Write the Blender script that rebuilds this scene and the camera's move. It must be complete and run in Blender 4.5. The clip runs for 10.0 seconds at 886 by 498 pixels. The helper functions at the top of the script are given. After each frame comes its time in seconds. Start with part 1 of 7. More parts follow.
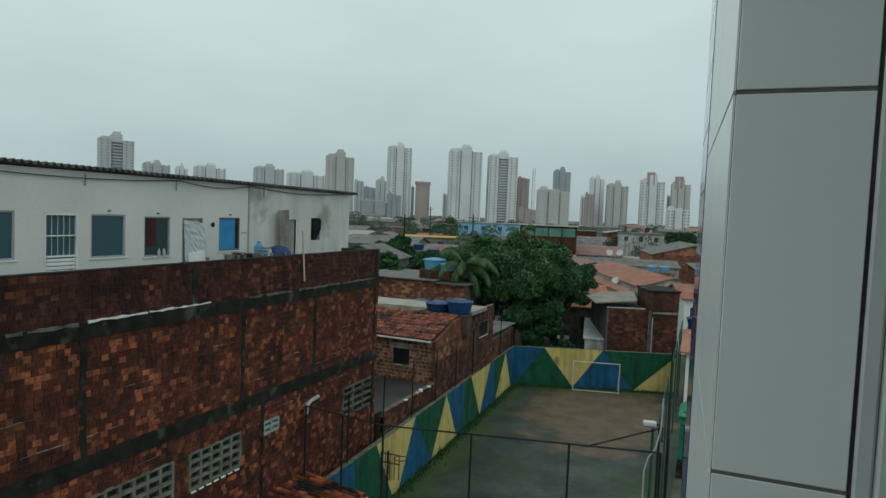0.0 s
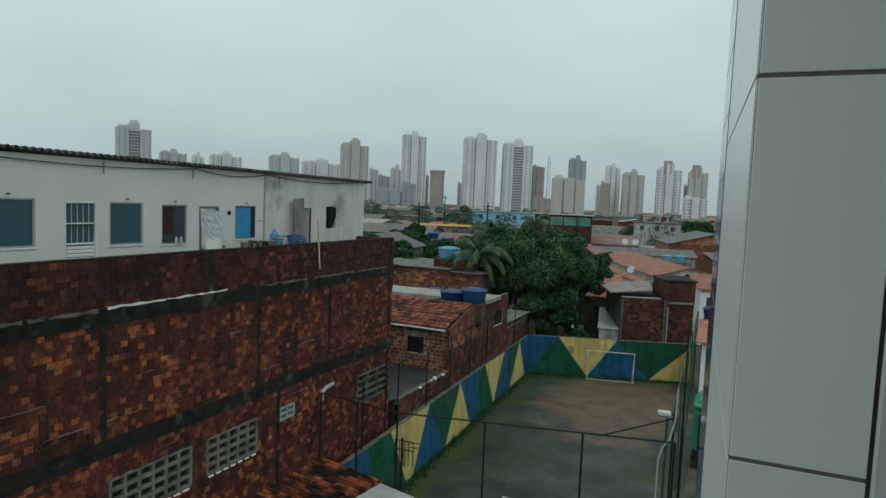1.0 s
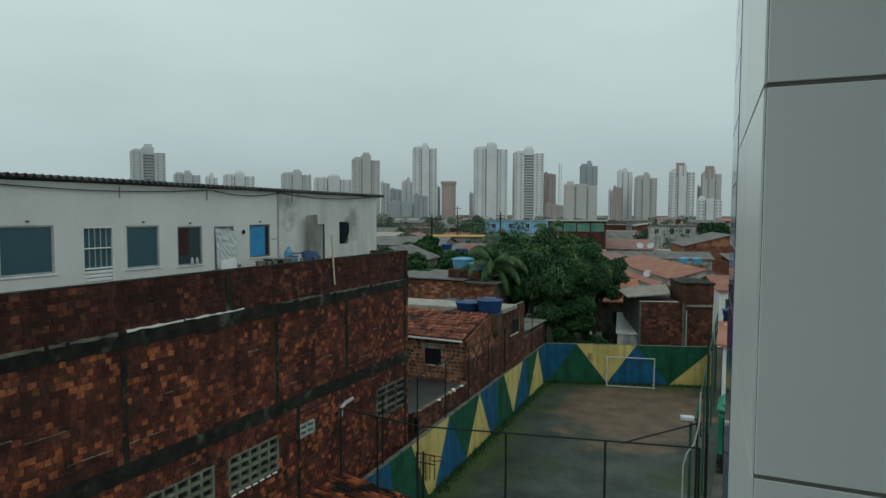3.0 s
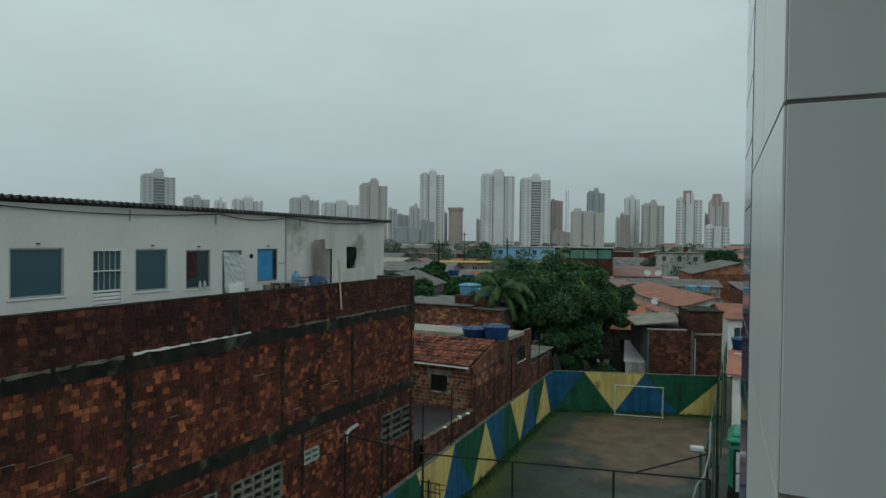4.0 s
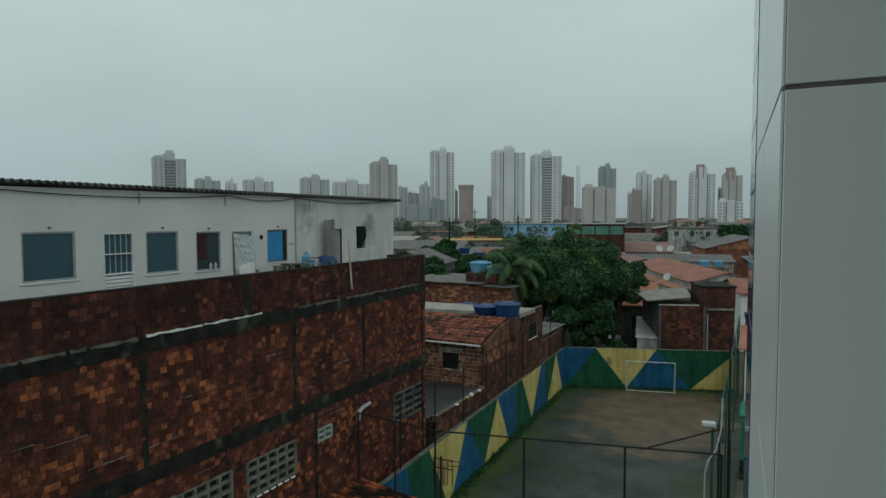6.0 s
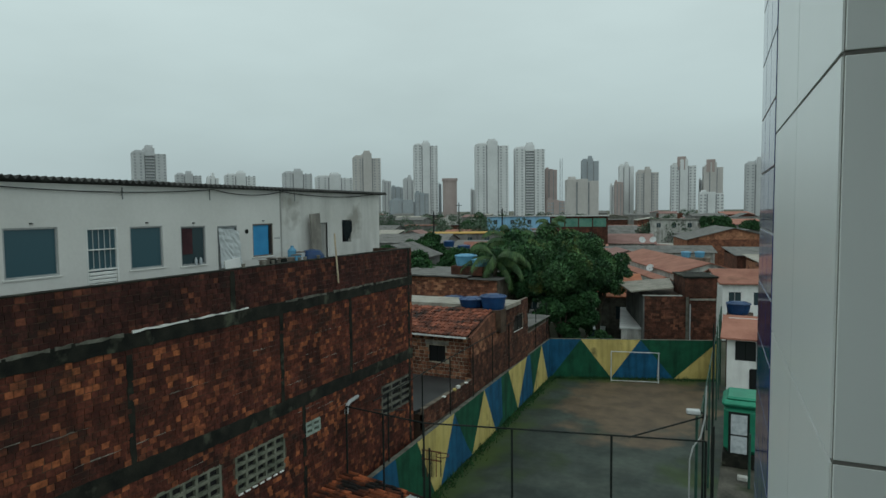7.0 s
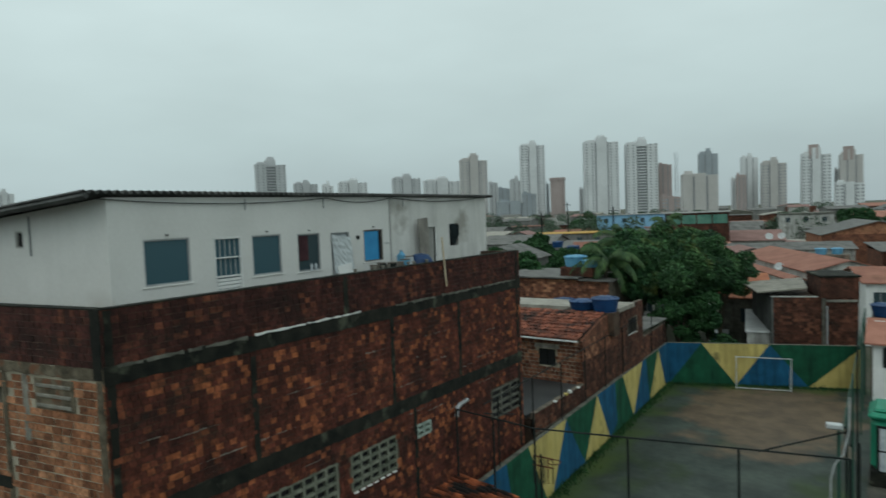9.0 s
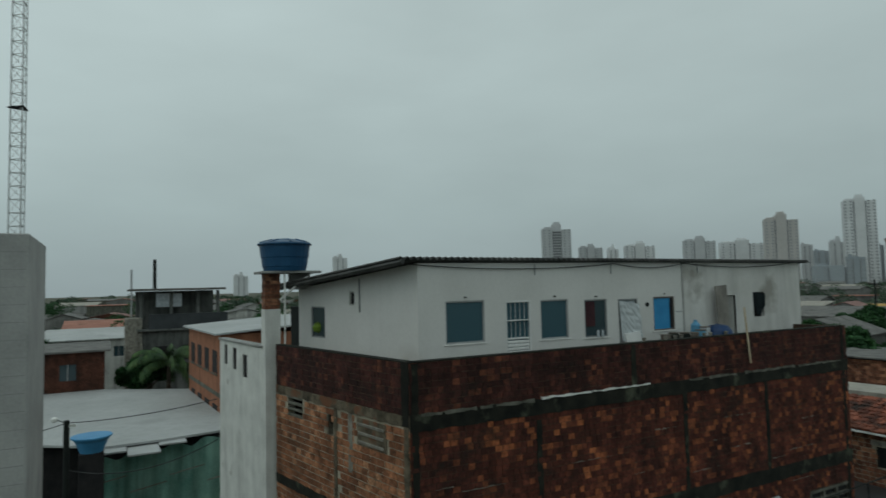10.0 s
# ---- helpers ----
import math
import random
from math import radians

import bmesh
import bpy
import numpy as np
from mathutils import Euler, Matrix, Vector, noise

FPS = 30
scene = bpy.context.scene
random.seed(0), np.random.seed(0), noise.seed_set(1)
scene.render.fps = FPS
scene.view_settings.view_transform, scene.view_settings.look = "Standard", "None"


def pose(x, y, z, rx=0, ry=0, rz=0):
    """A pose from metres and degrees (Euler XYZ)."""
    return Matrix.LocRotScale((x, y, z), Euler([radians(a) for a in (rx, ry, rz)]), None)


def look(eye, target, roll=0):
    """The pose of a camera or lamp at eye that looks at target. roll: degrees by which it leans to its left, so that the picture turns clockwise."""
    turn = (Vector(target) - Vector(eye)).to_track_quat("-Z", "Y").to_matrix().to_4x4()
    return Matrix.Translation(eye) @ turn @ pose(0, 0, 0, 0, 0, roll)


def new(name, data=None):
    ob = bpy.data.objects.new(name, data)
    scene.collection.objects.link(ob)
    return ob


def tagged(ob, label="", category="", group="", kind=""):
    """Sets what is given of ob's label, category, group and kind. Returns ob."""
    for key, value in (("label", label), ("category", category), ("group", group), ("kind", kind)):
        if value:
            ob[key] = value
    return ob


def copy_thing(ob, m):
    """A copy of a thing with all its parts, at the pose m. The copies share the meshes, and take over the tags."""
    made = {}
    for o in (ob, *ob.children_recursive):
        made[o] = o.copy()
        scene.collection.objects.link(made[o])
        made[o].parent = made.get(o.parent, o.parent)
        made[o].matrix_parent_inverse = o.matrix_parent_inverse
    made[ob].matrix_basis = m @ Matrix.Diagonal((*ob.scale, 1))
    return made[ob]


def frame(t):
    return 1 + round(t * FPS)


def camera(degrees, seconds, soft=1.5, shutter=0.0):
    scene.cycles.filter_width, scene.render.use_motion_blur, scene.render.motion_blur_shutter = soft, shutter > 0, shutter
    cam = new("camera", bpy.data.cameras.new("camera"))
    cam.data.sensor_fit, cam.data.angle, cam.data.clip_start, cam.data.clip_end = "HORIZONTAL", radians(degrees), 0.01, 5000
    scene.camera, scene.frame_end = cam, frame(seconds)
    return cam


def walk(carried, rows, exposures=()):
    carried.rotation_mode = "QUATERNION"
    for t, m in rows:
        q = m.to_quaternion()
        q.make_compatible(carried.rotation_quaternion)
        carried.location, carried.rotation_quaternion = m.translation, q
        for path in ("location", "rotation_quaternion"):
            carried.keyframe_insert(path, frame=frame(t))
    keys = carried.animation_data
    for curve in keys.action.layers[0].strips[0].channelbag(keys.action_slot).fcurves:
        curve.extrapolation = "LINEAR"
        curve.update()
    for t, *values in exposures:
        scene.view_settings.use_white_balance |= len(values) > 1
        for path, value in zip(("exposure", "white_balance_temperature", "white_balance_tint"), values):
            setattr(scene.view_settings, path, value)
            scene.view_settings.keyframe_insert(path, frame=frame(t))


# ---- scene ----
cam = camera(70.9, 10.0, shutter=0.15)

PATH = [
    (0, (0.031, -0.052, 11.524), (-0.765, 1.779, 11.41), 2.3),
    (0.5, (0.026, -0.05, 11.516), (-0.771, 1.78, 11.382), 2.7),
    (1, (0.029, -0.054, 11.521), (-0.807, 1.757, 11.369), 2.4),
    (1.5, (0.031, -0.053, 11.519), (-0.809, 1.754, 11.354), 2.4),
    (2, (0.031, -0.056, 11.525), (-0.809, 1.753, 11.378), 1.8),
    (2.5, (0.031, -0.048, 11.532), (-0.762, 1.785, 11.414), 0.6),
    (2.7, (0.032, -0.044, 11.533), (-0.812, 1.764, 11.395), 0.3),
    (3.8, (0.021, -0.06, 11.521), (-0.879, 1.722, 11.487), 0.6),
    (4, (0.021, -0.055, 11.521), (-0.878, 1.731, 11.486), 0.6),
    (4.5, (0.021, -0.054, 11.519), (-0.92, 1.702, 11.339), 0.4),
    (5, (0.036, -0.108, 11.528), (-0.893, 1.66, 11.64), -1.5),
    (5.5, (0.041, -0.006, 11.549), (-0.884, 1.762, 11.679), -0.7),
    (5.7, (0.041, 0.029, 11.549), (-0.907, 1.789, 11.493), -0.3),
    (6.8, (-0.013, -0.049, 11.518), (-0.909, 1.735, 11.385), -0.6),
    (7, (-0.019, -0.05, 11.518), (-0.902, 1.74, 11.391), -0.6),
    (7.5, (-0.034, -0.052, 11.512), (-0.914, 1.736, 11.345), 0.4),
    (8, (-0.028, -0.05, 11.512), (-0.897, 1.745, 11.348), 0.6),
    (8.5, (-0.016, -0.048, 11.515), (-0.861, 1.76, 11.372), -0.1),
    (8.7, (-0.014, -0.049, 11.517), (-0.907, 1.734, 11.362), -0.3),
    (9, (-0.063, 0.074, 11.558), (-1.242, 1.686, 11.444), -2.2),
    (9.2, (-0.116, 0.033, 11.609), (-1.465, 1.509, 11.583), -3.1),
    (9.5, (-0.089, 0.043, 11.61), (-1.579, 1.376, 11.646), -3.2),
    (9.7, (-0.054, -0.017, 11.614), (-1.653, 1.182, 11.669), -2.1),
    (10, (-0.084, -0.008, 11.61), (-1.842, 0.939, 11.728), -1.3),
]
EXPOSURES = [(0, 0.0), (2.7, -0.05), (3.8, -0.28), (4.0, -0.26), (4.5, -0.05), (5.0, -0.35), (5.2, -0.55), (5.5, -0.72), (5.7, -0.55), (6.8, -0.13), (7.5, -0.02), (9.0, 0.0), (9.5, -0.33), (10.0, -0.55)]
walk(cam, [(t, look(eye, target, roll)) for t, eye, target, roll in PATH], [(t, e, 6350, 7) for t, e in EXPOSURES])

# ---- world and light ----
world = bpy.data.worlds.new("overcast_sky")
scene.world = world
world.use_nodes = True
wt = world.node_tree
wt.nodes.clear()
w_out = wt.nodes.new("ShaderNodeOutputWorld")
w_bg = wt.nodes.new("ShaderNodeBackground")
w_sky = wt.nodes.new("ShaderNodeTexSky")
w_sky.sky_type = 'NISHITA'
w_sky.sun_disc = False
w_sky.sun_elevation = radians(55)
w_sky.sun_rotation = radians(200)
w_sky.air_density, w_sky.dust_density = 3.0, 8.0
w_sat = wt.nodes.new("ShaderNodeHueSaturation")
w_sat.inputs["Saturation"].default_value = 0.1
w_sat.inputs["Value"].default_value = 0.05
w_tc = wt.nodes.new("ShaderNodeTexCoord")
w_sep = wt.nodes.new("ShaderNodeSeparateXYZ")
w_ramp = wt.nodes.new("ShaderNodeValToRGB")
cr = w_ramp.color_ramp
cr.elements[0].position, cr.elements[0].color = 0.0, (0.46, 0.55, 0.56, 1)
cr.elements[1].position, cr.elements[1].color = 1.0, (0.80, 0.92, 0.91, 1)
el = cr.elements.new(0.12)
el.color = (0.56, 0.68, 0.68, 1)
el = cr.elements.new(0.35)
el.color = (0.70, 0.83, 0.825, 1)
w_noise = wt.nodes.new("ShaderNodeTexNoise")
w_noise.inputs["Scale"].default_value = 1.6
w_noise.inputs["Detail"].default_value = 5
w_map = wt.nodes.new("ShaderNodeMapping")
w_map.inputs["Scale"].default_value = (1, 1, 3.0)
w_mr = wt.nodes.new("ShaderNodeMapRange")
w_mr.inputs["From Min"].default_value, w_mr.inputs["From Max"].default_value = 0.3, 0.7
w_mr.inputs["To Min"].default_value, w_mr.inputs["To Max"].default_value = 0.90, 1.09
w_mul = wt.nodes.new("ShaderNodeMix")
w_mul.data_type, w_mul.blend_type = 'RGBA', 'MULTIPLY'
w_mul.inputs["Factor"].default_value = 1.0
w_mix = wt.nodes.new("ShaderNodeMix")
w_mix.data_type = 'RGBA'
w_mix.inputs["Factor"].default_value = 0.9
L = wt.links.new
L(w_tc.outputs["Generated"], w_sep.inputs[0])
L(w_sep.outputs["Z"], w_ramp.inputs[0])
L(w_tc.outputs["Generated"], w_map.inputs["Vector"])
L(w_map.outputs[0], w_noise.inputs["Vector"])
L(w_noise.outputs["Fac"], w_mr.inputs["Value"])
L(w_ramp.outputs[0], w_mul.inputs["A"])
L(w_mr.outputs[0], w_mul.inputs["B"])
w_side = wt.nodes.new("ShaderNodeMapRange")
w_side.inputs["From Min"].default_value, w_side.inputs["From Max"].default_value = -0.6, 1.0
w_side.inputs["To Min"].default_value, w_side.inputs["To Max"].default_value = 1.1, 0.87
w_dot = wt.nodes.new("ShaderNodeVectorMath")
w_dot.operation = 'DOT_PRODUCT'
w_dot.inputs[1].default_value = (0.17, 0.985, 0.0)
L(w_tc.outputs["Generated"], w_dot.inputs[0])
w_dim = wt.nodes.new("ShaderNodeMix")
w_dim.data_type, w_dim.blend_type = 'RGBA', 'MULTIPLY'
w_dim.inputs["Factor"].default_value = 1.0
L(w_dot.outputs["Value"], w_side.inputs["Value"])
L(w_mul.outputs["Result"], w_dim.inputs["A"])
L(w_side.outputs[0], w_dim.inputs["B"])
L(w_sky.outputs[0], w_sat.inputs["Color"])
L(w_sat.outputs[0], w_mix.inputs["A"])
L(w_dim.outputs["Result"], w_mix.inputs["B"])
L(w_mix.outputs["Result"], w_bg.inputs["Color"])
w_bg.inputs["Strength"].default_value = 1.02
L(w_bg.outputs[0], w_out.inputs["Surface"])

sun = new("sun", bpy.data.lights.new("sun", 'SUN'))
sun.data.energy = 0.25
sun.data.angle = radians(40)
sun.data.color = (1.0, 0.98, 0.95)
sun.matrix_world = look((30, -60, 90), (0, 0, 0))


# ---- materials ----
def mat(name, a, b, rough=0.8, scale=3.0, fine=40.0, bump=0.15, metal=0.0, island=0.0, obj=0.0, streak=0.0, spec=0.3, stain=None, stain_at=0.55):
    """Two-scale noise between colours a and b; island / obj: brightness spread from piece to piece; streak: dark vertical runs; stain: third colour in patches."""
    m = bpy.data.materials.new(name)
    m.use_nodes = True
    nt = m.node_tree
    n, l = nt.nodes, nt.links.new
    p = n["Principled BSDF"]
    p.inputs["Roughness"].default_value = rough
    p.inputs["Metallic"].default_value = metal
    p.inputs["Specular IOR Level"].default_value = spec
    tc = n.new("ShaderNodeNewGeometry")
    big, small = n.new("ShaderNodeTexNoise"), n.new("ShaderNodeTexNoise")
    big.inputs["Scale"].default_value, small.inputs["Scale"].default_value = scale, fine
    big.inputs["Detail"].default_value, small.inputs["Detail"].default_value = 5, 3
    l(tc.outputs["Position"], big.inputs["Vector"])
    l(tc.outputs["Position"], small.inputs["Vector"])
    add = n.new("ShaderNodeMath")
    add.operation = 'MULTIPLY_ADD'
    l(small.outputs["Fac"], add.inputs[0])
    add.inputs[1].default_value = 0.4
    l(big.outputs["Fac"], add.inputs[2])
    mr = n.new("ShaderNodeMapRange")
    mr.inputs["From Min"].default_value, mr.inputs["From Max"].default_value = 0.5, 0.9
    l(add.outputs[0], mr.inputs["Value"])
    mix = n.new("ShaderNodeMix")
    mix.data_type = 'RGBA'
    mix.inputs["A"].default_value, mix.inputs["B"].default_value = (*a, 1), (*b, 1)
    l(mr.outputs[0], mix.inputs["Factor"])
    col = mix.outputs["Result"]

    def times(c, value_socket):
        mm = n.new("ShaderNodeMix")
        mm.data_type, mm.blend_type = 'RGBA', 'MULTIPLY'
        mm.inputs["Factor"].default_value = 1.0
        l(c, mm.inputs["A"])
        l(value_socket, mm.inputs["B"])
        return mm.outputs["Result"]

    def ranged(socket, lo, hi, f0=0.0, f1=1.0):
        r = n.new("ShaderNodeMapRange")
        r.inputs["From Min"].default_value, r.inputs["From Max"].default_value = f0, f1
        r.inputs["To Min"].default_value, r.inputs["To Max"].default_value = lo, hi
        l(socket, r.inputs["Value"])
        return r.outputs[0]

    if island:
        col = times(col, ranged(tc.outputs["Random Per Island"], 1 - island, 1 + island))
    if obj:
        oi = n.new("ShaderNodeObjectInfo")
        col = times(col, ranged(oi.outputs["Random"], 1 - obj, 1 + obj))
    if streak or stain:
        mp = n.new("ShaderNodeMapping")
        mp.inputs["Scale"].default_value = (1.0, 1.0, 0.12)
        l(tc.outputs["Position"], mp.inputs["Vector"])
        sn = n.new("ShaderNodeTexNoise")
        sn.inputs["Scale"].default_value, sn.inputs["Detail"].default_value = 2.2, 6
        l(mp.outputs[0], sn.inputs["Vector"])
        if streak:
            col = times(col, ranged(sn.outputs["Fac"], 1.0, 1 - streak, 0.45, 0.72))
    if stain:
        st = n.new("ShaderNodeTexNoise")
        st.inputs["Scale"].default_value, st.inputs["Detail"].default_value = scale * 0.7, 7
        l(tc.outputs["Position"], st.inputs["Vector"])
        sm = n.new("ShaderNodeMix")
        sm.data_type = 'RGBA'
        l(ranged(st.outputs["Fac"], 0, 1, stain_at, stain_at + 0.12), sm.inputs["Factor"])
        l(col, sm.inputs["A"])
        sm.inputs["B"].default_value = (*stain, 1)
        col = sm.outputs["Result"]
    l(col, p.inputs["Base Color"])
    if bump:
        bp = n.new("ShaderNodeBump")
        bp.inputs["Strength"].default_value = bump
        bp.inputs["Distance"].default_value = 0.02
        l(add.outputs[0], bp.inputs["Height"])
        l(bp.outputs[0], p.inputs["Normal"])
    return m


def brick_mat(name, dark, mid, bright, share=1.2, damp=0.55, spread=0.35, mould=0.8):
    """Weathered clay bricks: each of its own tone, some bright ones, and damp dark patches across many bricks."""
    m = mat(name, dark, mid, 0.9, 1.2, 45.0, 0.35, island=spread, streak=damp)
    nt = m.node_tree
    n, l = nt.nodes, nt.links.new
    p = n["Principled BSDF"]
    was = p.inputs["Base Color"].links[0].from_socket
    geo = n.new("ShaderNodeNewGeometry")
    big = n.new("ShaderNodeTexNoise")
    big.inputs["Scale"].default_value = 0.55
    big.inputs["Detail"].default_value = 3
    l(geo.outputs["Position"], big.inputs["Vector"])
    sm = n.new("ShaderNodeMath")
    sm.operation = 'MULTIPLY_ADD'
    l(big.outputs["Fac"], sm.inputs[0])
    sm.inputs[1].default_value = 0.95
    l(geo.outputs["Random Per Island"], sm.inputs[2])
    r = n.new("ShaderNodeMapRange")
    r.inputs["From Min"].default_value, r.inputs["From Max"].default_value = share, share + 0.42
    l(sm.outputs[0], r.inputs["Value"])
    mx = n.new("ShaderNodeMix")
    mx.data_type = 'RGBA'
    l(r.outputs[0], mx.inputs["Factor"])
    l(was, mx.inputs["A"])
    mx.inputs["B"].default_value = (*bright, 1)
    col = mx.outputs["Result"]
    for scale, lo, hi, at in ((13.0, 0.55, 1.4, 0.3), (2.6, 0.72, 1.22, 0.35)):
        nz = n.new("ShaderNodeTexNoise")
        nz.inputs["Scale"].default_value, nz.inputs["Detail"].default_value = scale, 5
        l(geo.outputs["Position"], nz.inputs["Vector"])
        rr = n.new("ShaderNodeMapRange")
        rr.inputs["From Min"].default_value, rr.inputs["From Max"].default_value = at, 1 - at
        rr.inputs["To Min"].default_value, rr.inputs["To Max"].default_value = lo, hi
        l(nz.outputs["Fac"], rr.inputs["Value"])
        mm = n.new("ShaderNodeMix")
        mm.data_type, mm.blend_type = 'RGBA', 'MULTIPLY'
        mm.inputs["Factor"].default_value = 1.0
        l(col, mm.inputs["A"])
        l(rr.outputs[0], mm.inputs["B"])
        col = mm.outputs["Result"]
    md = n.new("ShaderNodeTexNoise")
    md.inputs["Scale"].default_value, md.inputs["Detail"].default_value = 0.9, 9
    md.inputs["Roughness"].default_value = 0.72
    mpp = n.new("ShaderNodeMapping")
    mpp.inputs["Scale"].default_value = (1.0, 1.0, 2.2)
    l(geo.outputs["Position"], mpp.inputs["Vector"])
    l(mpp.outputs[0], md.inputs["Vector"])
    rr = n.new("ShaderNodeMapRange")
    rr.inputs["From Min"].default_value, rr.inputs["From Max"].default_value = 0.53, 0.68
    rr.inputs["To Max"].default_value = mould
    l(md.outputs["Fac"], rr.inputs["Value"])
    mm = n.new("ShaderNodeMix")
    mm.data_type = 'RGBA'
    l(rr.outputs[0], mm.inputs["Factor"])
    l(col, mm.inputs["A"])
    mm.inputs["B"].default_value = (0.017, 0.015, 0.011, 1)
    l(mm.outputs["Result"], p.inputs["Base Color"])
    return m


def glass_mat(name, tint, rough=0.08):
    m = bpy.data.materials.new(name)
    m.use_nodes = True
    p = m.node_tree.nodes["Principled BSDF"]
    p.inputs["Base Color"].default_value = (*tint, 1)
    p.inputs["Roughness"].default_value = rough
    p.inputs["Specular IOR Level"].default_value = 0.6
    return m


M_BRICK = brick_mat("weathered_brick", (0.054, 0.016, 0.012), (0.15, 0.042, 0.024), (0.38, 0.12, 0.046), 1.2, 0.45, 0.36)
M_BRICK_DAMP = brick_mat("sooty_brick", (0.036, 0.013, 0.011), (0.082, 0.025, 0.018), (0.20, 0.066, 0.032), 1.3, 0.5, 0.34)
M_BRICK2 = brick_mat("clay_brick", (0.12, 0.049, 0.031), (0.265, 0.108, 0.062), (0.40, 0.19, 0.105), 1.15, 0.4, 0.3, 0.55)
M_BRICK_END = brick_mat("orange_clay_brick", (0.175, 0.07, 0.036), (0.375, 0.158, 0.078), (0.50, 0.25, 0.135), 1.15, 0.35, 0.35, 0.55)
M_BRICK3 = brick_mat("dull_brick", (0.05, 0.021, 0.014), (0.12, 0.045, 0.027), (0.19, 0.075, 0.042), 1.22, 0.5)
M_MORTAR = mat("mortar", (0.11, 0.09, 0.07), (0.22, 0.18, 0.14), 0.95, 2.0, 50, 0.3, streak=0.6)
M_MORTAR_PALE = mat("pale_mortar", (0.24, 0.21, 0.155), (0.5, 0.445, 0.345), 0.95, 1.6, 50, 0.3, streak=0.4, stain=(0.05, 0.045, 0.035), stain_at=0.56)
M_MORTAR_DARK = mat("sooty_mortar", (0.03, 0.02, 0.014), (0.11, 0.07, 0.048), 0.95, 2.0, 50, 0.3)
M_CONCRETE_DARK = mat("mouldy_concrete", (0.004, 0.005, 0.004), (0.024, 0.024, 0.017), 0.95, 2.5, 40, 0.4, stain=(0.075, 0.08, 0.055), stain_at=0.58)
M_CONCRETE = mat("grey_concrete", (0.26, 0.26, 0.25), (0.36, 0.36, 0.34), 0.9, 0.6, 30, 0.2, streak=0.3)
M_WHITEWALL = mat("stained_white_render", (0.61, 0.60, 0.575), (0.69, 0.68, 0.655), 0.85, 0.6, 12, 0.05, streak=0.03, stain=(0.52, 0.50, 0.47), stain_at=0.64)
M_WHITEWALL_OLD = mat("mould_stained_white_render", (0.55, 0.54, 0.51), (0.67, 0.66, 0.635), 0.85, 1.1, 20, 0.12, streak=0.22, stain=(0.33, 0.315, 0.285), stain_at=0.535)
M_WHITE = mat("white_paint", (0.68, 0.68, 0.66), (0.8, 0.8, 0.78), 0.6, 1.5, 30, 0.08, streak=0.15)
M_WHITE_OLD = mat("dirty_white_render", (0.34, 0.335, 0.31), (0.54, 0.535, 0.5), 0.85, 0.8, 20, 0.2, streak=0.5, stain=(0.2, 0.19, 0.165), stain_at=0.62)
M_WHITE_GRIMY = mat("flaking_white_render", (0.58, 0.58, 0.55), (0.74, 0.74, 0.70), 0.85, 1.6, 20, 0.2, streak=0.18, stain=(0.24, 0.225, 0.19), stain_at=0.63)
M_FIBRE = mat("dark_fibre_cement", (0.035, 0.037, 0.035), (0.10, 0.10, 0.095), 0.85, 1.5, 30, 0.2)
M_ZINC = mat("pale_roof_sheet", (0.42, 0.43, 0.42), (0.55, 0.56, 0.55), 0.45, 0.7, 12, 0.05, streak=0.2)
M_SHEET_GREY = mat("grey_roof_sheet", (0.085, 0.083, 0.078), (0.185, 0.178, 0.165), 0.8, 0.9, 14, 0.1, stain=(0.065, 0.062, 0.055), stain_at=0.6)
M_CLAY = mat("old_clay_tile", (0.10, 0.03, 0.018), (0.25, 0.085, 0.05), 0.85, 1.5, 40, 0.2, island=0.55, stain=(0.025, 0.016, 0.013), stain_at=0.55)
M_CLAY_FAR = mat("faded_clay_roof", (0.23, 0.095, 0.065), (0.34, 0.155, 0.11), 0.85, 0.6, 6, 0.1, island=0.15, stain=(0.2, 0.09, 0.06), stain_at=0.6)
M_CLAY_PINK = mat("pinkish_roof", (0.19, 0.105, 0.09), (0.27, 0.155, 0.135), 0.85, 0.6, 6, 0.1)
M_TILE_WHITE = mat("white_wall_tile", (0.71, 0.735, 0.72), (0.75, 0.775, 0.76), 0.28, 1.2, 9, 0.01, obj=0.02, spec=0.5)
M_TILE_BLUE = mat("navy_wall_tile", (0.012, 0.022, 0.10), (0.022, 0.035, 0.15), 0.08, 2.0, 12, 0.01, obj=0.15, spec=0.6)
M_GROUT = mat("grimy_grout", (0.10, 0.095, 0.085), (0.2, 0.19, 0.175), 0.95, 6, 60, 0.3)
M_GROUT_PALE = mat("pale_grout", (0.3, 0.3, 0.29), (0.45, 0.45, 0.43), 0.95, 6, 60, 0.3)
M_ALU = mat("window_aluminium", (0.5, 0.52, 0.51), (0.58, 0.6, 0.59), 0.4, 3, 30, 0.02)
M_RUBBER = mat("black_gasket", (0.01, 0.01, 0.01), (0.03, 0.03, 0.03), 0.7, 5, 40, 0.05)
M_ROOM = mat("room_paint", (0.62, 0.62, 0.58), (0.68, 0.68, 0.64), 0.8, 2, 30, 0.05)
M_GLASS = glass_mat("dark_window_glass", (0.035, 0.06, 0.07), 0.12)
M_GLASS_BLUE = glass_mat("bluish_window_film", (0.045, 0.10, 0.125), 0.15)
# Near-black holds the shade of unlit insides; soil and a stand share it.
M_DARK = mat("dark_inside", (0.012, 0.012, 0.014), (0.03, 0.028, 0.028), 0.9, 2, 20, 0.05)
M_BLUE = mat("blue_plastic", (0.006, 0.032, 0.10), (0.011, 0.052, 0.15), 0.45, 2, 20, 0.03, obj=0.15)
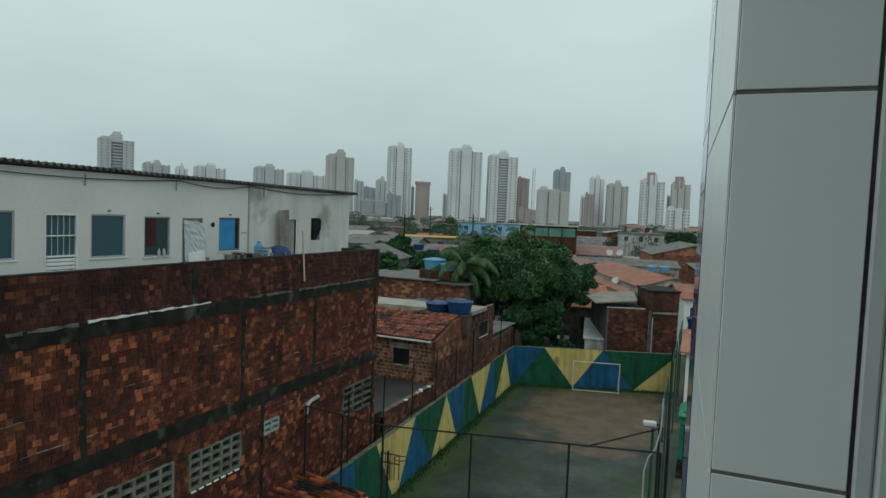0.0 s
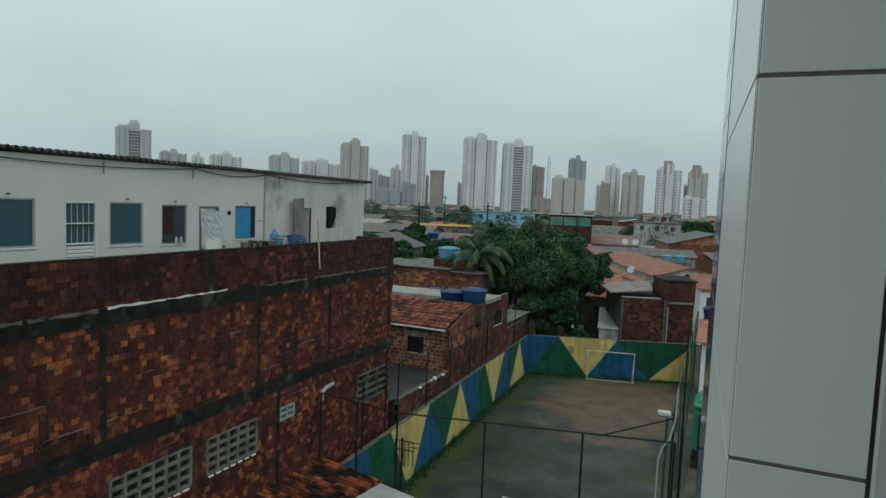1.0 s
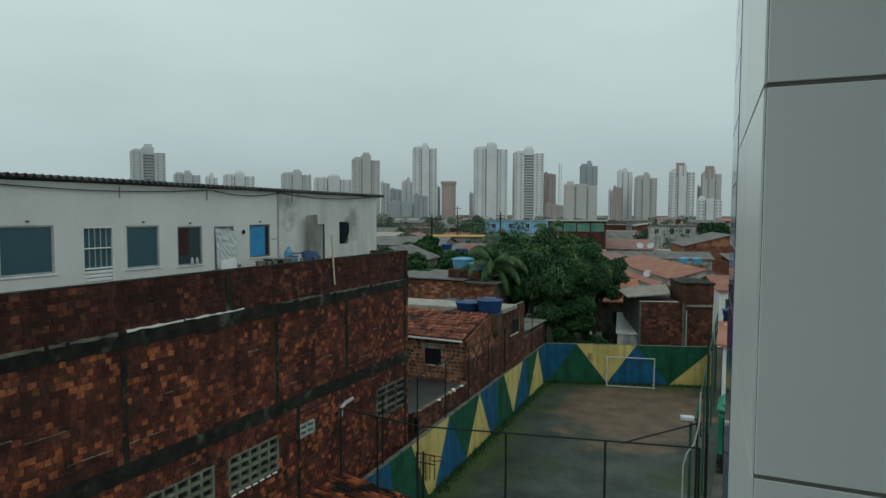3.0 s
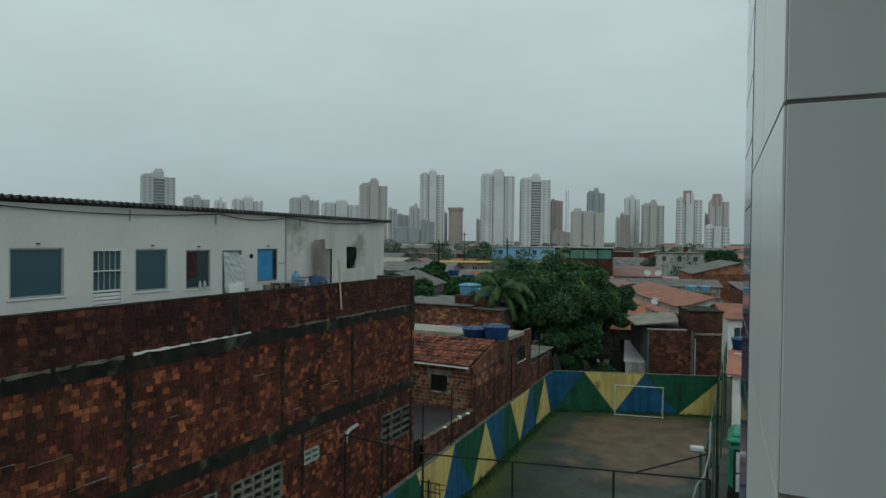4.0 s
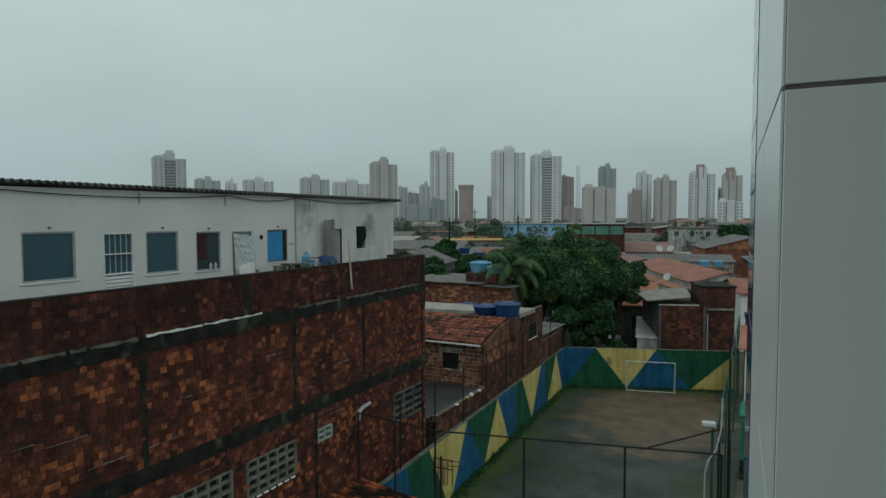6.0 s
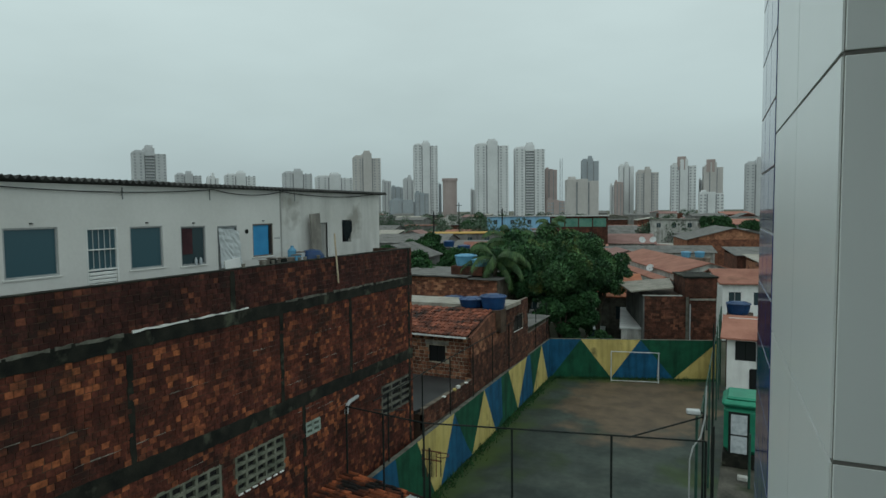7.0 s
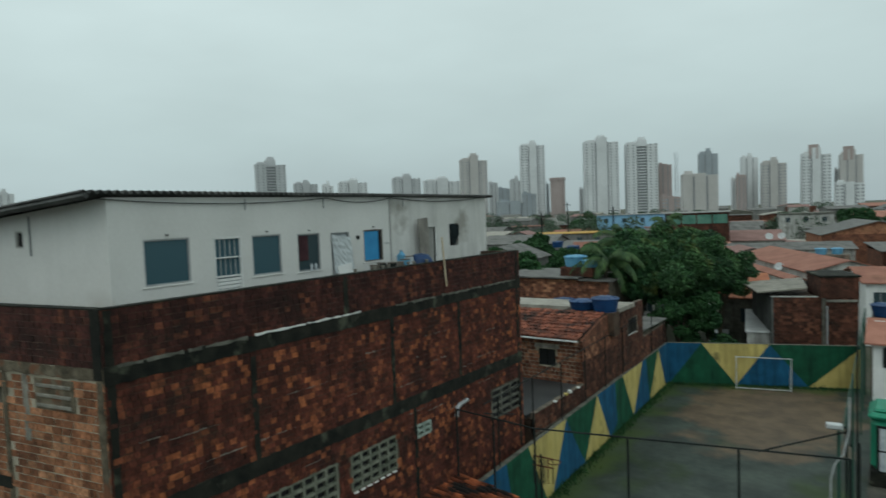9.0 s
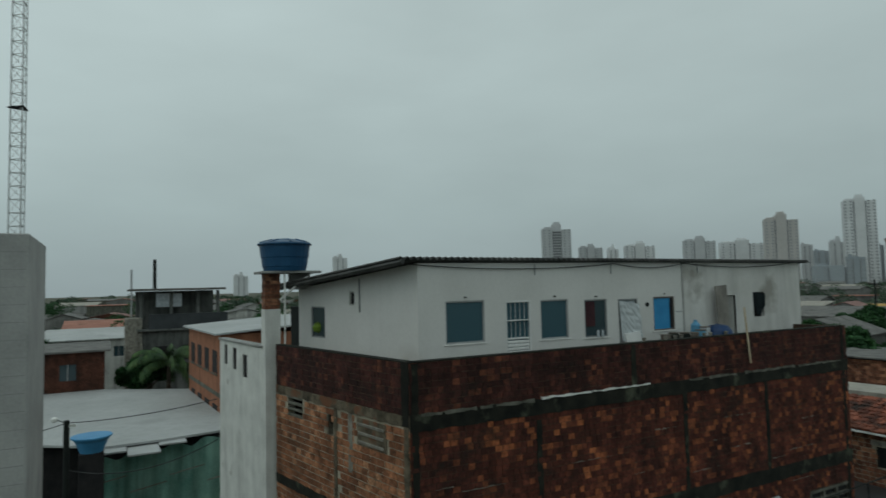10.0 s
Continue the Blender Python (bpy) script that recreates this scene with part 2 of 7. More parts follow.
M_BLUE_PALE = mat("faded_blue_plastic", (0.08, 0.25, 0.40), (0.13, 0.33, 0.48), 0.5, 2, 20, 0.03)
M_BLUEDOOR = mat("bright_blue_panel", (0.03, 0.22, 0.46), (0.05, 0.29, 0.55), 0.5, 2, 20, 0.03)
M_NAVY = mat("navy_tank_plastic", (0.010, 0.055, 0.125), (0.016, 0.078, 0.165), 0.4, 2, 20, 0.03)
M_GREEN = mat("green_fibreglass", (0.015, 0.17, 0.10), (0.03, 0.25, 0.15), 0.5, 1.5, 15, 0.05)
M_NET = mat("faded_green_netting", (0.10, 0.23, 0.19), (0.24, 0.40, 0.33), 0.95, 0.8, 14, 0.3, streak=0.5)
M_YELLOW = mat("mural_yellow", (0.47, 0.37, 0.115), (0.60, 0.48, 0.17), 0.85, 1.2, 25, 0.1, streak=0.35, stain=(0.15, 0.125, 0.05), stain_at=0.6)
M_MURAL_BLUE = mat("mural_blue", (0.006, 0.066, 0.135), (0.012, 0.11, 0.215), 0.85, 1.6, 18, 0.15, streak=0.5, stain=(0.02, 0.08, 0.12), stain_at=0.62)
M_MURAL_GREEN = mat("mural_green", (0.005, 0.055, 0.027), (0.011, 0.10, 0.05), 0.85, 1.6, 18, 0.15, streak=0.5)
M_WOOD = mat("grey_wood", (0.10, 0.085, 0.07), (0.2, 0.175, 0.15), 0.85, 3, 50, 0.2)
M_PALEWOOD = mat("raw_timber", (0.42, 0.33, 0.22), (0.58, 0.48, 0.34), 0.8, 3, 50, 0.15)
M_STEEL = mat("dark_painted_steel", (0.005, 0.008, 0.007), (0.014, 0.018, 0.016), 0.8, 5, 60, 0.05)
M_GREENSTEEL = mat("green_painted_steel", (0.018, 0.055, 0.04), (0.03, 0.085, 0.06), 0.6, 5, 60, 0.05)
M_RUST = mat("rusty_steel", (0.06, 0.022, 0.012), (0.17, 0.065, 0.03), 0.9, 6, 60, 0.2)
M_PVC = mat("white_pvc", (0.66, 0.66, 0.63), (0.76, 0.76, 0.73), 0.45, 3, 30, 0.02)
M_CABLE = mat("black_cable", (0.01, 0.01, 0.01), (0.03, 0.03, 0.03), 0.6, 5, 40, 0.02)
M_LEAF = mat("mango_leaf", (0.015, 0.052, 0.022), (0.062, 0.14, 0.045), 0.7, 0.7, 5, 0.0, island=0.65, stain=(0.15, 0.165, 0.042), stain_at=0.6)
M_LEAF_DARK = mat("dark_leaf", (0.012, 0.045, 0.016), (0.036, 0.10, 0.03), 0.75, 0.9, 8, 0.0, island=0.45)
M_PALM = mat("palm_leaf", (0.02, 0.058, 0.02), (0.068, 0.12, 0.034), 0.6, 1.5, 12, 0.0, island=0.35)
M_BARK = mat("bark", (0.05, 0.04, 0.03), (0.12, 0.10, 0.075), 0.95, 4, 40, 0.5)
M_BLUE_WALL = mat("pale_blue_render", (0.2, 0.4, 0.58), (0.28, 0.48, 0.65), 0.85, 0.3, 6, 0.1, streak=0.3)
# Distance haze is put into these tower colours: greyed, with little contrast.
M_TOWER = [mat("tower_pale_hazed", (0.58, 0.59, 0.59), (0.68, 0.69, 0.69), 0.85, 0.05, 0.6, 0.0, streak=0.1),
           mat("tower_grey_hazed", (0.45, 0.46, 0.465), (0.52, 0.53, 0.535), 0.85, 0.05, 0.6, 0.0, streak=0.1),
           mat("tower_tan_hazed", (0.44, 0.42, 0.40), (0.50, 0.48, 0.46), 0.85, 0.05, 0.6, 0.0, streak=0.1),
           mat("tower_brown_hazed", (0.34, 0.275, 0.26), (0.40, 0.33, 0.31), 0.85, 0.05, 0.6, 0.0, streak=0.1),
           mat("tower_slate_hazed", (0.30, 0.33, 0.35), (0.36, 0.39, 0.41), 0.85, 0.05, 0.6, 0.0, streak=0.1)]
# Window tone is lightened as well, so haze keeps the grids faint.
M_TOWER_WIN = mat("tower_window_hazed", (0.26, 0.275, 0.285), (0.34, 0.355, 0.365), 0.3, 0.3, 2, 0.0)
# Shade of balconies and recesses, put into a darker colour.
M_TOWER_DARK = mat("tower_recess_shade", (0.21, 0.22, 0.23), (0.26, 0.265, 0.275), 0.6, 0.3, 2, 0.0)


# ---- mesh helpers ----
def thing(name, label="", category="", m=None, group="", kind=""):
    ob = new(name)
    ob.empty_display_size = 0.1
    ob.matrix_world = m or Matrix()
    return tagged(ob, label, category, group, kind)


def obj(name, bm, material, parent=None, label=""):
    me = bpy.data.meshes.new(name)
    bm.normal_update()
    bm.to_mesh(me)
    bm.free()
    for mm in (material if isinstance(material, (list, tuple)) else [material]):
        me.materials.append(mm)
    ob = new(name, me)
    if parent:
        ob.parent = parent
    return tagged(ob, label)


part = obj


def share(name, me, parent, m):
    ob = new(name, me)
    if parent:
        ob.parent = parent
    ob.matrix_local = m
    return ob


def raw(name, verts, faces, material, parent=None, smooth=False):
    me = bpy.data.meshes.new(name)
    me.from_pydata(verts, [], faces)
    me.materials.append(material)
    if smooth:
        me.polygons.foreach_set("use_smooth", [True] * len(me.polygons))
    me.update()
    ob = new(name, me)
    if parent:
        ob.parent = parent
    return ob


def box(x0, y0, z0, x1, y1, z1, bevel=0.0, bm=None):
    bm = bm or bmesh.new()
    r = bmesh.ops.create_cube(bm, size=1.0)
    vs = r["verts"]
    for v in vs:
        v.co = Vector(((x0 + x1) / 2 + v.co.x * (x1 - x0), (y0 + y1) / 2 + v.co.y * (y1 - y0), (z0 + z1) / 2 + v.co.z * (z1 - z0)))
    if bevel:
        es = list({e for v in vs for e in v.link_edges})
        bmesh.ops.bevel(bm, geom=es, offset=bevel, segments=1, affect='EDGES')
    return bm


def prism(pts, z0, z1, bm=None):
    """An upright slab over the plan polygon pts (counter-clockwise)."""
    bm = bm or bmesh.new()
    lo = [bm.verts.new((x, y, z0)) for x, y in pts]
    hi = [bm.verts.new((x, y, z1)) for x, y in pts]
    bm.faces.new(hi)
    bm.faces.new(lo[::-1])
    for i in range(len(pts)):
        j = (i + 1) % len(pts)
        bm.faces.new((lo[i], lo[j], hi[j], hi[i]))
    return bm


def tube(path, r, sides=8, bm=None, taper=None):
    """A tube along the points of path."""
    bm = bm or bmesh.new()
    rings = []
    pts = [Vector(p) for p in path]
    for i, p in enumerate(pts):
        d = (pts[min(i + 1, len(pts) - 1)] - pts[max(i - 1, 0)]).normalized()
        q = d.to_track_quat('Z', 'Y')
        rr = r if taper is None else r + (taper - r) * i / (len(pts) - 1)
        rings.append([bm.verts.new(p + q @ Vector((rr * math.cos(2 * math.pi * k / sides), rr * math.sin(2 * math.pi * k / sides), 0))) for k in range(sides)])
    for a, b in zip(rings, rings[1:]):
        for k in range(sides):
            bm.faces.new((a[k], a[(k + 1) % sides], b[(k + 1) % sides], b[k]))
    bm.faces.new(rings[0][::-1])
    bm.faces.new(rings[-1])
    return bm


def lathe(profile, sides=24, bm=None):
    """A solid turned about z from (radius, height) pairs, from below upwards."""
    bm = bm or bmesh.new()
    rings = [[bm.verts.new((r * math.cos(2 * math.pi * k / sides), r * math.sin(2 * math.pi * k / sides), z)) for k in range(sides)] for r, z in profile]
    for a, b in zip(rings, rings[1:]):
        for k in range(sides):
            bm.faces.new((a[k], a[(k + 1) % sides], b[(k + 1) % sides], b[k]))
    bm.faces.new(rings[0][::-1])
    bm.faces.new(rings[-1])
    return bm


def wall_with_holes(length, z0, z1, thick, holes, bm=None):
    """A wall along local x from 0 to length, its front at y = 0 and its back at y = thick, with rectangular openings (x0, z0, x1, z1) through it."""
    bm = bm or bmesh.new()
    xs = sorted({0.0, length, *[h[0] for h in holes], *[h[2] for h in holes]})
    zs = sorted({z0, z1, *[h[1] for h in holes], *[h[3] for h in holes]})
    cell = {}
    for i in range(len(xs) - 1):
        for k in range(len(zs) - 1):
            cx, cz = (xs[i] + xs[i + 1]) / 2, (zs[k] + zs[k + 1]) / 2
            cell[i, k] = not any(h[0] < cx < h[2] and h[1] < cz < h[3] for h in holes)
    vert = {}

    def v(i, k, y):
        if (i, k, y) not in vert:
            vert[i, k, y] = bm.verts.new((xs[i], y, zs[k]))
        return vert[i, k, y]
    for (i, k), solid in cell.items():
        if not solid:
            continue
        bm.faces.new((v(i, k, 0), v(i + 1, k, 0), v(i + 1, k + 1, 0), v(i, k + 1, 0)))
        bm.faces.new((v(i, k, thick), v(i, k + 1, thick), v(i + 1, k + 1, thick), v(i + 1, k, thick)))
        if not cell.get((i - 1, k)):
            bm.faces.new((v(i, k, 0), v(i, k + 1, 0), v(i, k + 1, thick), v(i, k, thick)))
        if not cell.get((i + 1, k)):
            bm.faces.new((v(i + 1, k, 0), v(i + 1, k, thick), v(i + 1, k + 1, thick), v(i + 1, k + 1, 0)))
        if not cell.get((i, k - 1)):
            bm.faces.new((v(i, k, 0), v(i, k, thick), v(i + 1, k, thick), v(i + 1, k, 0)))
        if not cell.get((i, k + 1)):
            bm.faces.new((v(i, k + 1, 0), v(i + 1, k + 1, 0), v(i + 1, k + 1, thick), v(i, k + 1, thick)))
    return bm


def brick_face(name, length, z0, z1, bl, bh, parent, material, rng, holes=(), proud=0.012, singles=None, stagger=0.5, g=0.012):
    """Bricks on the front (y = 0 side, towards -y) of a wall in local x, z. Those inside singles (x0, z0, x1, z1) are objects of their own, the rest one mesh."""
    verts, faces, solo = [], [], []
    rows = int((z1 - z0) / bh + 0.5)
    for r in range(rows):
        zb = z0 + r * (z1 - z0) / rows
        zt = zb + (z1 - z0) / rows - g
        x = -bl * stagger * (r % 2)
        while x < length - 0.02:
            bw = bl * rng.uniform(0.82, 1.18)
            xa, xb = max(x, 0), min(x + bw - g, length)
            x += bw
            if xb - xa < 0.03:
                continue
            cx, cz = (xa + xb) / 2, (zb + zt) / 2
            if any(h[0] < cx < h[2] and h[1] < cz < h[3] for h in holes):
                continue
            d = proud * rng.uniform(0.4, 1.5)
            e = [rng.uniform(-0.009, 0.009) for _ in range(4)]
            q = [(xa + e[0], -d, zb + e[1]), (xb + e[2], -d, zb + e[3]), (xb + e[1], -d, zt + e[0]), (xa + e[3], -d, zt + e[2])]
            q += [(xa, 0.01, zb), (xb, 0.01, zb), (xb, 0.01, zt), (xa, 0.01, zt)]
            if singles and singles[0] < cx < singles[2] and singles[1] < cz < singles[3] and len(solo) < 300:
                solo.append((cx, cz, xb - xa, zt - zb, d))
                continue
            n = len(verts)
            verts += q
            faces += [(n, n + 1, n + 2, n + 3), (n, n + 4, n + 5, n + 1), (n + 1, n + 5, n + 6, n + 2), (n + 2, n + 6, n + 7, n + 3), (n + 3, n + 7, n + 4, n)]
    ob = raw(name, verts, faces, material, parent)
    tagged(ob, kind="stuff")
    meshes = {}
    for cx, cz, w, h, d in solo:
        key = round(w, 2)
        if key not in meshes:
            bm = box(-w / 2, -0.012, -h / 2, w / 2, 0.01, h / 2, 0.003)
            me = bpy.data.meshes.new("brick")
            bm.to_mesh(me)
            bm.free()
            me.materials.append(M_BRICK_SOLO.get(material.name, material))
            meshes[key] = me
        share("brick", meshes[key], parent, Matrix.Translation((cx, 0.012 - d, cz)))
    return ob


def solo_brick_mat(src):
    """The same bricks, taking their tone from each object instead of each island."""
    m = src.copy()
    nt = m.node_tree
    oi = nt.nodes.new("ShaderNodeObjectInfo")
    for lk in list(nt.links):
        if lk.from_socket.name == "Random Per Island":
            nt.links.new(oi.outputs["Random"], lk.to_socket)
    return m


M_BRICK_SOLO = {m.name: solo_brick_mat(m) for m in (M_BRICK, M_BRICK_DAMP, M_BRICK2, M_BRICK_END, M_BRICK3)}


def corrugated(name, m, w, l, material, parent=None, pitch=0.18, amp=0.025, thick=0.008, label="", category="", rows=1):
    """A corrugated sheet in local x (across the waves) and y (along them), top at z = 0."""
    n = max(4, int(w / pitch * 6))
    verts, faces = [], []
    for j in range(2):
        for s in (0, 1):
            for i in range(n + 1):
                x = w * i / n
                verts.append((x, l * j, amp * math.sin(2 * math.pi * x / pitch) - thick * s))
    a, b, c, d = 0, n + 1, 2 * (n + 1), 3 * (n + 1)
    for i in range(n):
        faces.append((a + i, a + i + 1, c + i + 1, c + i))
        faces.append((b + i, d + i, d + i + 1, b + i + 1))
        faces.append((a + i, b + i, b + i + 1, a + i + 1))
        faces.append((c + i, c + i + 1, d + i + 1, d + i))
    faces += [(a, c, d, b), (a + n, b + n, d + n, c + n)]
    ob = raw(name, verts, faces, material, parent, True)
    ob.data.transform(m)
    return tagged(ob, label, category)


def clay_roof(name, m, w, l, material, parent, rng, tw=0.2, tl=0.4, rough=0.02, wide=0.58):
    """Barrel tiles over local x (along the eave) and y (up the slope)."""
    nx, ny = max(1, int(w / tw)), max(1, int(l / (tl * 0.85)))
    sx, sy = w / nx, l / ny
    seg = 5
    verts, faces = [], []
    for j in range(ny):
        for i in range(nx):
            cx, y0 = (i + 0.5) * sx + rng.uniform(-rough, rough), j * sy + rng.uniform(-rough, rough)
            lift = rng.uniform(0, rough)
            skew = rng.uniform(-rough, rough)
            n = len(verts)
            for y, rr, zz in ((y0, wide, 0.03 + lift), (y0 + tl, wide * 0.86, 0.0 + lift)):
                for k in range(seg + 1):
                    a = math.pi * k / seg
                    verts.append((cx + (skew if y > y0 else -skew) - math.cos(a) * sx * rr, y, zz + math.sin(a) * sx * 0.42))
            for k in range(seg):
                faces.append((n + k, n + k + 1, n + seg + 2 + k, n + seg + 1 + k))
            faces.append(tuple(n + k for k in range(seg, -1, -1)))
    ob = raw(name, verts, faces, material, parent, False)
    ob.matrix_local = m
    tagged(ob, kind="stuff")
    # near-black bed puts the shade between the tiles into its colour
    bed = box(0, 0, -0.05, w, l, 0.0)
    b = part("roof_bed", bed, M_DARK, parent)
    b.matrix_local = m
    return ob

M_VENT = mat("pale_concrete_block", (0.085, 0.095, 0.07), (0.21, 0.215, 0.165), 0.9, 3, 40, 0.2)
M_BLOCK_PALE = mat("pale_green_glass_block", (0.22, 0.27, 0.23), (0.36, 0.42, 0.37), 0.5, 4, 30, 0.1)
M_CEMENT = mat("patchy_cement", (0.075, 0.075, 0.06), (0.18, 0.175, 0.145), 0.95, 3, 30, 0.3, streak=0.4)
M_CEMENT_PALE = mat("pale_cement", (0.15, 0.14, 0.115), (0.33, 0.31, 0.265), 0.95, 4, 30, 0.3, streak=0.5)
M_CEMENT_MOTTLED = mat("brown_mottled_cement", (0.05, 0.04, 0.026), (0.2, 0.165, 0.115), 0.95, 3.5, 30, 0.3, streak=0.5, stain=(0.17, 0.075, 0.04), stain_at=0.55)
M_ALUGREY = mat("dull_aluminium_frame", (0.22, 0.23, 0.23), (0.3, 0.31, 0.31), 0.5, 4, 30, 0.02)
M_CURTAIN = mat("maroon_cloth", (0.035, 0.014, 0.018), (0.07, 0.028, 0.032), 0.95, 5, 50, 0.2)
M_PALEDOOR = mat("pale_patterned_door", (0.36, 0.40, 0.43), (0.58, 0.61, 0.63), 0.6, 5, 25, 0.05)
M_RAG = mat("dark_rag", (0.012, 0.018, 0.022), (0.035, 0.05, 0.055), 0.95, 5, 40, 0.2)
M_LIME = mat("lime_leaf", (0.12, 0.2, 0.02), (0.2, 0.3, 0.04), 0.6, 8, 40, 0.1)
M_PIPEGREY = mat("grey_pipe", (0.3, 0.31, 0.31), (0.4, 0.41, 0.41), 0.5, 4, 30, 0.02)
M_BOARD = mat("sun_greyed_board", (0.19, 0.175, 0.155), (0.30, 0.28, 0.25), 0.85, 3, 50, 0.2, streak=0.3)
M_SLABDARK = mat("wet_dark_slab", (0.025, 0.027, 0.028), (0.06, 0.062, 0.062), 0.45, 0.8, 10, 0.05)
M_PALESHEET = mat("tan_roof_sheet", (0.27, 0.245, 0.205), (0.37, 0.345, 0.295), 0.7, 0.8, 10, 0.05, streak=0.3)
M_TANSHEET = mat("stained_tan_sheet", (0.19, 0.175, 0.145), (0.32, 0.295, 0.25), 0.75, 0.8, 10, 0.08, streak=0.3, stain=(0.12, 0.105, 0.085), stain_at=0.6)
M_MUSTARD = mat("mustard_paint", (0.42, 0.24, 0.05), (0.52, 0.32, 0.08), 0.8, 1, 20, 0.05, streak=0.3)
M_ORANGE = mat("bright_clay_roof", (0.28, 0.095, 0.05), (0.40, 0.155, 0.08), 0.85, 1, 12, 0.1, stain=(0.16, 0.07, 0.045), stain_at=0.58)
M_CARPAINT = mat("silver_car_paint", (0.42, 0.45, 0.46), (0.48, 0.5, 0.51), 0.3, 2, 10, 0.0, metal=0.3)
M_MASTPAINT = mat("faded_grey_mast_paint", (0.4, 0.42, 0.42), (0.52, 0.54, 0.54), 0.6, 4, 30, 0.02)
M_GALV = mat("galvanised_steel", (0.3, 0.31, 0.31), (0.42, 0.43, 0.43), 0.5, 6, 40, 0.02, metal=0.4)
M_ROOFPALE = mat("pale_membrane_roof", (0.34, 0.35, 0.345), (0.43, 0.44, 0.435), 0.6, 0.3, 5, 0.03, streak=0.1, stain=(0.27, 0.275, 0.27), stain_at=0.66)
M_BLUE_PALE2 = mat("sky_blue_plastic", (0.05, 0.22, 0.42), (0.08, 0.28, 0.5), 0.5, 2, 20, 0.03)
M_BRICKFAR = mat("orange_block_wall", (0.24, 0.10, 0.055), (0.36, 0.155, 0.09), 0.9, 1.5, 14, 0.15, streak=0.3)
M_CONCRETE_GRIME = mat("rain_darkened_cement", (0.07, 0.075, 0.07), (0.17, 0.175, 0.165), 0.95, 0.8, 12, 0.2, streak=0.5)
M_RAILDARK = mat("dark_grey_panel", (0.035, 0.04, 0.043), (0.06, 0.066, 0.07), 0.8, 1, 10, 0.05)
M_GLAZE = mat("greenish_glazing", (0.05, 0.16, 0.12), (0.12, 0.26, 0.2), 0.4, 0.8, 3, 0.0)
# Haze of the distance is put into this paler, greyer leaf green.
M_LEAF_FAR = mat("far_leaf", (0.05, 0.085, 0.055), (0.085, 0.125, 0.08), 0.8, 0.05, 0.5, 0.0, island=0.35)
M_SHAFT = mat("board_marked_concrete", (0.30, 0.30, 0.29), (0.42, 0.42, 0.405), 0.9, 0.9, 20, 0.15, streak=0.2)
M_SHAFT_MARK = mat("concrete_joint", (0.22, 0.22, 0.21), (0.30, 0.30, 0.29), 0.95, 2, 30, 0.1)
M_CLAY_NEAR = mat("mossy_clay_tile", (0.09, 0.022, 0.010), (0.31, 0.088, 0.033), 0.85, 2.2, 30, 0.2, island=0.75, stain=(0.010, 0.008, 0.007), stain_at=0.45)
M_BLACKPANE = glass_mat("black_window_pane", (0.008, 0.009, 0.01), 0.3)
M_PIPEPALE = mat("pale_grey_casing", (0.42, 0.43, 0.43), (0.5, 0.51, 0.51), 0.5, 4, 30, 0.02)
M_FARWALL = mat("grimy_render", (0.13, 0.128, 0.12), (0.25, 0.245, 0.23), 0.9, 0.3, 3, 0.05, streak=0.3)


# ---- ground ----
rng = random.Random(7)
bm = bmesh.new()
for a, b, c, d in [(-2600, -900, 2600, 2600)]:
    bm.faces.new([bm.verts.new(v) for v in ((a, b, -0.12), (c, b, -0.12), (c, d, -0.12), (a, d, -0.12))])
M_GROUND = mat("damp_earth", (0.045, 0.055, 0.03), (0.12, 0.11, 0.085), 0.95, 0.08, 2.0, 0.1)
tagged(obj("ground", bm, M_GROUND), "damp earth and scrub between the houses", "ground", kind="structure")

M_COURT = mat("wet_court_floor", (0.015, 0.025, 0.021), (0.06, 0.075, 0.06), 0.55, 0.35, 3, 0.05, stain=(0.03, 0.052, 0.012), stain_at=0.54, spec=0.3)
nt = M_COURT.node_tree
p = nt.nodes["Principled BSDF"]
was = p.inputs["Base Color"].links[0].from_socket
geo = nt.nodes.new("ShaderNodeNewGeometry")
sub = nt.nodes.new("ShaderNodeVectorMath")
sub.operation = 'SUBTRACT'
sub.inputs[1].default_value = (-5.6, 37.5, 0)
nt.links.new(geo.outputs["Position"], sub.inputs[0])
sc = nt.nodes.new("ShaderNodeVectorMath")
sc.operation = 'MULTIPLY'
sc.inputs[1].default_value = (0.21, 0.125, 1)
nt.links.new(sub.outputs[0], sc.inputs[0])
ln = nt.nodes.new("ShaderNodeVectorMath")
ln.operation = 'LENGTH'
nt.links.new(sc.outputs[0], ln.inputs[0])
nz = nt.nodes.new("ShaderNodeTexNoise")
nz.inputs["Scale"].default_value = 0.5
nz.inputs["Detail"].default_value = 6
nt.links.new(geo.outputs["Position"], nz.inputs["Vector"])
ad = nt.nodes.new("ShaderNodeMath")
ad.operation = 'MULTIPLY_ADD'
ad.inputs[1].default_value = -1.6
nt.links.new(nz.outputs["Fac"], ad.inputs[0])
nt.links.new(ln.outputs["Value"], ad.inputs[2])
mrg = nt.nodes.new("ShaderNodeMapRange")
mrg.inputs["From Min"].default_value, mrg.inputs["From Max"].default_value = -0.05, 0.2
mrg.inputs["To Min"].default_value, mrg.inputs["To Max"].default_value = 1.0, 0.0
nt.links.new(ad.outputs[0], mrg.inputs["Value"])
mx = nt.nodes.new("ShaderNodeMix")
mx.data_type = 'RGBA'
mx.inputs["B"].default_value = (0.125, 0.088, 0.056, 1)
nt.links.new(mrg.outputs[0], mx.inputs["Factor"])
nt.links.new(was, mx.inputs["A"])
bz = nt.nodes.new("ShaderNodeTexNoise")
bz.inputs["Scale"].default_value = 0.8
bz.inputs["Detail"].default_value = 9
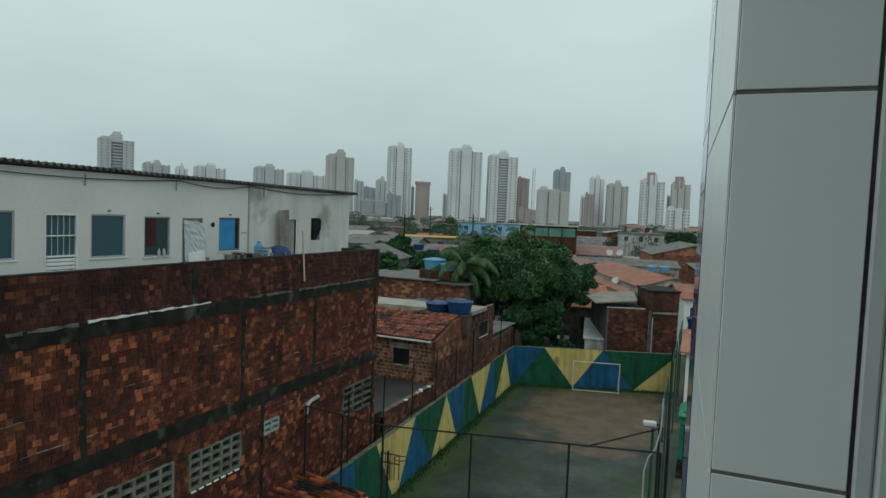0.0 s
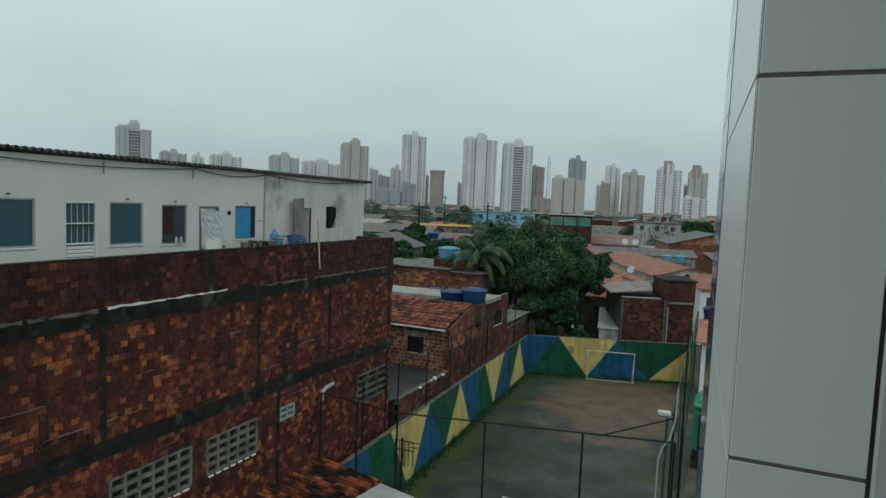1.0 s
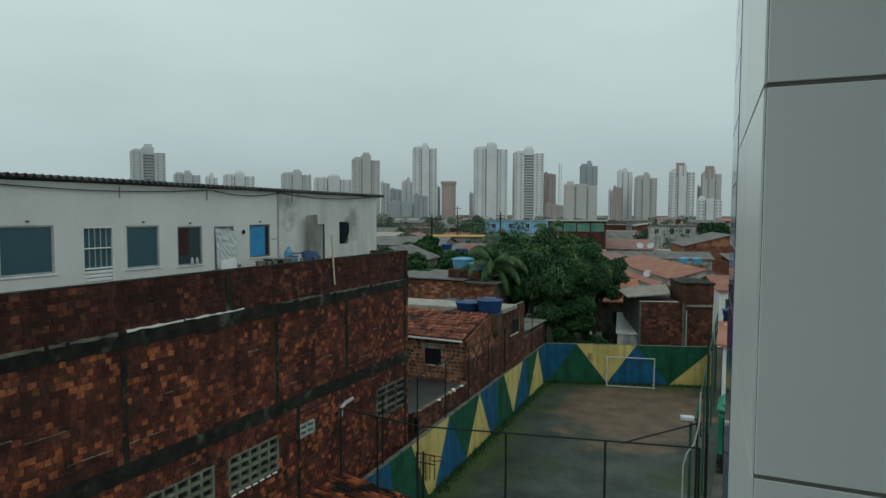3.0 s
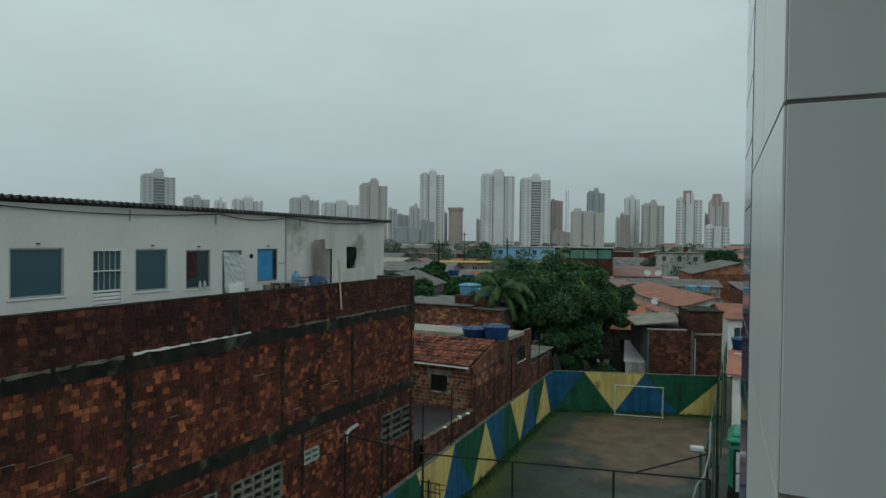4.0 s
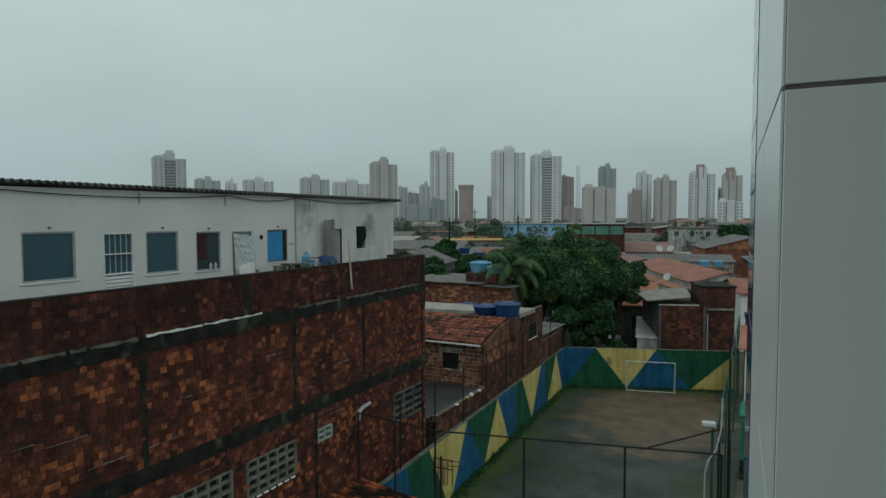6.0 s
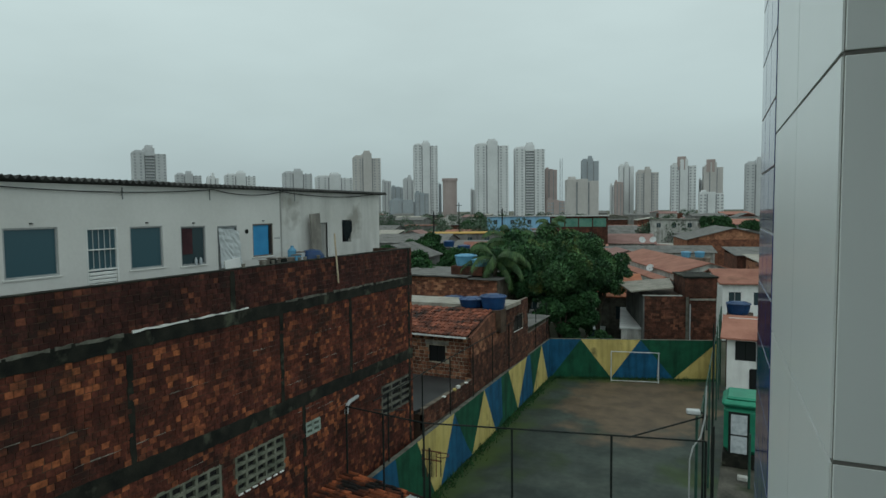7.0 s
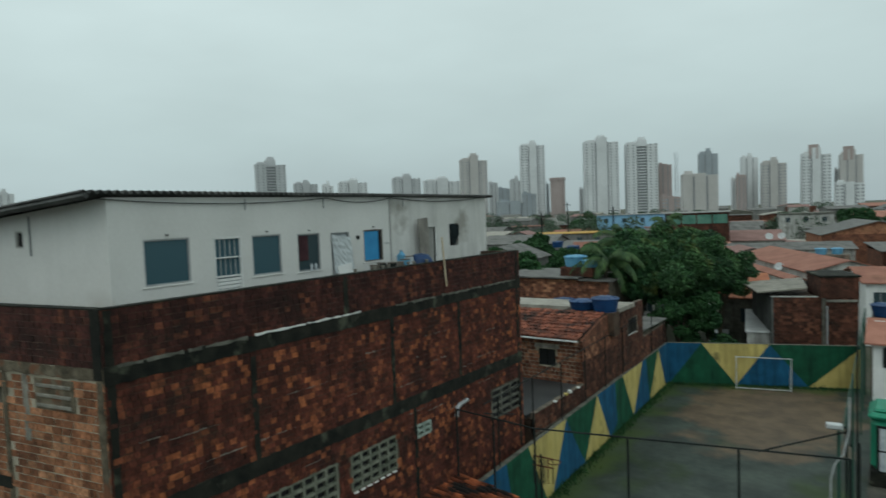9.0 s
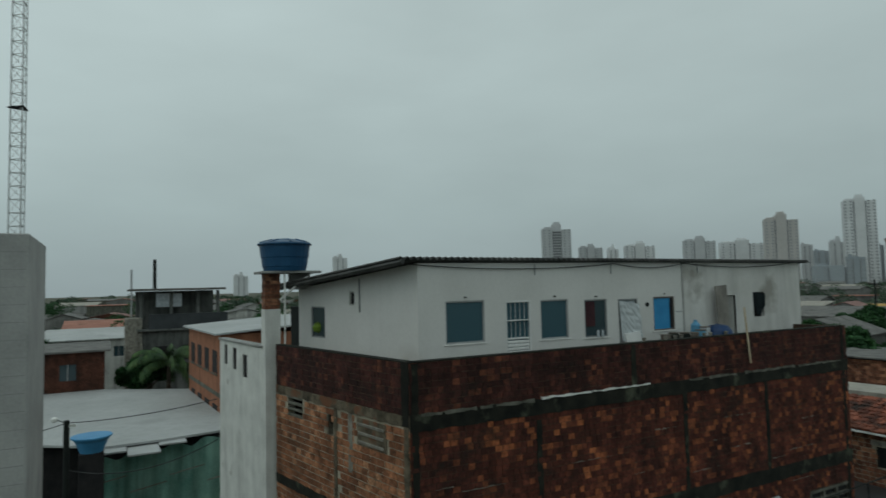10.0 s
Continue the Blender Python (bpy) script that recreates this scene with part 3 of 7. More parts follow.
bz.inputs["Roughness"].default_value = 0.6
nt.links.new(geo.outputs["Position"], bz.inputs["Vector"])
br = nt.nodes.new("ShaderNodeMapRange")
br.inputs["From Min"].default_value, br.inputs["From Max"].default_value = 0.38, 0.62
br.inputs["To Min"].default_value, br.inputs["To Max"].default_value = 0.68, 1.12
nt.links.new(bz.outputs["Fac"], br.inputs["Value"])
bx = nt.nodes.new("ShaderNodeMix")
bx.data_type, bx.blend_type = 'RGBA', 'MULTIPLY'
bx.inputs["Factor"].default_value = 1.0
nt.links.new(mx.outputs["Result"], bx.inputs["A"])
nt.links.new(br.outputs[0], bx.inputs["B"])
# moss creeping in from the painted walls
sx = nt.nodes.new("ShaderNodeSeparateXYZ")
nt.links.new(geo.outputs["Position"], sx.inputs[0])
yb = nt.nodes.new("ShaderNodeMath")
yb.operation = 'MULTIPLY_ADD'
yb.inputs[1].default_value, yb.inputs[2].default_value = 0.366, 45.18
nt.links.new(sx.outputs["X"], yb.inputs[0])
yd = nt.nodes.new("ShaderNodeMath")
yd.operation = 'SUBTRACT'
nt.links.new(yb.outputs[0], yd.inputs[0])
nt.links.new(sx.outputs["Y"], yd.inputs[1])
xd = nt.nodes.new("ShaderNodeMath")
xd.operation = 'ADD'
xo = nt.nodes.new("ShaderNodeMath")
xo.operation = 'MULTIPLY_ADD'
xo.inputs[1].default_value, xo.inputs[2].default_value = 0.0406, 10.44
nt.links.new(sx.outputs["Y"], xo.inputs[0])
nt.links.new(sx.outputs["X"], xd.inputs[0])
nt.links.new(xo.outputs[0], xd.inputs[1])
mn = nt.nodes.new("ShaderNodeMath")
mn.operation = 'MINIMUM'
nt.links.new(xd.outputs[0], mn.inputs[0])
nt.links.new(yd.outputs[0], mn.inputs[1])
mz = nt.nodes.new("ShaderNodeMath")
mz.operation = 'MULTIPLY_ADD'
mz.inputs[1].default_value = -5.5
nt.links.new(nz.outputs["Fac"], mz.inputs[0])
nt.links.new(mn.outputs[0], mz.inputs[2])
me_ = nt.nodes.new("ShaderNodeMapRange")
me_.inputs["From Min"].default_value, me_.inputs["From Max"].default_value = -2.4, -1.2
me_.inputs["To Min"].default_value, me_.inputs["To Max"].default_value = 0.8, 0.0
nt.links.new(mz.outputs[0], me_.inputs["Value"])
ms = nt.nodes.new("ShaderNodeMix")
ms.data_type = 'RGBA'
ms.inputs["B"].default_value = (0.045, 0.072, 0.016, 1)
nt.links.new(me_.outputs[0], ms.inputs["Factor"])
nt.links.new(bx.outputs["Result"], ms.inputs["A"])
nt.links.new(ms.outputs["Result"], p.inputs["Base Color"])
bm = prism([(-11.0, 13), (-1.0, 13), (-1.0, 44.9), (-1.85, 44.55), (-12.1, 40.8)], -0.1, 0.0)
tagged(obj("court_floor", bm, M_COURT), "wet concrete ball court with worn earth by the goal and mossy edges", "floor", kind="structure")
M_ALLEY = mat("alley_cement", (0.035, 0.034, 0.028), (0.12, 0.11, 0.09), 0.8, 0.9, 10, 0.1, stain=(0.035, 0.04, 0.022), stain_at=0.5)
bm = prism([(-0.996, 0), (2.5, 0), (2.5, 60), (-0.996, 60)], -0.1, -0.004)
tagged(obj("alley_pavement", bm, M_ALLEY), "stained cement alley beside the court", "pavement", kind="structure")

# ---- the house that the view is taken from ----
FX, JY = 0.04, 0.485
EZ = 11.6265           # a tile joint
own = thing("wall_facade", "white and navy tiled facade with a window opening", "wall", pose(FX, JY, 0, 0, 0, 2.6), kind="structure")
# built from the window's corner: local y runs along the facade, local x into the house; opening y = -1.8 to 0, z = 10.6 to 12.4
for y0, y1, z0, z1 in ((-7.0, -1.8, 0.0, 16.0), (-1.8, -0.0005, 0.0, 10.6), (-1.8, -0.0005, 12.4, 16.0), (-0.0005, 0.85, 0.0, 16.0)):
    part("wall_core", box(-0.0005, y0, z0, 0.2, y1, z1), M_GROUT, own)
part("end_wall", box(0.2, 0.7, 0.0, 5.0, 0.85, 16.0), M_WHITE_OLD, own)
TH, TWD = 0.2995, 0.268
for k in range(-4, 3):
    z = EZ + TH * k
    part("jamb_tile", box(0.0, -0.002, z + 0.0018, 0.0925, 0.006, z + TH - 0.0018, 0.0005), M_TILE_WHITE, own)
for j in range(2):
    for k in range(-20, 12):
        z = EZ + TH * k
        part("wall_tile", box(-0.002, j * TWD + 0.0015, z + 0.0018, 0.006, (j + 1) * TWD - 0.0012, z + TH - 0.0018), M_TILE_WHITE, own)
tile_bm = box(-0.003, 0, 0, 0.006, 0.100, 0.100, 0.0008)
navy_me = bpy.data.meshes.new("navy_tile")
tile_bm.to_mesh(navy_me)
tile_bm.free()
navy_me.materials.append(M_TILE_BLUE)
for j in range(3):
    for k in range(-44, 36):
        share("navy_tile", navy_me, own, Matrix.Translation((0, 0.540 + j * 0.103, 11.58 + 0.103 * k)))
part("navy_joint", box(-0.001, 0.5375, 0.0, 0.005, 0.849, 16.0), M_GROUT_PALE, own)
part("wall_tile", box(-0.002, -7.0, 0.0, 0.0055, -1.8, 16.0), M_TILE_WHITE, own)
part("wall_tile", box(-0.002, -1.8, 0.0, 0.0055, -0.002, 10.595), M_TILE_WHITE, own)
part("wall_tile", box(-0.002, -1.8, 12.405, 0.0055, -0.002, 16.0), M_TILE_WHITE, own)
# window frame set in the jamb
win = thing("window_1", "open aluminium window frame with black gasket in a tiled jamb", "window", pose(FX, JY, 0, 0, 0, 2.6), kind="structure")
part("gasket", box(0.0930, -0.0005, 10.61, 0.0958, 0.004, 12.39), M_RUBBER, win)
for x0, x1, d in ((0.0958, 0.1085, 0.003), (0.1095, 0.124, 0.007), (0.1255, 0.158, 0.013)):
    part("window_frame", box(x0, -d, 10.63, x1, 0.004, 12.4, 0.002), M_ALU, win)
part("window_frame", box(0.095, -1.8, 10.63, 0.158, -1.76, 12.4, 0.002), M_ALU, win)
part("window_sill", box(-0.01, -1.8, 10.602, 0.2, -0.004, 10.628, 0.002), M_ALU, win)
# the room behind
room = thing("wall_room", "plain painted room walls behind the window", "wall", kind="structure")
part("wall", box(4.0, -4.0, 8.9, 4.1, 1.0, 13.0), M_ROOM, room)
part("wall", box(FX + 0.3, -4.1, 8.9, 4.1, -4.0, 13.0), M_ROOM, room)
part("wall", box(FX + 0.3, 1.0, 8.9, 4.1, 1.09, 13.0), M_ROOM, room)
tagged(obj("ceiling", box(FX + 0.3, -4.0, 12.9, 4.0, 1.0, 13.0), M_ROOM), "plain white ceiling of the room", "ceiling", kind="structure")
tagged(obj("floor", box(FX + 0.3, -4.0, 8.85, 4.0, 1.0, 8.95), M_CONCRETE), "plain floor of the room", "floor", kind="structure")

# ---- brick building ----
BX, BY, BL, BT, SK = -11.9, 5.49, 15.7, 10.02, 11.0
UX, UY = -math.cos(radians(SK)), -math.sin(radians(SK))
brick = thing("brick_building", "tall damp-blackened red brick building with mouldy concrete bands", "building")
mr_ = pose(BX, BY, 0, 0, 0, 90)
side = thing("side_wall")
side.parent = brick
side.matrix_local = mr_
VENTS = [(3.45, 4.12, 5.69, 5.13), (6.24, 4.16, 8.09, 5.12), (9.08, 4.74, 9.75, 5.09), (13.4, 4.0, 15.45, 5.05)]
part("wall_core", wall_with_holes(BL, 0, BT, 0.2, VENTS), M_MORTAR_DARK, side)
brick_face("bricks", BL, 0.0, 5.72, 0.17, 0.142, side, M_BRICK, rng, holes=[(a - 0.05, b - 0.05, c + 0.05, d + 0.05) for a, b, c, d in VENTS], stagger=0.0)
brick_face("bricks", BL, 6.08, 8.62, 0.17, 0.142, side, M_BRICK, rng, singles=(0.3, 7.0, 5.0, 8.6), stagger=0.5)
brick_face("bricks", BL, 8.95, BT, 0.17, 0.142, side, M_BRICK_DAMP, rng, stagger=0.0)


def rough_beam(name, x0, z0, x1, z1, proud, parent, material, seed):
    """A cast beam on a wall's front with uneven edges."""
    r = random.Random(seed)
    along = (x1 - x0) >= (z1 - z0)
    n = max(3, int(max(x1 - x0, z1 - z0) / 0.16))
    verts, faces = [], []
    for i in range(n + 1):
        f = i / n
        e0, e1, d = r.uniform(-0.018, 0.018), r.uniform(-0.018, 0.018), proud + r.uniform(-0.006, 0.006)
        if along:
            x = x0 + (x1 - x0) * f
            verts += [(x, 0.005, z0 + e0), (x, -d, z0 + e0), (x, -d, z1 + e1), (x, 0.005, z1 + e1)]
        else:
            z = z0 + (z1 - z0) * f
            verts += [(x1 + e1, 0.005, z), (x1 + e1, -d, z), (x0 + e0, -d, z), (x0 + e0, 0.005, z)]
    for i in range(n):
        a, b = 4 * i, 4 * i + 4
        for k in range(3):
            faces.append((a + k, b + k, b + k + 1, a + k + 1))
    faces += [(0, 1, 2, 3), (4 * n + 3, 4 * n + 2, 4 * n + 1, 4 * n)]
    return raw(name, verts, faces, material, parent)


rough_beam("concrete_band", 0.0, 8.6, BL, 8.95, 0.03, side, M_CONCRETE_DARK, 1)
rough_beam("concrete_band", 0.0, 5.7, BL, 6.09, 0.03, side, M_CONCRETE_DARK, 2)
for k, (x, z0, z1) in enumerate(((3.28, 5.9, 8.7), (8.1, 5.9, 8.7), (11.5, 5.9, 8.7), (0.12, 0, 10.0), (15.45, 0, 10.0), (6.3, 8.9, 10.0), (9.0, 0, 5.8), (1.1, 0, 5.8))):
    rough_beam("pillar", x - 0.075, z0, x + 0.075, z1, 0.018, side, M_CONCRETE_DARK, 20 + k)
coping = part("coping", box(0, -0.02, BT, BL, 0.2, BT + 0.025, 0.006), M_CONCRETE_DARK, side)
# bed joints left pale by fresh mortar, and lichen on the upper band
r8 = random.Random(88)
for k in range(26):
    z = 6.08 + 0.142 * r8.choice((2, 3, 3, 5, 6, 8, 9, 12)) - 0.008 if k < 18 else 5.72 - 0.142 * r8.choice((1, 2, 4)) - 0.008
    x = r8.uniform(0.4, BL - 2.2)
    rough_beam("pale_joint", x, z, x + r8.uniform(0.3, 1.2), z + 0.009, 0.012, side, M_CEMENT_PALE, 200 + k)
for k, (x0, x1) in enumerate(((0.25, 1.6), (1.7, 3.15), (8.3, 10.2), (10.6, 12.9), (13.1, 15.3))):
    rough_beam("lichen_edge", x0, 8.9, x1, 8.96, 0.036, side, M_CEMENT, 300 + k)
# white strip of fresh mortar along the upper band
for x0, x1 in ((3.36, 4.85), (4.92, 5.6), (5.62, 6.82)):
    rough_beam("mortar_strip", x0, 8.945, x1, 8.985, 0.045, side, M_PVC, int(x0 * 100))
# openwork blocks in the ground storey
VENT_M = (M_VENT, M_VENT, M_BLOCK_PALE, M_CEMENT)
for vi, (a, b, c, d) in enumerate(VENTS):
    # except at the glass blocks, near-black stands in for shade in the holes
    vent = part("block_frame", box(a, 0.09, b, c, 0.16, d), M_DARK if vi != 2 else M_CEMENT, side)
    cols = max(2, round((c - a) / (0.36 if vi < 3 else 0.7)))
    rows_ = 4 if d - b > 0.8 else 2
    for i in range(cols + 1):
        x = a + (c - a) * i / cols
        part("block_rib", box(x - 0.042, -0.012, b, x + 0.042, 0.12, d, 0.006), VENT_M[vi], side)
    for k in range(rows_ + 1):
        z = b + (d - b) * k / rows_
        bm = box(a, -0.01, z - 0.042, c, 0.10, z + 0.042, 0.006)
        part("block_slat", bm, VENT_M[vi], side)
for k in range(7):
    part("drip_sill", box(6.26 + 0.265 * k, -0.05, 4.08, 6.43 + 0.265 * k, 0.02, 4.12, 0.008), M_PVC, side)
for k in range(8):
    part("drip_sill", box(3.47 + 0.28 * k, -0.05, 4.04, 3.66 + 0.28 * k, 0.02, 4.08, 0.008), M_PVC, side)
# near end wall
LN = 6.45
endw = thing("end_wall")
endw.parent = brick
endw.matrix_local = pose(BX + UX * LN, BY + UY * LN, 0, 0, 0, SK)
E_H = [(0.75, 8.13, 1.62, 8.72), (3.0, 8.0, 3.25, 8.5)]
part("wall_core", wall_with_holes(LN, 0, BT, 0.2, E_H), M_MORTAR_PALE, endw)
brick_face("bricks", LN, 0.0, 8.66, 0.28, 0.16, endw, M_BRICK_END, rng, holes=[(0.7, 8.1, 1.7, 8.8), (4.35, 7.95, 5.65, 8.9), (3.35, 6, 3.55, 8.7), (2.95, 7.95, 3.3, 8.55)], singles=(0.2, 6.3, 4.6, 8.6), g=0.024)
brick_face("bricks", LN, 8.92, BT, 0.17, 0.142, endw, M_BRICK_DAMP, rng)
part("parapet_core", box(0.0, -0.003, 8.9, LN, -0.0005, BT), M_MORTAR_DARK, endw)
rough_beam("concrete_band", 0.0, 8.68, LN, 8.9, 0.02, endw, M_CEMENT_MOTTLED, 5)
rough_beam("pillar", 3.3, 4.0, 3.45, 8.7, 0.016, endw, M_CEMENT_MOTTLED, 6)
rough_beam("pillar", 4.0, 7.3, 4.17, 8.75, 0.018, endw, M_CEMENT_PALE, 7)
rough_beam("pillar", LN - 0.2, 0, LN - 0.02, 8.7, 0.02, endw, M_CEMENT_MOTTLED, 8)
rough_beam("pillar", LN - 0.26, 8.7, LN, 10.02, 0.025, endw, M_CONCRETE_DARK, 9)
rough_beam("concrete_band", 0.0, 6.2, 3.4, 6.45, 0.03, endw, M_CONCRETE_DARK, 19)
part("cement_patch", box(4.4, -0.018, 8.0, 5.6, 0.01, 8.62, 0.006), M_CEMENT_MOTTLED, endw)
for z in (8.05, 8.25, 8.45):
    part("cement_slat", box(4.45, -0.04, z, 5.5, 0.0, z + 0.07, 0.01), M_CEMENT_PALE, endw)
for z in (8.15, 8.31, 8.47, 8.63):
    part("block_slat", box(0.75, -0.02, z, 1.62, 0.08, z + 0.07, 0.01), M_CEMENT, endw)
part("coping", box(0, -0.02, BT, LN, 0.2, BT + 0.025, 0.006), M_CONCRETE_DARK, endw)
# other walls and terrace floor
bm = prism([(BX + UX * LN, BY + BL + UY * LN - 0.2), (BX - 0.2, BY + BL - 0.25), (BX - 0.2, BY + BL - 0.04), (BX + UX * LN, BY + BL + UY * LN)], 0, BT)
part("far_wall", bm, M_MORTAR_DARK, brick)
bm = prism([(BX + UX * LN - 0.2, BY + UY * LN + 0.3), (BX + UX * LN, BY + UY * LN + 0.3), (BX + UX * LN, BY + BL + UY * LN), (BX + UX * LN - 0.2, BY + BL + UY * LN)], 0, BT - 1.1)
part("rear_wall", bm, M_MORTAR_DARK, brick)
bm = prism([(BX + UX * LN + 0.05, BY + UY * LN + 0.35), (BX - 0.21, BY + 0.25), (BX - 0.21, BY + BL - 0.3), (BX + UX * LN + 0.05, BY + BL + UY * LN - 0.3)], 8.75, 8.92)
part("terrace_floor", bm, M_CONCRETE, brick)

# ---- white penthouse on the terrace ----
WX, WY, WL, WT, WE = -13.34, 6.43, 14.76, 12.16, 6.2
pent = thing("penthouse", "stained white rooftop house with small windows and doors", "house")
pside = thing("front_wall")
pside.parent = pent
pside.matrix_local = pose(WX, WY, 0, 0, 0, 90)
PW = [(0.73, 10.19, 1.84, 11.23), (3.57, 10.14, 4.5, 11.18), (5.06, 10.1, 5.88, 11.14), (7.68, 10.15, 8.56, 11.14)]
PD = [(2.46, 8.92, 3.26, 11.19), (6.31, 8.92, 7.05, 11.12), (10.9, 8.92, 11.35, 11.1), (12.24, 10.36, 12.8, 11.17)]
part("wall", wall_with_holes(8.93, 8.92, WT, 0.14, PW + PD[:2]), M_WHITEWALL, pside)
part("wall", wall_with_holes(WL - 8.93, 8.92, WT, 0.14, [(a - 8.93, b, c - 8.93, d) for a, b, c, d in PD[2:]]), M_WHITEWALL_OLD, pside).location = (8.93, 0, 0)


def window_unit(parent, a, b, c, d, glass, frame_m, mull=1, sill=True):
    w = part("window", box(a + 0.03, 0.05, b + 0.03, c - 0.03, 0.06, d - 0.03), glass, parent)
    for x0, x1, z0, z1 in ((a, a + 0.04, b, d), (c - 0.04, c, b, d), (a + 0.04, c - 0.04, b, b + 0.04), (a + 0.04, c - 0.04, d - 0.04, d)):
        part("window_frame", box(x0, 0.015, z0, x1, 0.075, z1, 0.004), frame_m, w)
    for k in range(1, mull):
        x = a + (c - a) * k / mull
        part("window_frame", box(x - 0.015, 0.03, b + 0.04, x + 0.015, 0.07, d - 0.04), frame_m, w)
    if sill:
        part("sill", box(a - 0.05, -0.025, b - 0.04, c + 0.05, 0.02, b - 0.004, 0.006), M_WHITEWALL, w)
    return w


window_unit(pside, *PW[0], M_GLASS_BLUE, M_PIPEGREY)
window_unit(pside, *PW[1], M_GLASS_BLUE, M_PIPEGREY)
w3 = window_unit(pside, *PW[2], M_GLASS, M_ALUGREY)
part("curtain", box(5.11, 0.02, 10.4, 5.45, 0.04, 11.08, 0.004), M_CURTAIN, w3, "dark maroon curtain")
w4 = window_unit(pside, *PW[3], M_BLUEDOOR, M_WOOD)
# solid near-black strip stands in for the shade of a gap
part("dark_gap", box(8.4, 0.03, 10.2, 8.52, 0.045, 11.1), M_DARK, w4)
for a, b, c, d in PW:
    part("hinge", box((a + c) / 2 - 0.03, -0.05, d + 0.07, (a + c) / 2 + 0.03, 0.0, d + 0.10, 0.006), M_STEEL, pside)
# barred door with white lower panel
a, b, c, d = PD[0]
dr = part("door", box(a + 0.03, 0.06, b, c - 0.03, 0.09, d - 0.03), M_GLASS_BLUE, pside, "white metal door with bars over a dark gap and a louvred lower panel")
for x0, x1, z0, z1 in ((a, a + 0.05, b, d), (c - 0.05, c, b, d), (a + 0.05, c - 0.05, d - 0.05, d), (a + 0.05, c - 0.05, 10.67, 10.695), (a + 0.05, c - 0.05, 10.2, 10.24)):
    part("door_frame", box(x0, 0.0, z0, x1, 0.08, z1, 0.004), M_WHITE, dr)
for k in range(1, 5):
    x = a + 0.05 + (c - a - 0.1) * k / 5
    part("bar", box(x - 0.007, 0.03, 10.25, x + 0.007, 0.044, d - 0.05), M_PIPEPALE, dr)
for k in range(14):
    z = 8.95 + k * 0.088
    part("louvre", box(a + 0.05, 0.01, z, c - 0.05, 0.05, z + 0.075, 0.012), M_WHITE, dr)
# short stubs under the eave
for x in (3.4, 6.05, 9.6):
    part("drain_stub", tube([(x, -0.03, WT - 0.32), (x, -0.03, WT - 0.05)], 0.016, 6), M_ALUGREY, pside)
# unreadable scrawl beside the blue window
for k in range(6):
    part("scrawl_mark", box(8.6 + 0.045 * k, -0.004, 10.66 - 0.006 * (k % 3), 8.63 + 0.045 * k, -0.0005, 10.69 + 0.012 * (k % 2)), M_ALUGREY, pside)
# second door, hung with a pale cloth
a, b, c, d = PD[1]
dr2 = part("door", box(a + 0.03, 0.06, b, c - 0.03, 0.09, d - 0.03), M_PALEDOOR, pside, "pale grey patterned door")
for x0, x1, z0, z1 in ((a, a + 0.04, b, d), (c - 0.04, c, b, d), (a + 0.04, c - 0.04, d - 0.04, d)):
    part("door_frame", box(x0, 0.0, z0, x1, 0.08, z1, 0.004), M_ALUGREY, dr2)
bm = bmesh.new()
vs = [bm.verts.new(v) for v in ((a + 0.02, 0.03, 9.7), (a + 0.66, 0.02, 9.72), (a + 0.3, 0.04, 10.42), (a + 0.05, 0.035, 10.36))]
fc = bm.faces.new(vs)
bmesh.ops.solidify(bm, geom=[fc], thickness=0.012)
part("cloth", bm, M_WHITE, dr2, "crumpled white cloth")
# third door, pale
a, b, c, d = PD[2]
dr3 = part("door", box(a + 0.02, 0.05, b, c - 0.02, 0.08, d - 0.02), M_WHITE_OLD, pside)
part("door_frame", box(a - 0.04, -0.01, b, a, 0.08, d), M_WHITE, dr3)
part("door_frame", box(c, -0.01, b, c + 0.04, 0.08, d), M_WHITE, dr3)
# broken window with a dark rag
a, b, c, d = PD[3]
# near-black sheet stands in for the unlit room behind
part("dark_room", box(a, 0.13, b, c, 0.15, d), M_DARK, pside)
bm = bmesh.new()
vs = [bm.verts.new(v) for v in ((12.36, -0.03, 10.5), (12.5, -0.04, 10.38), (12.82, -0.03, 10.75), (12.83, -0.02, 11.12), (12.2, -0.02, 11.16), (12.26, -0.03, 10.7))]
fc = bm.faces.new(vs)
bmesh.ops.solidify(bm, geom=[fc], thickness=0.02)
part("rag", bm, M_RAG, pside, "dark green rag hung over the opening")
# end wall of the penthouse
pend = thing("end_wall")
pend.parent = pent
pend.matrix_local = pose(WX + UX * WE, WY + UY * WE, 0, 0, 0, SK)
EH = [(0.82, 10.16, 1.67, 11.08), (3.04, 11.13, 3.33, 11.52)]
part("wall", wall_with_holes(WE - 0.01, 8.92, 11.6, 0.14, EH), M_WHITEWALL, pend)
bm = bmesh.new()
fr = [bm.verts.new(v) for v in ((0, 0, 11.6), (WE - 0.01, 0, 11.6), (WE - 0.01, 0, WT), (0, 0, 11.62))]
bk = [bm.verts.new((v.co.x, 0.14, v.co.z)) for v in fr]
bm.faces.new(fr)
bm.faces.new(bk[::-1])
for i in range(4):
    bm.faces.new((fr[i], bk[i], bk[(i + 1) % 4], fr[(i + 1) % 4])[::-1])
part("gable", bm, M_WHITEWALL, pend)
ew = window_unit(pend, *EH[0], M_GLASS, M_ALUGREY, sill=False)
part("plant_leaf", lathe([(0.02, 10.3), (0.14, 10.36), (0.17, 10.48), (0.1, 10.58), (0.02, 10.62)], 9), M_LIME, ew, "lime green plant behind the glass").location = (1.18, 0.035, 0)
window_unit(pend, *EH[1], M_DARK, M_WHITE_OLD, sill=False)
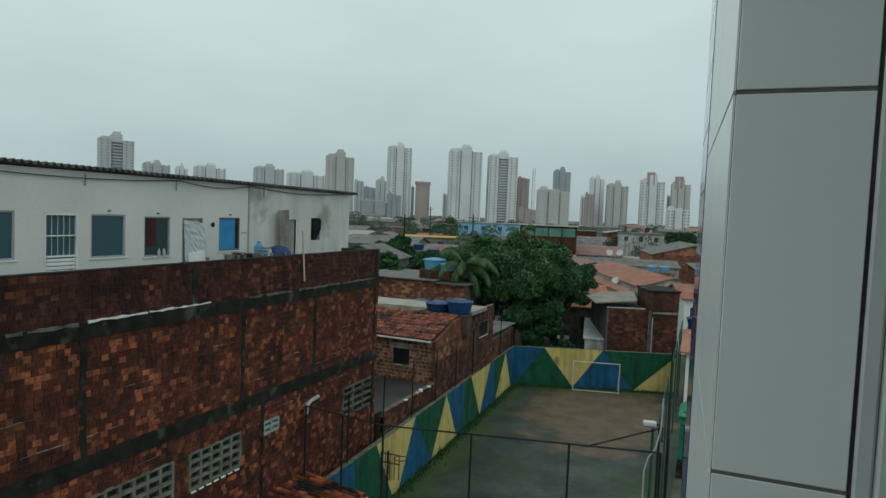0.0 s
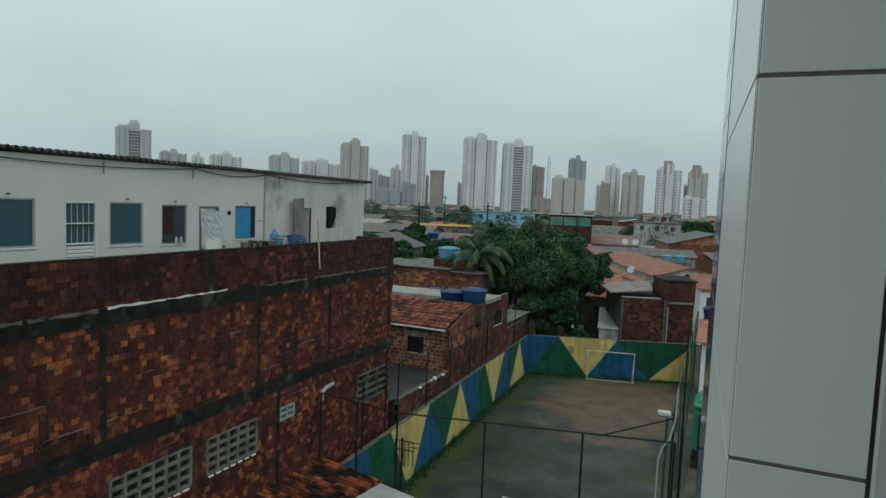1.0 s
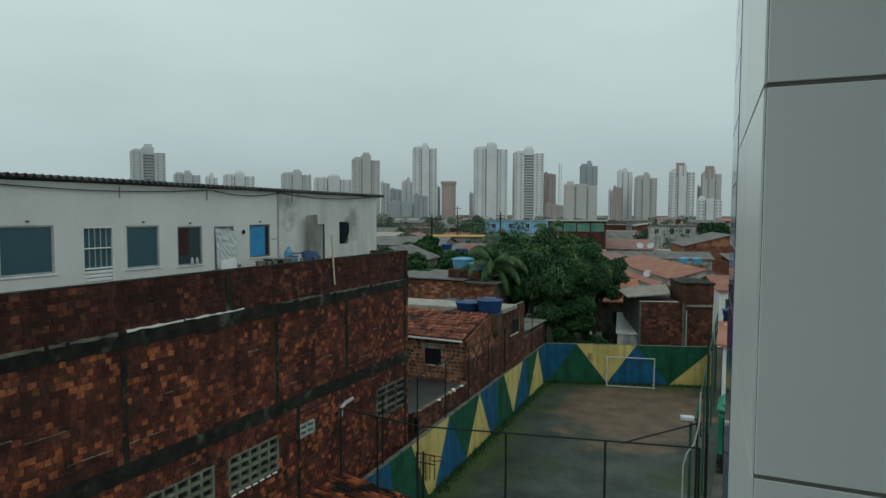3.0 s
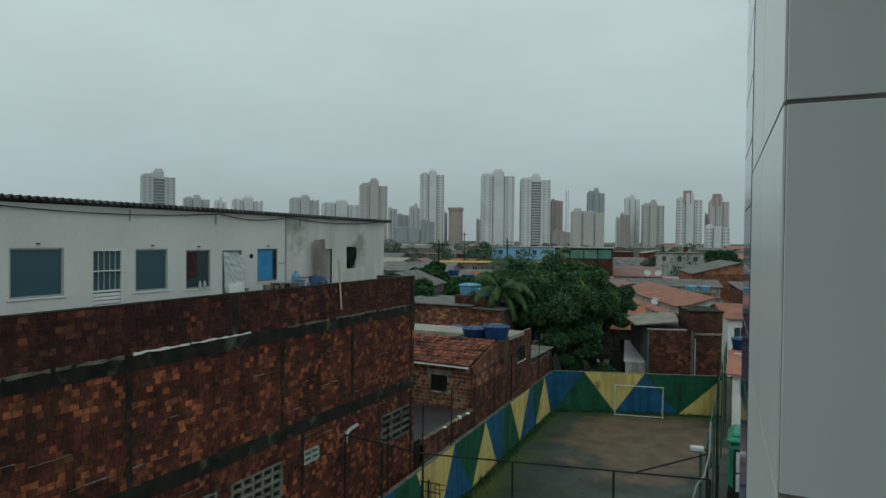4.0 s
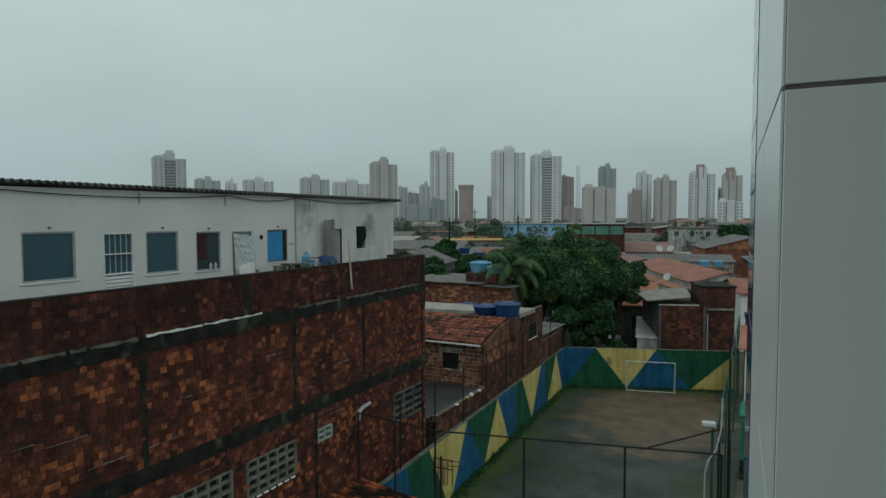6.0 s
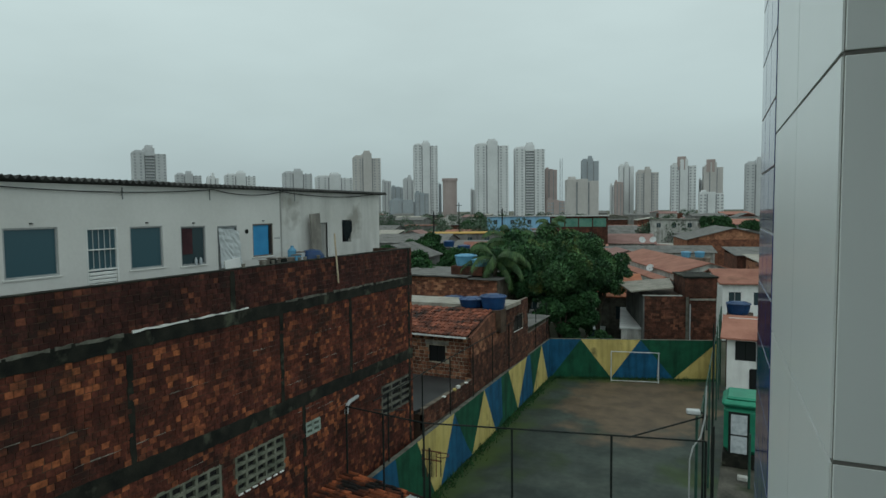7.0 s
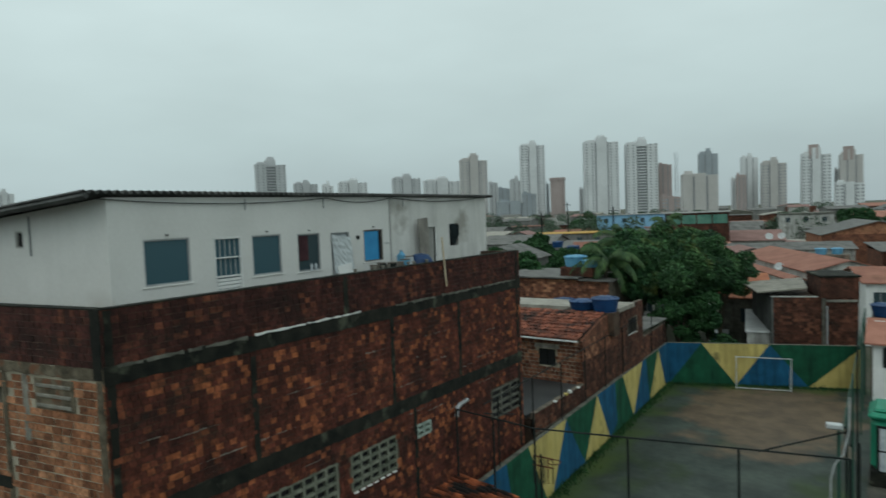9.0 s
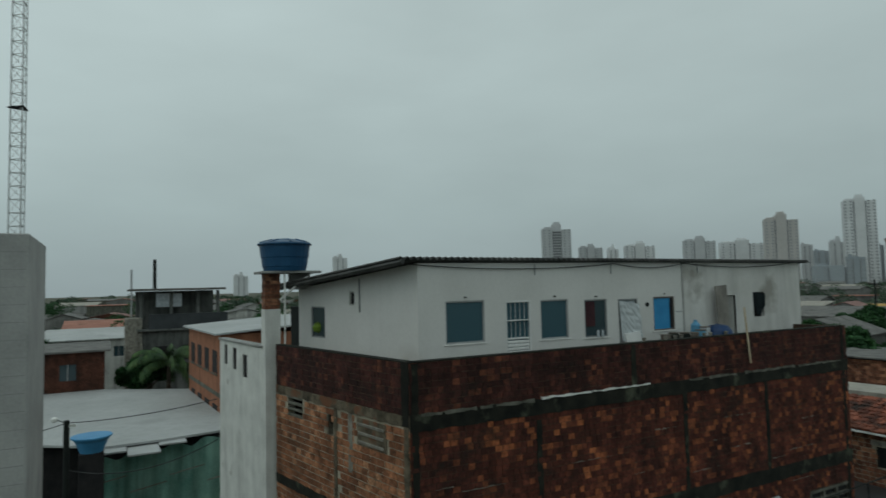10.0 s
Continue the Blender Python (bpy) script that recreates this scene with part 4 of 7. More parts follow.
part("conduit", tube([(3.62, -0.02, 10.95), (3.62, -0.02, 11.85)], 0.022), M_ALUGREY, pend)
part("dark_gate", box(-1.0, 0.2, 8.92, -0.02, 0.3, 11.05, 0.01), M_STEEL, pend, "black sheet-metal gate between house and pillar")
# rear and far walls of the penthouse
bm = prism([(WX + UX * WE - 0.14, WY + UY * WE + 0.3), (WX + UX * WE, WY + UY * WE + 0.3), (WX + UX * WE, WY + WL + UY * WE), (WX + UX * WE - 0.14, WY + WL + UY * WE)], 8.92, 11.6)
part("rear_wall", bm, M_WHITEWALL, pent)
bm = prism([(WX + UX * WE, WY + WL + UY * WE - 0.14), (WX - 0.14, WY + WL - 0.18), (WX - 0.14, WY + WL - 0.02), (WX + UX * WE, WY + WL + UY * WE)], 8.92, 11.62)
part("far_wall", bm, M_WHITEWALL, pent)
# corrugated mono-pitch roof: waves run down the slope, along the skewed cross direction
RW, RLN = WL + 0.85, 7.35
dip = math.atan2(0.56, 7.0)
ex = Vector((0, 1, -0.0055)).normalized()
ey = Vector((UX * math.cos(dip), UY * math.cos(dip), -math.sin(dip)))
ez = ex.cross(ey).normalized()
rm = Matrix(((ex.x, ey.x, ez.x, WX + 0.2), (ex.y, ey.y, ez.y, WY - 0.55), (ex.z, ey.z, ez.z, WT + 0.115), (0, 0, 0, 1)))
corrugated("roof", rm, RW, RLN, M_FIBRE, pent, pitch=0.17, amp=0.042, thick=0.02)
for k, dx in enumerate((0.9, 3.2, 6.3)):
    o = Vector((WX, WY, WT + 0.03)) + ex * 0 + ey * dx
    part("rafter", tube([o + Vector((0, -0.5, 0)), o + Vector((0, WL, 0))], 0.05, 4), M_STEEL, pent)
o0 = Vector((WX + 0.27, WY - 0.5, WT + 0.02))
part("barge_board", tube([o0, o0 + ey * 7.2], 0.07, 4), M_FIBRE, pent)
# a slack cable under the eave
for ya, yb in ((6.2, 12.6), (12.6, 15.4), (15.4, 20.8)):
    pts = [(WX + 0.05, ya + (yb - ya) * i / 10, WT - 0.03 - 0.13 * (1 - (2 * i / 10 - 1) ** 2)) for i in range(11)]
    part("cable", tube(pts, 0.012, 5), M_CABLE, pent)
part("wall_joint", box(8.9, -0.012, 8.92, 8.97, 0.0, WT, 0.003), M_WHITE_OLD, pside)
part("vent_hole", lathe([(0.06, 0), (0.07, 0.02)], 12), M_STEEL, pside).matrix_local = pose(7.42, 0, 10.93, 90, 0, 0)

r6 = random.Random(61)
# crumpled clear sheet hung over the pale door
n, m_ = 9, 12
verts, faces = [], []
for j in range(m_ + 1):
    for i in range(n + 1):
        x = 6.3 + 0.78 * i / n + 0.06 * j / m_ + r6.uniform(-0.015, 0.015)
        verts.append((x, -0.035 - 0.035 * r6.random() - 0.02 * (j / m_), 11.06 - 1.12 * j / m_ - 0.10 * (i / n)))
for j in range(m_):
    for i in range(n):
        a = j * (n + 1) + i
        faces.append((a, a + n + 1, a + n + 2, a + 1))
M_SHEETING = mat("crumpled_plastic_sheet", (0.46, 0.49, 0.5), (0.58, 0.61, 0.62), 0.5, 6, 30, 0.2, spec=0.5)
tagged(raw("plastic_sheet", verts, faces, M_SHEETING, None), "crumpled clear plastic sheet hung over a door", "plastic sheet").matrix_world = pose(WX, WY, 0, 0, 0, 90)
bd = tagged(obj("white_panel", box(-0.02, -0.3, 0, 0.02, 0.3, 1.25, 0.006), M_WHITE), "white board leaning on the terrace wall", "board")
bd.matrix_world = pose(WX + 0.24, WY + 6.85, 8.93, 6, -7, 0)
# odds and ends standing behind the parapet
for k, (yy, hh, mt_) in enumerate(((13.6, 0.16, M_WOOD), (13.9, 0.2, M_STEEL), (14.1, 0.13, M_CEMENT_PALE), (14.35, 0.18, M_STEEL), (15.0, 0.22, M_BLUE_PALE), (15.2, 0.3, M_PALEDOOR), (14.75, 0.16, M_WOOD))):
    cr = thing("storage_box", "small worn box standing behind the parapet", "box", pose(BX - 0.55, yy, 8.92, 0, 0, 20 * k), "boxes behind the parapet")
    part("body", box(-0.12, -0.1, 0, 0.12, 0.1, 1.02 + hh, 0.02), mt_, cr)
    part("lid", box(-0.13, -0.11, 1.02 + hh, 0.13, 0.11, 1.05 + hh, 0.01), M_WOOD, cr)

# things on the terrace
plank = tagged(obj("board", box(-0.26, -0.02, 0, 0.26, 0.02, 2.5, 0.006), M_BOARD), "grey weathered board leaning upright against the white wall", "board")
plank.matrix_world = pose(WX + 0.22, WY + 10.55, 8.93, 0, -4, 90)
pole = tagged(obj("timber_pole", tube([(0, 0, 0), (0, 0, 1.6)], 0.03, 6), M_PALEWOOD), "pale timber batten leaning over the parapet", "pole")
pole.matrix_world = pose(BX + 0.06, 16.3, 9.2, 6, 0, 0)
basin = thing("blue_basin", "upturned bright blue plastic basin on the terrace", "basin", pose(-12.4, 15.7, 9.95))
part("bowl", lathe([(0.42, 0), (0.42, 0.05), (0.36, 0.2), (0.26, 0.32), (0.05, 0.36)], 20), M_BLUE, basin)
part("stand", box(-0.25, -0.25, -1.03, 0.25, 0.25, 0.0, 0.01), M_WOOD, basin)
jug = thing("water_jug", "pale blue plastic water jug by the wall", "jug", pose(-12.9, 15.35, 9.93))
part("body", lathe([(0.13, 0), (0.15, 0.1), (0.14, 0.35), (0.05, 0.45), (0.05, 0.5)], 14), M_BLUE_PALE, jug)
part("crate", box(-0.3, -0.35, -1.01, 0.3, 0.2, 0.0, 0.01), M_WHITE_OLD, jug)
bottle = thing("plastic_bottle", "clear and blue plastic bottles on a window sill", "bottle", pose(WX + 0.03, WY + 5.5, 10.105))
part("body", lathe([(0.04, 0), (0.04, 0.13), (0.016, 0.18), (0.016, 0.2)], 10), M_PALEDOOR, bottle)
copy_thing(bottle, pose(WX + 0.03, WY + 5.66, 10.105))
pot = thing("flower_pot", "small clay and plastic pots on the brick parapet", "pot", pose(BX - 0.1, 12.3, BT + 0.025), "pots on the parapet")
part("body", lathe([(0.04, 0), (0.055, 0.08), (0.06, 0.08), (0.06, 0.095), (0.05, 0.095)], 12), M_CEMENT_PALE, pot)
part("soil", lathe([(0.045, 0.075), (0.045, 0.092)], 10), M_DARK, pot)
for yy in (13.1, 13.45, 14.6, 14.85, 15.5):
    copy_thing(pot, pose(BX - 0.1, yy, BT + 0.025, 0, 0, yy * 50))


def water_tank(name, label, m, r, h, material, group=""):
    t = thing(name, label, "water tank", m, group)
    part("tank_body", lathe([(r * 0.80, 0), (r * 0.84, h * 0.12), (r * 0.86, h * 0.14), (r * 0.9, h * 0.4), (r * 0.92, h * 0.42), (r * 0.97, h * 0.78)], 28), material, t)
    part("lid", lathe([(r * 1.03, h * 0.78), (r * 1.05, h * 0.82), (r * 1.0, h * 0.86), (r * 0.55, h * 0.95), (r * 0.5, h * 0.97), (r * 0.2, h)], 28), material, t)
    for k in range(8):
        a = 2 * math.pi * k / 8
        part("lid_rib", tube([(r * 0.98 * math.cos(a), r * 0.98 * math.sin(a), h * 0.87), (r * 0.5 * math.cos(a), r * 0.5 * math.sin(a), h * 0.965)], 0.025, 5), material, t)
    return t


# pillar with tank beyond the near end wall
pil = thing("tank_pillar", "white rendered pillar with a bare brick top carrying a slab", "pillar", pose(0, 0.11, 0))
part("white_shaft", box(-18.9, 3.87, 0, -18.4, 4.32, 11.04, 0.01), M_WHITE_GRIMY, pil)
pb = thing("brick_top")
pb.parent = pil
pb.matrix_local = pose(-18.42, 3.89, 0, 0, 0, 90)
part("core", box(0, 0.01, 11.04, 0.42, 0.42, 12.08), M_MORTAR, pb)
brick_face("bricks", 0.42, 11.05, 12.08, 0.21, 0.1, pb, M_BRICK2, rng)
pb2 = thing("brick_top")
pb2.parent = pil
pb2.matrix_local = pose(-18.84, 3.89, 0, 0, 0, 0)
brick_face("bricks", 0.42, 11.05, 12.08, 0.21, 0.1, pb2, M_BRICK2, rng)
part("slab", box(-19.4, 3.76, 12.08, -18.2, 5.5, 12.15, 0.01), M_CONCRETE, pil)
part("rear_stub", box(-19.2, 4.75, 11.6, -18.9, 5.35, 12.08, 0.01), M_CONCRETE, pil)
part("pipe", tube([(-18.3, 4.42, 9.0), (-18.3, 4.42, 12.3)], 0.025), M_PVC, pil)
part("brace", tube([(-18.4, 4.3, 11.3), (-18.4, 5.2, 12.05)], 0.03, 6), M_PVC, pil)
water_tank("rooftop_water_tank", "round navy blue plastic water tank with ribbed lid on a slab", pose(-18.75, 4.65, 12.15), 0.76, 0.98, M_NAVY)

# white wall with slots
sw = thing("slotted_wall", "tall streaked white wall with small slots near its top", "wall", pose(-22.9, 3.42, 0, 0, 0, 7.5))
SL = 4.25
part("wall", wall_with_holes(SL, 0, 9.92, 0.2, [(0.5, 9.15, 0.85, 9.8), (1.42, 9.05, 1.8, 9.75), (2.42, 8.9, 2.85, 9.6)]), M_WHITE_GRIMY, sw)
part("coping", box(-0.05, -0.05, 9.92, SL, 0.25, 9.99, 0.01), M_CONCRETE, sw)
# near-black sheets put the slots' shade into colour
for a, b, c, d in ((0.5, 9.15, 0.85, 9.8), (1.42, 9.05, 1.8, 9.75), (2.42, 8.9, 2.85, 9.6)):
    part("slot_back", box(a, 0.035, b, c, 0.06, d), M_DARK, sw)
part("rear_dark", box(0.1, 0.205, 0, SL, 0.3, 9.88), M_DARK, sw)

# ---- court walls with mural ----
CX0, CH = -11.01, 2.65


def court_x(y):
    """The side wall of the court runs slightly askew."""
    return CX0 - 0.0406 * (y - 14.0)


def mural(parent, length, shapes):
    """Painted panels on a wall's front in local x, z; shapes: (material, points as fractions of length and height)."""
    for k, (material, pts) in enumerate(shapes):
        bm = bmesh.new()
        vs = [bm.verts.new((x * length, -0.004, 0.02 + z * (CH - 0.03))) for x, z in pts]
        fc = bm.faces.new(vs)
        fc.normal_update()
        if fc.normal.y > 0:
            fc.normal_flip()
        bmesh.ops.solidify(bm, geom=[fc], thickness=0.003)
        part("painted_panel", bm, material, parent)


cw = thing("court_side_wall", "court wall painted with yellow, blue and green triangles", "wall", pose(CX0, 14.0, 0, 0, 0, 92.32))
CL = 26.77
part("wall", box(0, 0, -0.1, CL, 0.2, CH, 0.01), M_CEMENT, cw)


def fy(y):
    return (y - 14.0) / CL


Bm, Gm, Ym = M_MURAL_BLUE, M_MURAL_GREEN, M_YELLOW
mural(cw, CL, [
    (Bm, [(0.0, 0), (fy(19.2), 0), (fy(18.6), 1), (0.0, 1)]),
    (Gm, [(fy(19.2), 0), (fy(21.9), 0), (fy(20.36), 1), (fy(18.6), 1)]),
    (Ym, [(fy(21.9), 0), (fy(22.5), 0), (fy(24.0), 1), (fy(20.36), 1)]),
    (Bm, [(fy(22.5), 0), (fy(26.1), 0), (fy(25.5), 0.25), (fy(24.0), 1)]),
    (Gm, [(fy(26.1), 0), (fy(27.8), 1), (fy(24.0), 1), (fy(25.5), 0.25)]),
    (Ym, [(fy(26.1), 0), (fy(29.5), 0), (fy(27.8), 1)]),
    (Bm, [(fy(29.5), 0), (fy(30.6), 0.15), (fy(30.4), 1), (fy(27.8), 1)]),
    (Gm, [(fy(29.5), 0), (fy(33.4), 0), (fy(31.65), 1), (fy(30.4), 1), (fy(30.6), 0.15)]),
    (Ym, [(fy(33.4), 0), (fy(35.2), 1), (fy(31.65), 1)]),
    (Bm, [(fy(33.4), 0), (fy(36.6), 0), (fy(35.9), 1), (fy(35.2), 1)]),
    (Gm, [(fy(36.6), 0), (fy(38.6), 1), (fy(35.9), 1)]),
    (Ym, [(fy(36.6), 0), (fy(40.2), 0), (fy(38.6), 1)]),
    (Bm, [(fy(40.2), 0), (1, 0), (1, 1), (fy(38.6), 1)]),
])
bwL = math.hypot(10.25, 3.75)
bw = thing("court_back_wall", "court end wall painted with large yellow, blue and green triangles", "wall", pose(-12.1, 40.75, 0, 0, 0, math.degrees(math.atan2(3.75, 10.25))))
part("wall", box(0, 0, -0.1, bwL, 0.2, CH, 0.01), M_CEMENT, bw)
mural(bw, bwL, [
    (Bm, [(0, 0), (0.01, 0), (0.19, 1), (0, 1)]),
    (Gm, [(0.01, 0), (0.375, 0), (0.19, 1)]),
    (Ym, [(0.375, 0), (0.55, 1), (0.19, 1)]),
    (Bm, [(0.375, 0), (0.75, 0), (0.55, 1)]),
    (Gm, [(0.75, 0), (1.0, 0.93), (1.0, 1), (0.55, 1)]),
    (Ym, [(0.75, 0), (1.0, 0), (1.0, 0.93)]),
])
# weeds along the wall foot
verts, faces = [], []
r2 = random.Random(5)
for i in range(5200):
    if r2.random() < 0.6:
        y = r2.uniform(19, 40.5)
        x = court_x(y) + abs(r2.gauss(0, 0.22)) + 0.02
    else:
        f = r2.random()
        x = -12.1 + 10.25 * f
        y = 40.75 + 3.75 * f - 0.05 - abs(r2.gauss(0, 0.25))
    h = r2.uniform(0.03, 0.16) * (1 + 1.2 * (r2.random() < 0.08))
    a = r2.uniform(0, 6.28)
    n = len(verts)
    verts += [(x - 0.03 * math.cos(a), y - 0.03 * math.sin(a), 0), (x + 0.03 * math.cos(a), y + 0.03 * math.sin(a), 0), (x + r2.uniform(-0.08, 0.08), y + r2.uniform(-0.08, 0.08), h)]
    faces.append((n, n + 1, n + 2))
tagged(raw("weeds", verts, faces, M_LEAF_DARK), "low green weeds and moss along the court walls", "weeds", kind="stuff")


M_GOAL = mat("chipped_white_paint", (0.32, 0.34, 0.34), (0.56, 0.58, 0.57), 0.6, 3, 30, 0.05)


def goal(label, m):
    g = thing("goal", label, "goal", m, "court goals")
    for x in (0.0, 3.0):
        part("post", tube([(x, 0, 0), (x, 0, 2.0)], 0.03), M_GOAL, g)
        part("back_stay", tube([(x, 0, 1.98), (x, 0.7, 0.03)], 0.02), M_GOAL, g)
    part("crossbar", tube([(-0.04, 0, 2.0), (3.04, 0, 2.0)], 0.03), M_GOAL, g)
    part("ground_bar", tube([(0, 0.02, 0.06), (3.0, 0.02, 0.06)], 0.026), M_GOAL, g)
    return g


goal("white tubular steel goal without a net, before the painted wall", pose(-8.1, 41.4, 0, 0, 0, 14))
goal("white tubular steel goal without a net behind the near fence", pose(-6.1, 18.75, -0.02, 0, 0, 2))

# ---- fences ----
FT = 5.12
fence = thing("court_fence", "tall dark steel post fence across the near end of the court", "fence")
line = [(-11.75, 16.45), (-10.25, 16.3), (-8.7, 16.1), (-6.13, 16.75), (-3.4, 17.4), (-0.98, 18.0)]
for x, y in line:
    part("post", tube([(x, y, 0), (x, y, FT)], 0.033, 8), M_STEEL, fence)
for a, b in ((0, 2), (2, 5)):
    part("rail", tube([(*line[a], FT), (*line[b], FT)], 0.024, 6), M_STEEL, fence)
part("rail", tube([(-2.95, 17.5, FT - 0.02), (-1.1, 18.6, 5.6)], 0.022, 6), M_STEEL, fence)
sf = thing("court_wall_fence", "dark steel posts and rail on top of the painted court wall", "fence")
for k in range(9):
    y = 18.3 + k * 2.75
    part("post", tube([(court_x(y) - 0.1, y, CH - 0.4), (court_x(y) - 0.1, y, FT)], 0.028, 6), M_STEEL, sf)
part("rail", tube([(court_x(17.3) - 0.1, 17.3, FT), (court_x(40.4) - 0.1, 40.4, FT + 0.05)], 0.022, 6), M_STEEL, sf)
part("brace", tube([(court_x(17.3) - 0.1, 17.3, FT - 0.3), (court_x(19.6) - 0.1, 19.6, FT - 1.0)], 0.02, 6), M_STEEL, sf)
rf = thing("court_alley_fence", "dark green post fence between court and alley", "fence")
for k, y in enumerate((18.6, 22.5, 27, 31.5, 36, 40, 43.4)):
    part("post", tube([(-1.25 - 0.012 * (y - 18), y, 0), (-1.25 - 0.012 * (y - 18), y, FT if k else 5.6)], 0.04, 6), M_GREENSTEEL, rf)
part("rail", tube([(-1.25, 18.6, FT), (-1.55, 43.4, FT)], 0.02, 6), M_GREENSTEEL, rf)
lamp = thing("floodlight", "pale boxy court floodlight on a steel arm", "floodlight", pose(-1.35, 18.5, 5.75, 0, 0, 100))
part("housing", box(-0.11, -0.18, -0.06, 0.11, 0.18, 0.06, 0.02), M_PIPEPALE, lamp)
part("lens", box(-0.09, -0.15, -0.075, 0.09, 0.15, -0.06, 0.004), M_GLASS, lamp)
part("arm", tube([(0.0, -0.2, 0.0), (0.0, -0.36, -0.1), (0, -0.36, -0.5)], 0.025), M_STEEL, lamp)
hose = tagged(obj("conduit_pipe", tube([(-1.0, 18.25, 6.6), (-1.02, 18.2, 5.75), (-1.12, 18.05, 5.2), (-1.3, 17.9, 4.95), (-1.38, 17.85, 4.6), (-1.4, 17.85, 0.0)], 0.022, 8), M_PIPEGREY), "pale grey bent conduit pipe strapped to the corner post", "pipe")
hp = tagged(obj("service_pole", tube([(-0.9, 19.5, 0), (-0.9, 19.5, 8.1)], 0.022, 8), M_STEEL), "thin dark service pole at the court corner", "pole")
for yy, xx in ((19.1, -1.12), (18.2, -0.8)):
    tagged(obj("service_pole", tube([(xx, yy, 0), (xx, yy, 5.5)], 0.03, 8), M_STEEL), "dark steel post at the court corner", "pole")
hoop = thing("basketball_hoop", "small rusty basketball frame on a steel pole", "basketball hoop", pose(-8.72, 16.5, 0))
part("pole", tube([(0, 0, 0), (0, 0, 4.2)], 0.035), M_STEEL, hoop)
for z in (3.82, 4.1):
    part("board_bar", tube([(-0.22, -0.1, z + 0.06), (0.34, 0.15, z - 0.04)], 0.022, 6), M_RUST, hoop)
for k in range(5):
    part("board_slat", tube([(-0.2 + 0.13 * k, -0.09 + 0.055 * k, 3.3), (-0.2 + 0.13 * k, -0.09 + 0.055 * k, 4.14 - 0.02 * k)], 0.014, 5), M_RUST if k % 2 else M_STEEL, hoop)
part("ring", tube([(0.28 + 0.2 * math.cos(a * 0.628), 0.32 + 0.2 * math.sin(a * 0.628), 3.9) for a in range(11)], 0.014, 5), M_RUST, hoop)
elbow = tagged(obj("vent_elbow", tube([(BX + 0.02, 17.3, 5.2), (BX + 0.10, 16.75, 5.2), (BX + 0.12, 16.55, 5.12), (BX + 0.12, 16.5, 4.85)], 0.065, 10), M_PIPEGREY), "bent pale pipe coming out of the brick wall", "pipe")

# ---- near low roofs ----
lean = thing("lean_to", "low lean-to with broken old clay tiles against the brick wall", "lean-to")
sl = math.atan2(0.35, 3.0)
ey = Vector((-math.cos(sl), 0, math.sin(sl)))
ex = Vector((0, 1, 0))
ez = ex.cross(ey)
ex, org = Vector((0, 1, 0)), Vector((-8.75, 9.2, 2.42))
if ez.z < 0:
    ex, org = -ex, org + Vector((0, 7.5, 0))
    ez = ex.cross(ey)
rm = Matrix(((ex.x, ey.x, ez.x, org.x), (ex.y, ey.y, ez.y, org.y), (ex.z, ey.z, ez.z, org.z), (0, 0, 0, 1)))
clay_roof("roof_tiles", rm, 7.5, 3.14, M_CLAY_NEAR, lean, random.Random(3), 0.19, 0.5, 0.03, 0.43)
part("wall", box(-11.85, 9.3, 0, -9.0, 16.4, 2.35), M_MORTAR, lean)
shed = thing("sheet_shed", "low shed with a pale corrugated sheet roof", "shed")
corrugated("roof", pose(-10.14, 8.92, 2.86, 0, 3, -8), 6.6, 7.15, M_ZINC, shed, 0.1, 0.016, 0.006)
part("wall", box(-8.6, 9.4, 0, -2.9, 14.6, 2.2), M_MORTAR, shed)

# ---- hut and houses along the court wall ----
hut = thing("brick_hut", "small bare brick house with an old clay tile roof", "house")
hf = thing("front_wall")
hf.parent = hut
hf.matrix_local = pose(-18.0, 26.9, 0, 0, 0, 0)
HW = [(3.85, 4.05, 4.75, 4.85)]
part("wall_core", wall_with_holes(6.1, 0, 5.35, 0.15, HW), M_MORTAR_PALE, hf)
brick_face("bricks", 6.1, 2.9, 5.3, 0.26, 0.19, hf, M_BRICK2, rng, holes=[(3.75, 3.95, 4.85, 5.05)], singles=(2.6, 3, 6.1, 5.3), g=0.022)
window_unit(hf, *HW[0], M_BLACKPANE, M_STEEL, mull=2, sill=False)
part("lintel", box(3.65, -0.03, 4.9, 4.95, 0.0, 5.05, 0.008), M_CEMENT_PALE, hf)
hs = thing("side_wall")
hs.parent = hut
hs.matrix_local = pose(-11.9, 26.9, 0, 0, 0, 90)
part("wall_core", box(0, 0.0, 0, 4.5, 0.15, 5.35), M_MORTAR_DARK, hs)
brick_face("bricks", 4.5, 2.6, 4.4, 0.26, 0.19, hs, M_BRICK3, rng)
brick_face("bricks", 4.5, 4.4, 5.35, 0.26, 0.19, hs, M_BRICK2, rng, proud=0.03)
bm = bmesh.new()
fr = [bm.verts.new(v) for v in ((0, 0, 5.36), (4.5, 0, 5.36), (4.5, 0, 5.7), (3.4, 0, 6.1), (2.6, 0, 6.05))]
bk = [bm.verts.new((v.co.x, 0.15, v.co.z)) for v in fr]
bm.faces.new(fr)
bm.faces.new(bk[::-1])
for i in range(5):
    bm.faces.new((fr[i], bk[i], bk[(i + 1) % 5], fr[(i + 1) % 5])[::-1])
part("gable", bm, M_BRICK2, hs)
sl = math.atan2(0.72, 3.3)
rm = pose(-18.2, 26.6, 5.42, math.degrees(sl), 0, 0)
clay_roof("roof_tiles", rm, 6.15, 3.5, M_CLAY, hut, random.Random(9), 0.2, 0.42, 0.03)
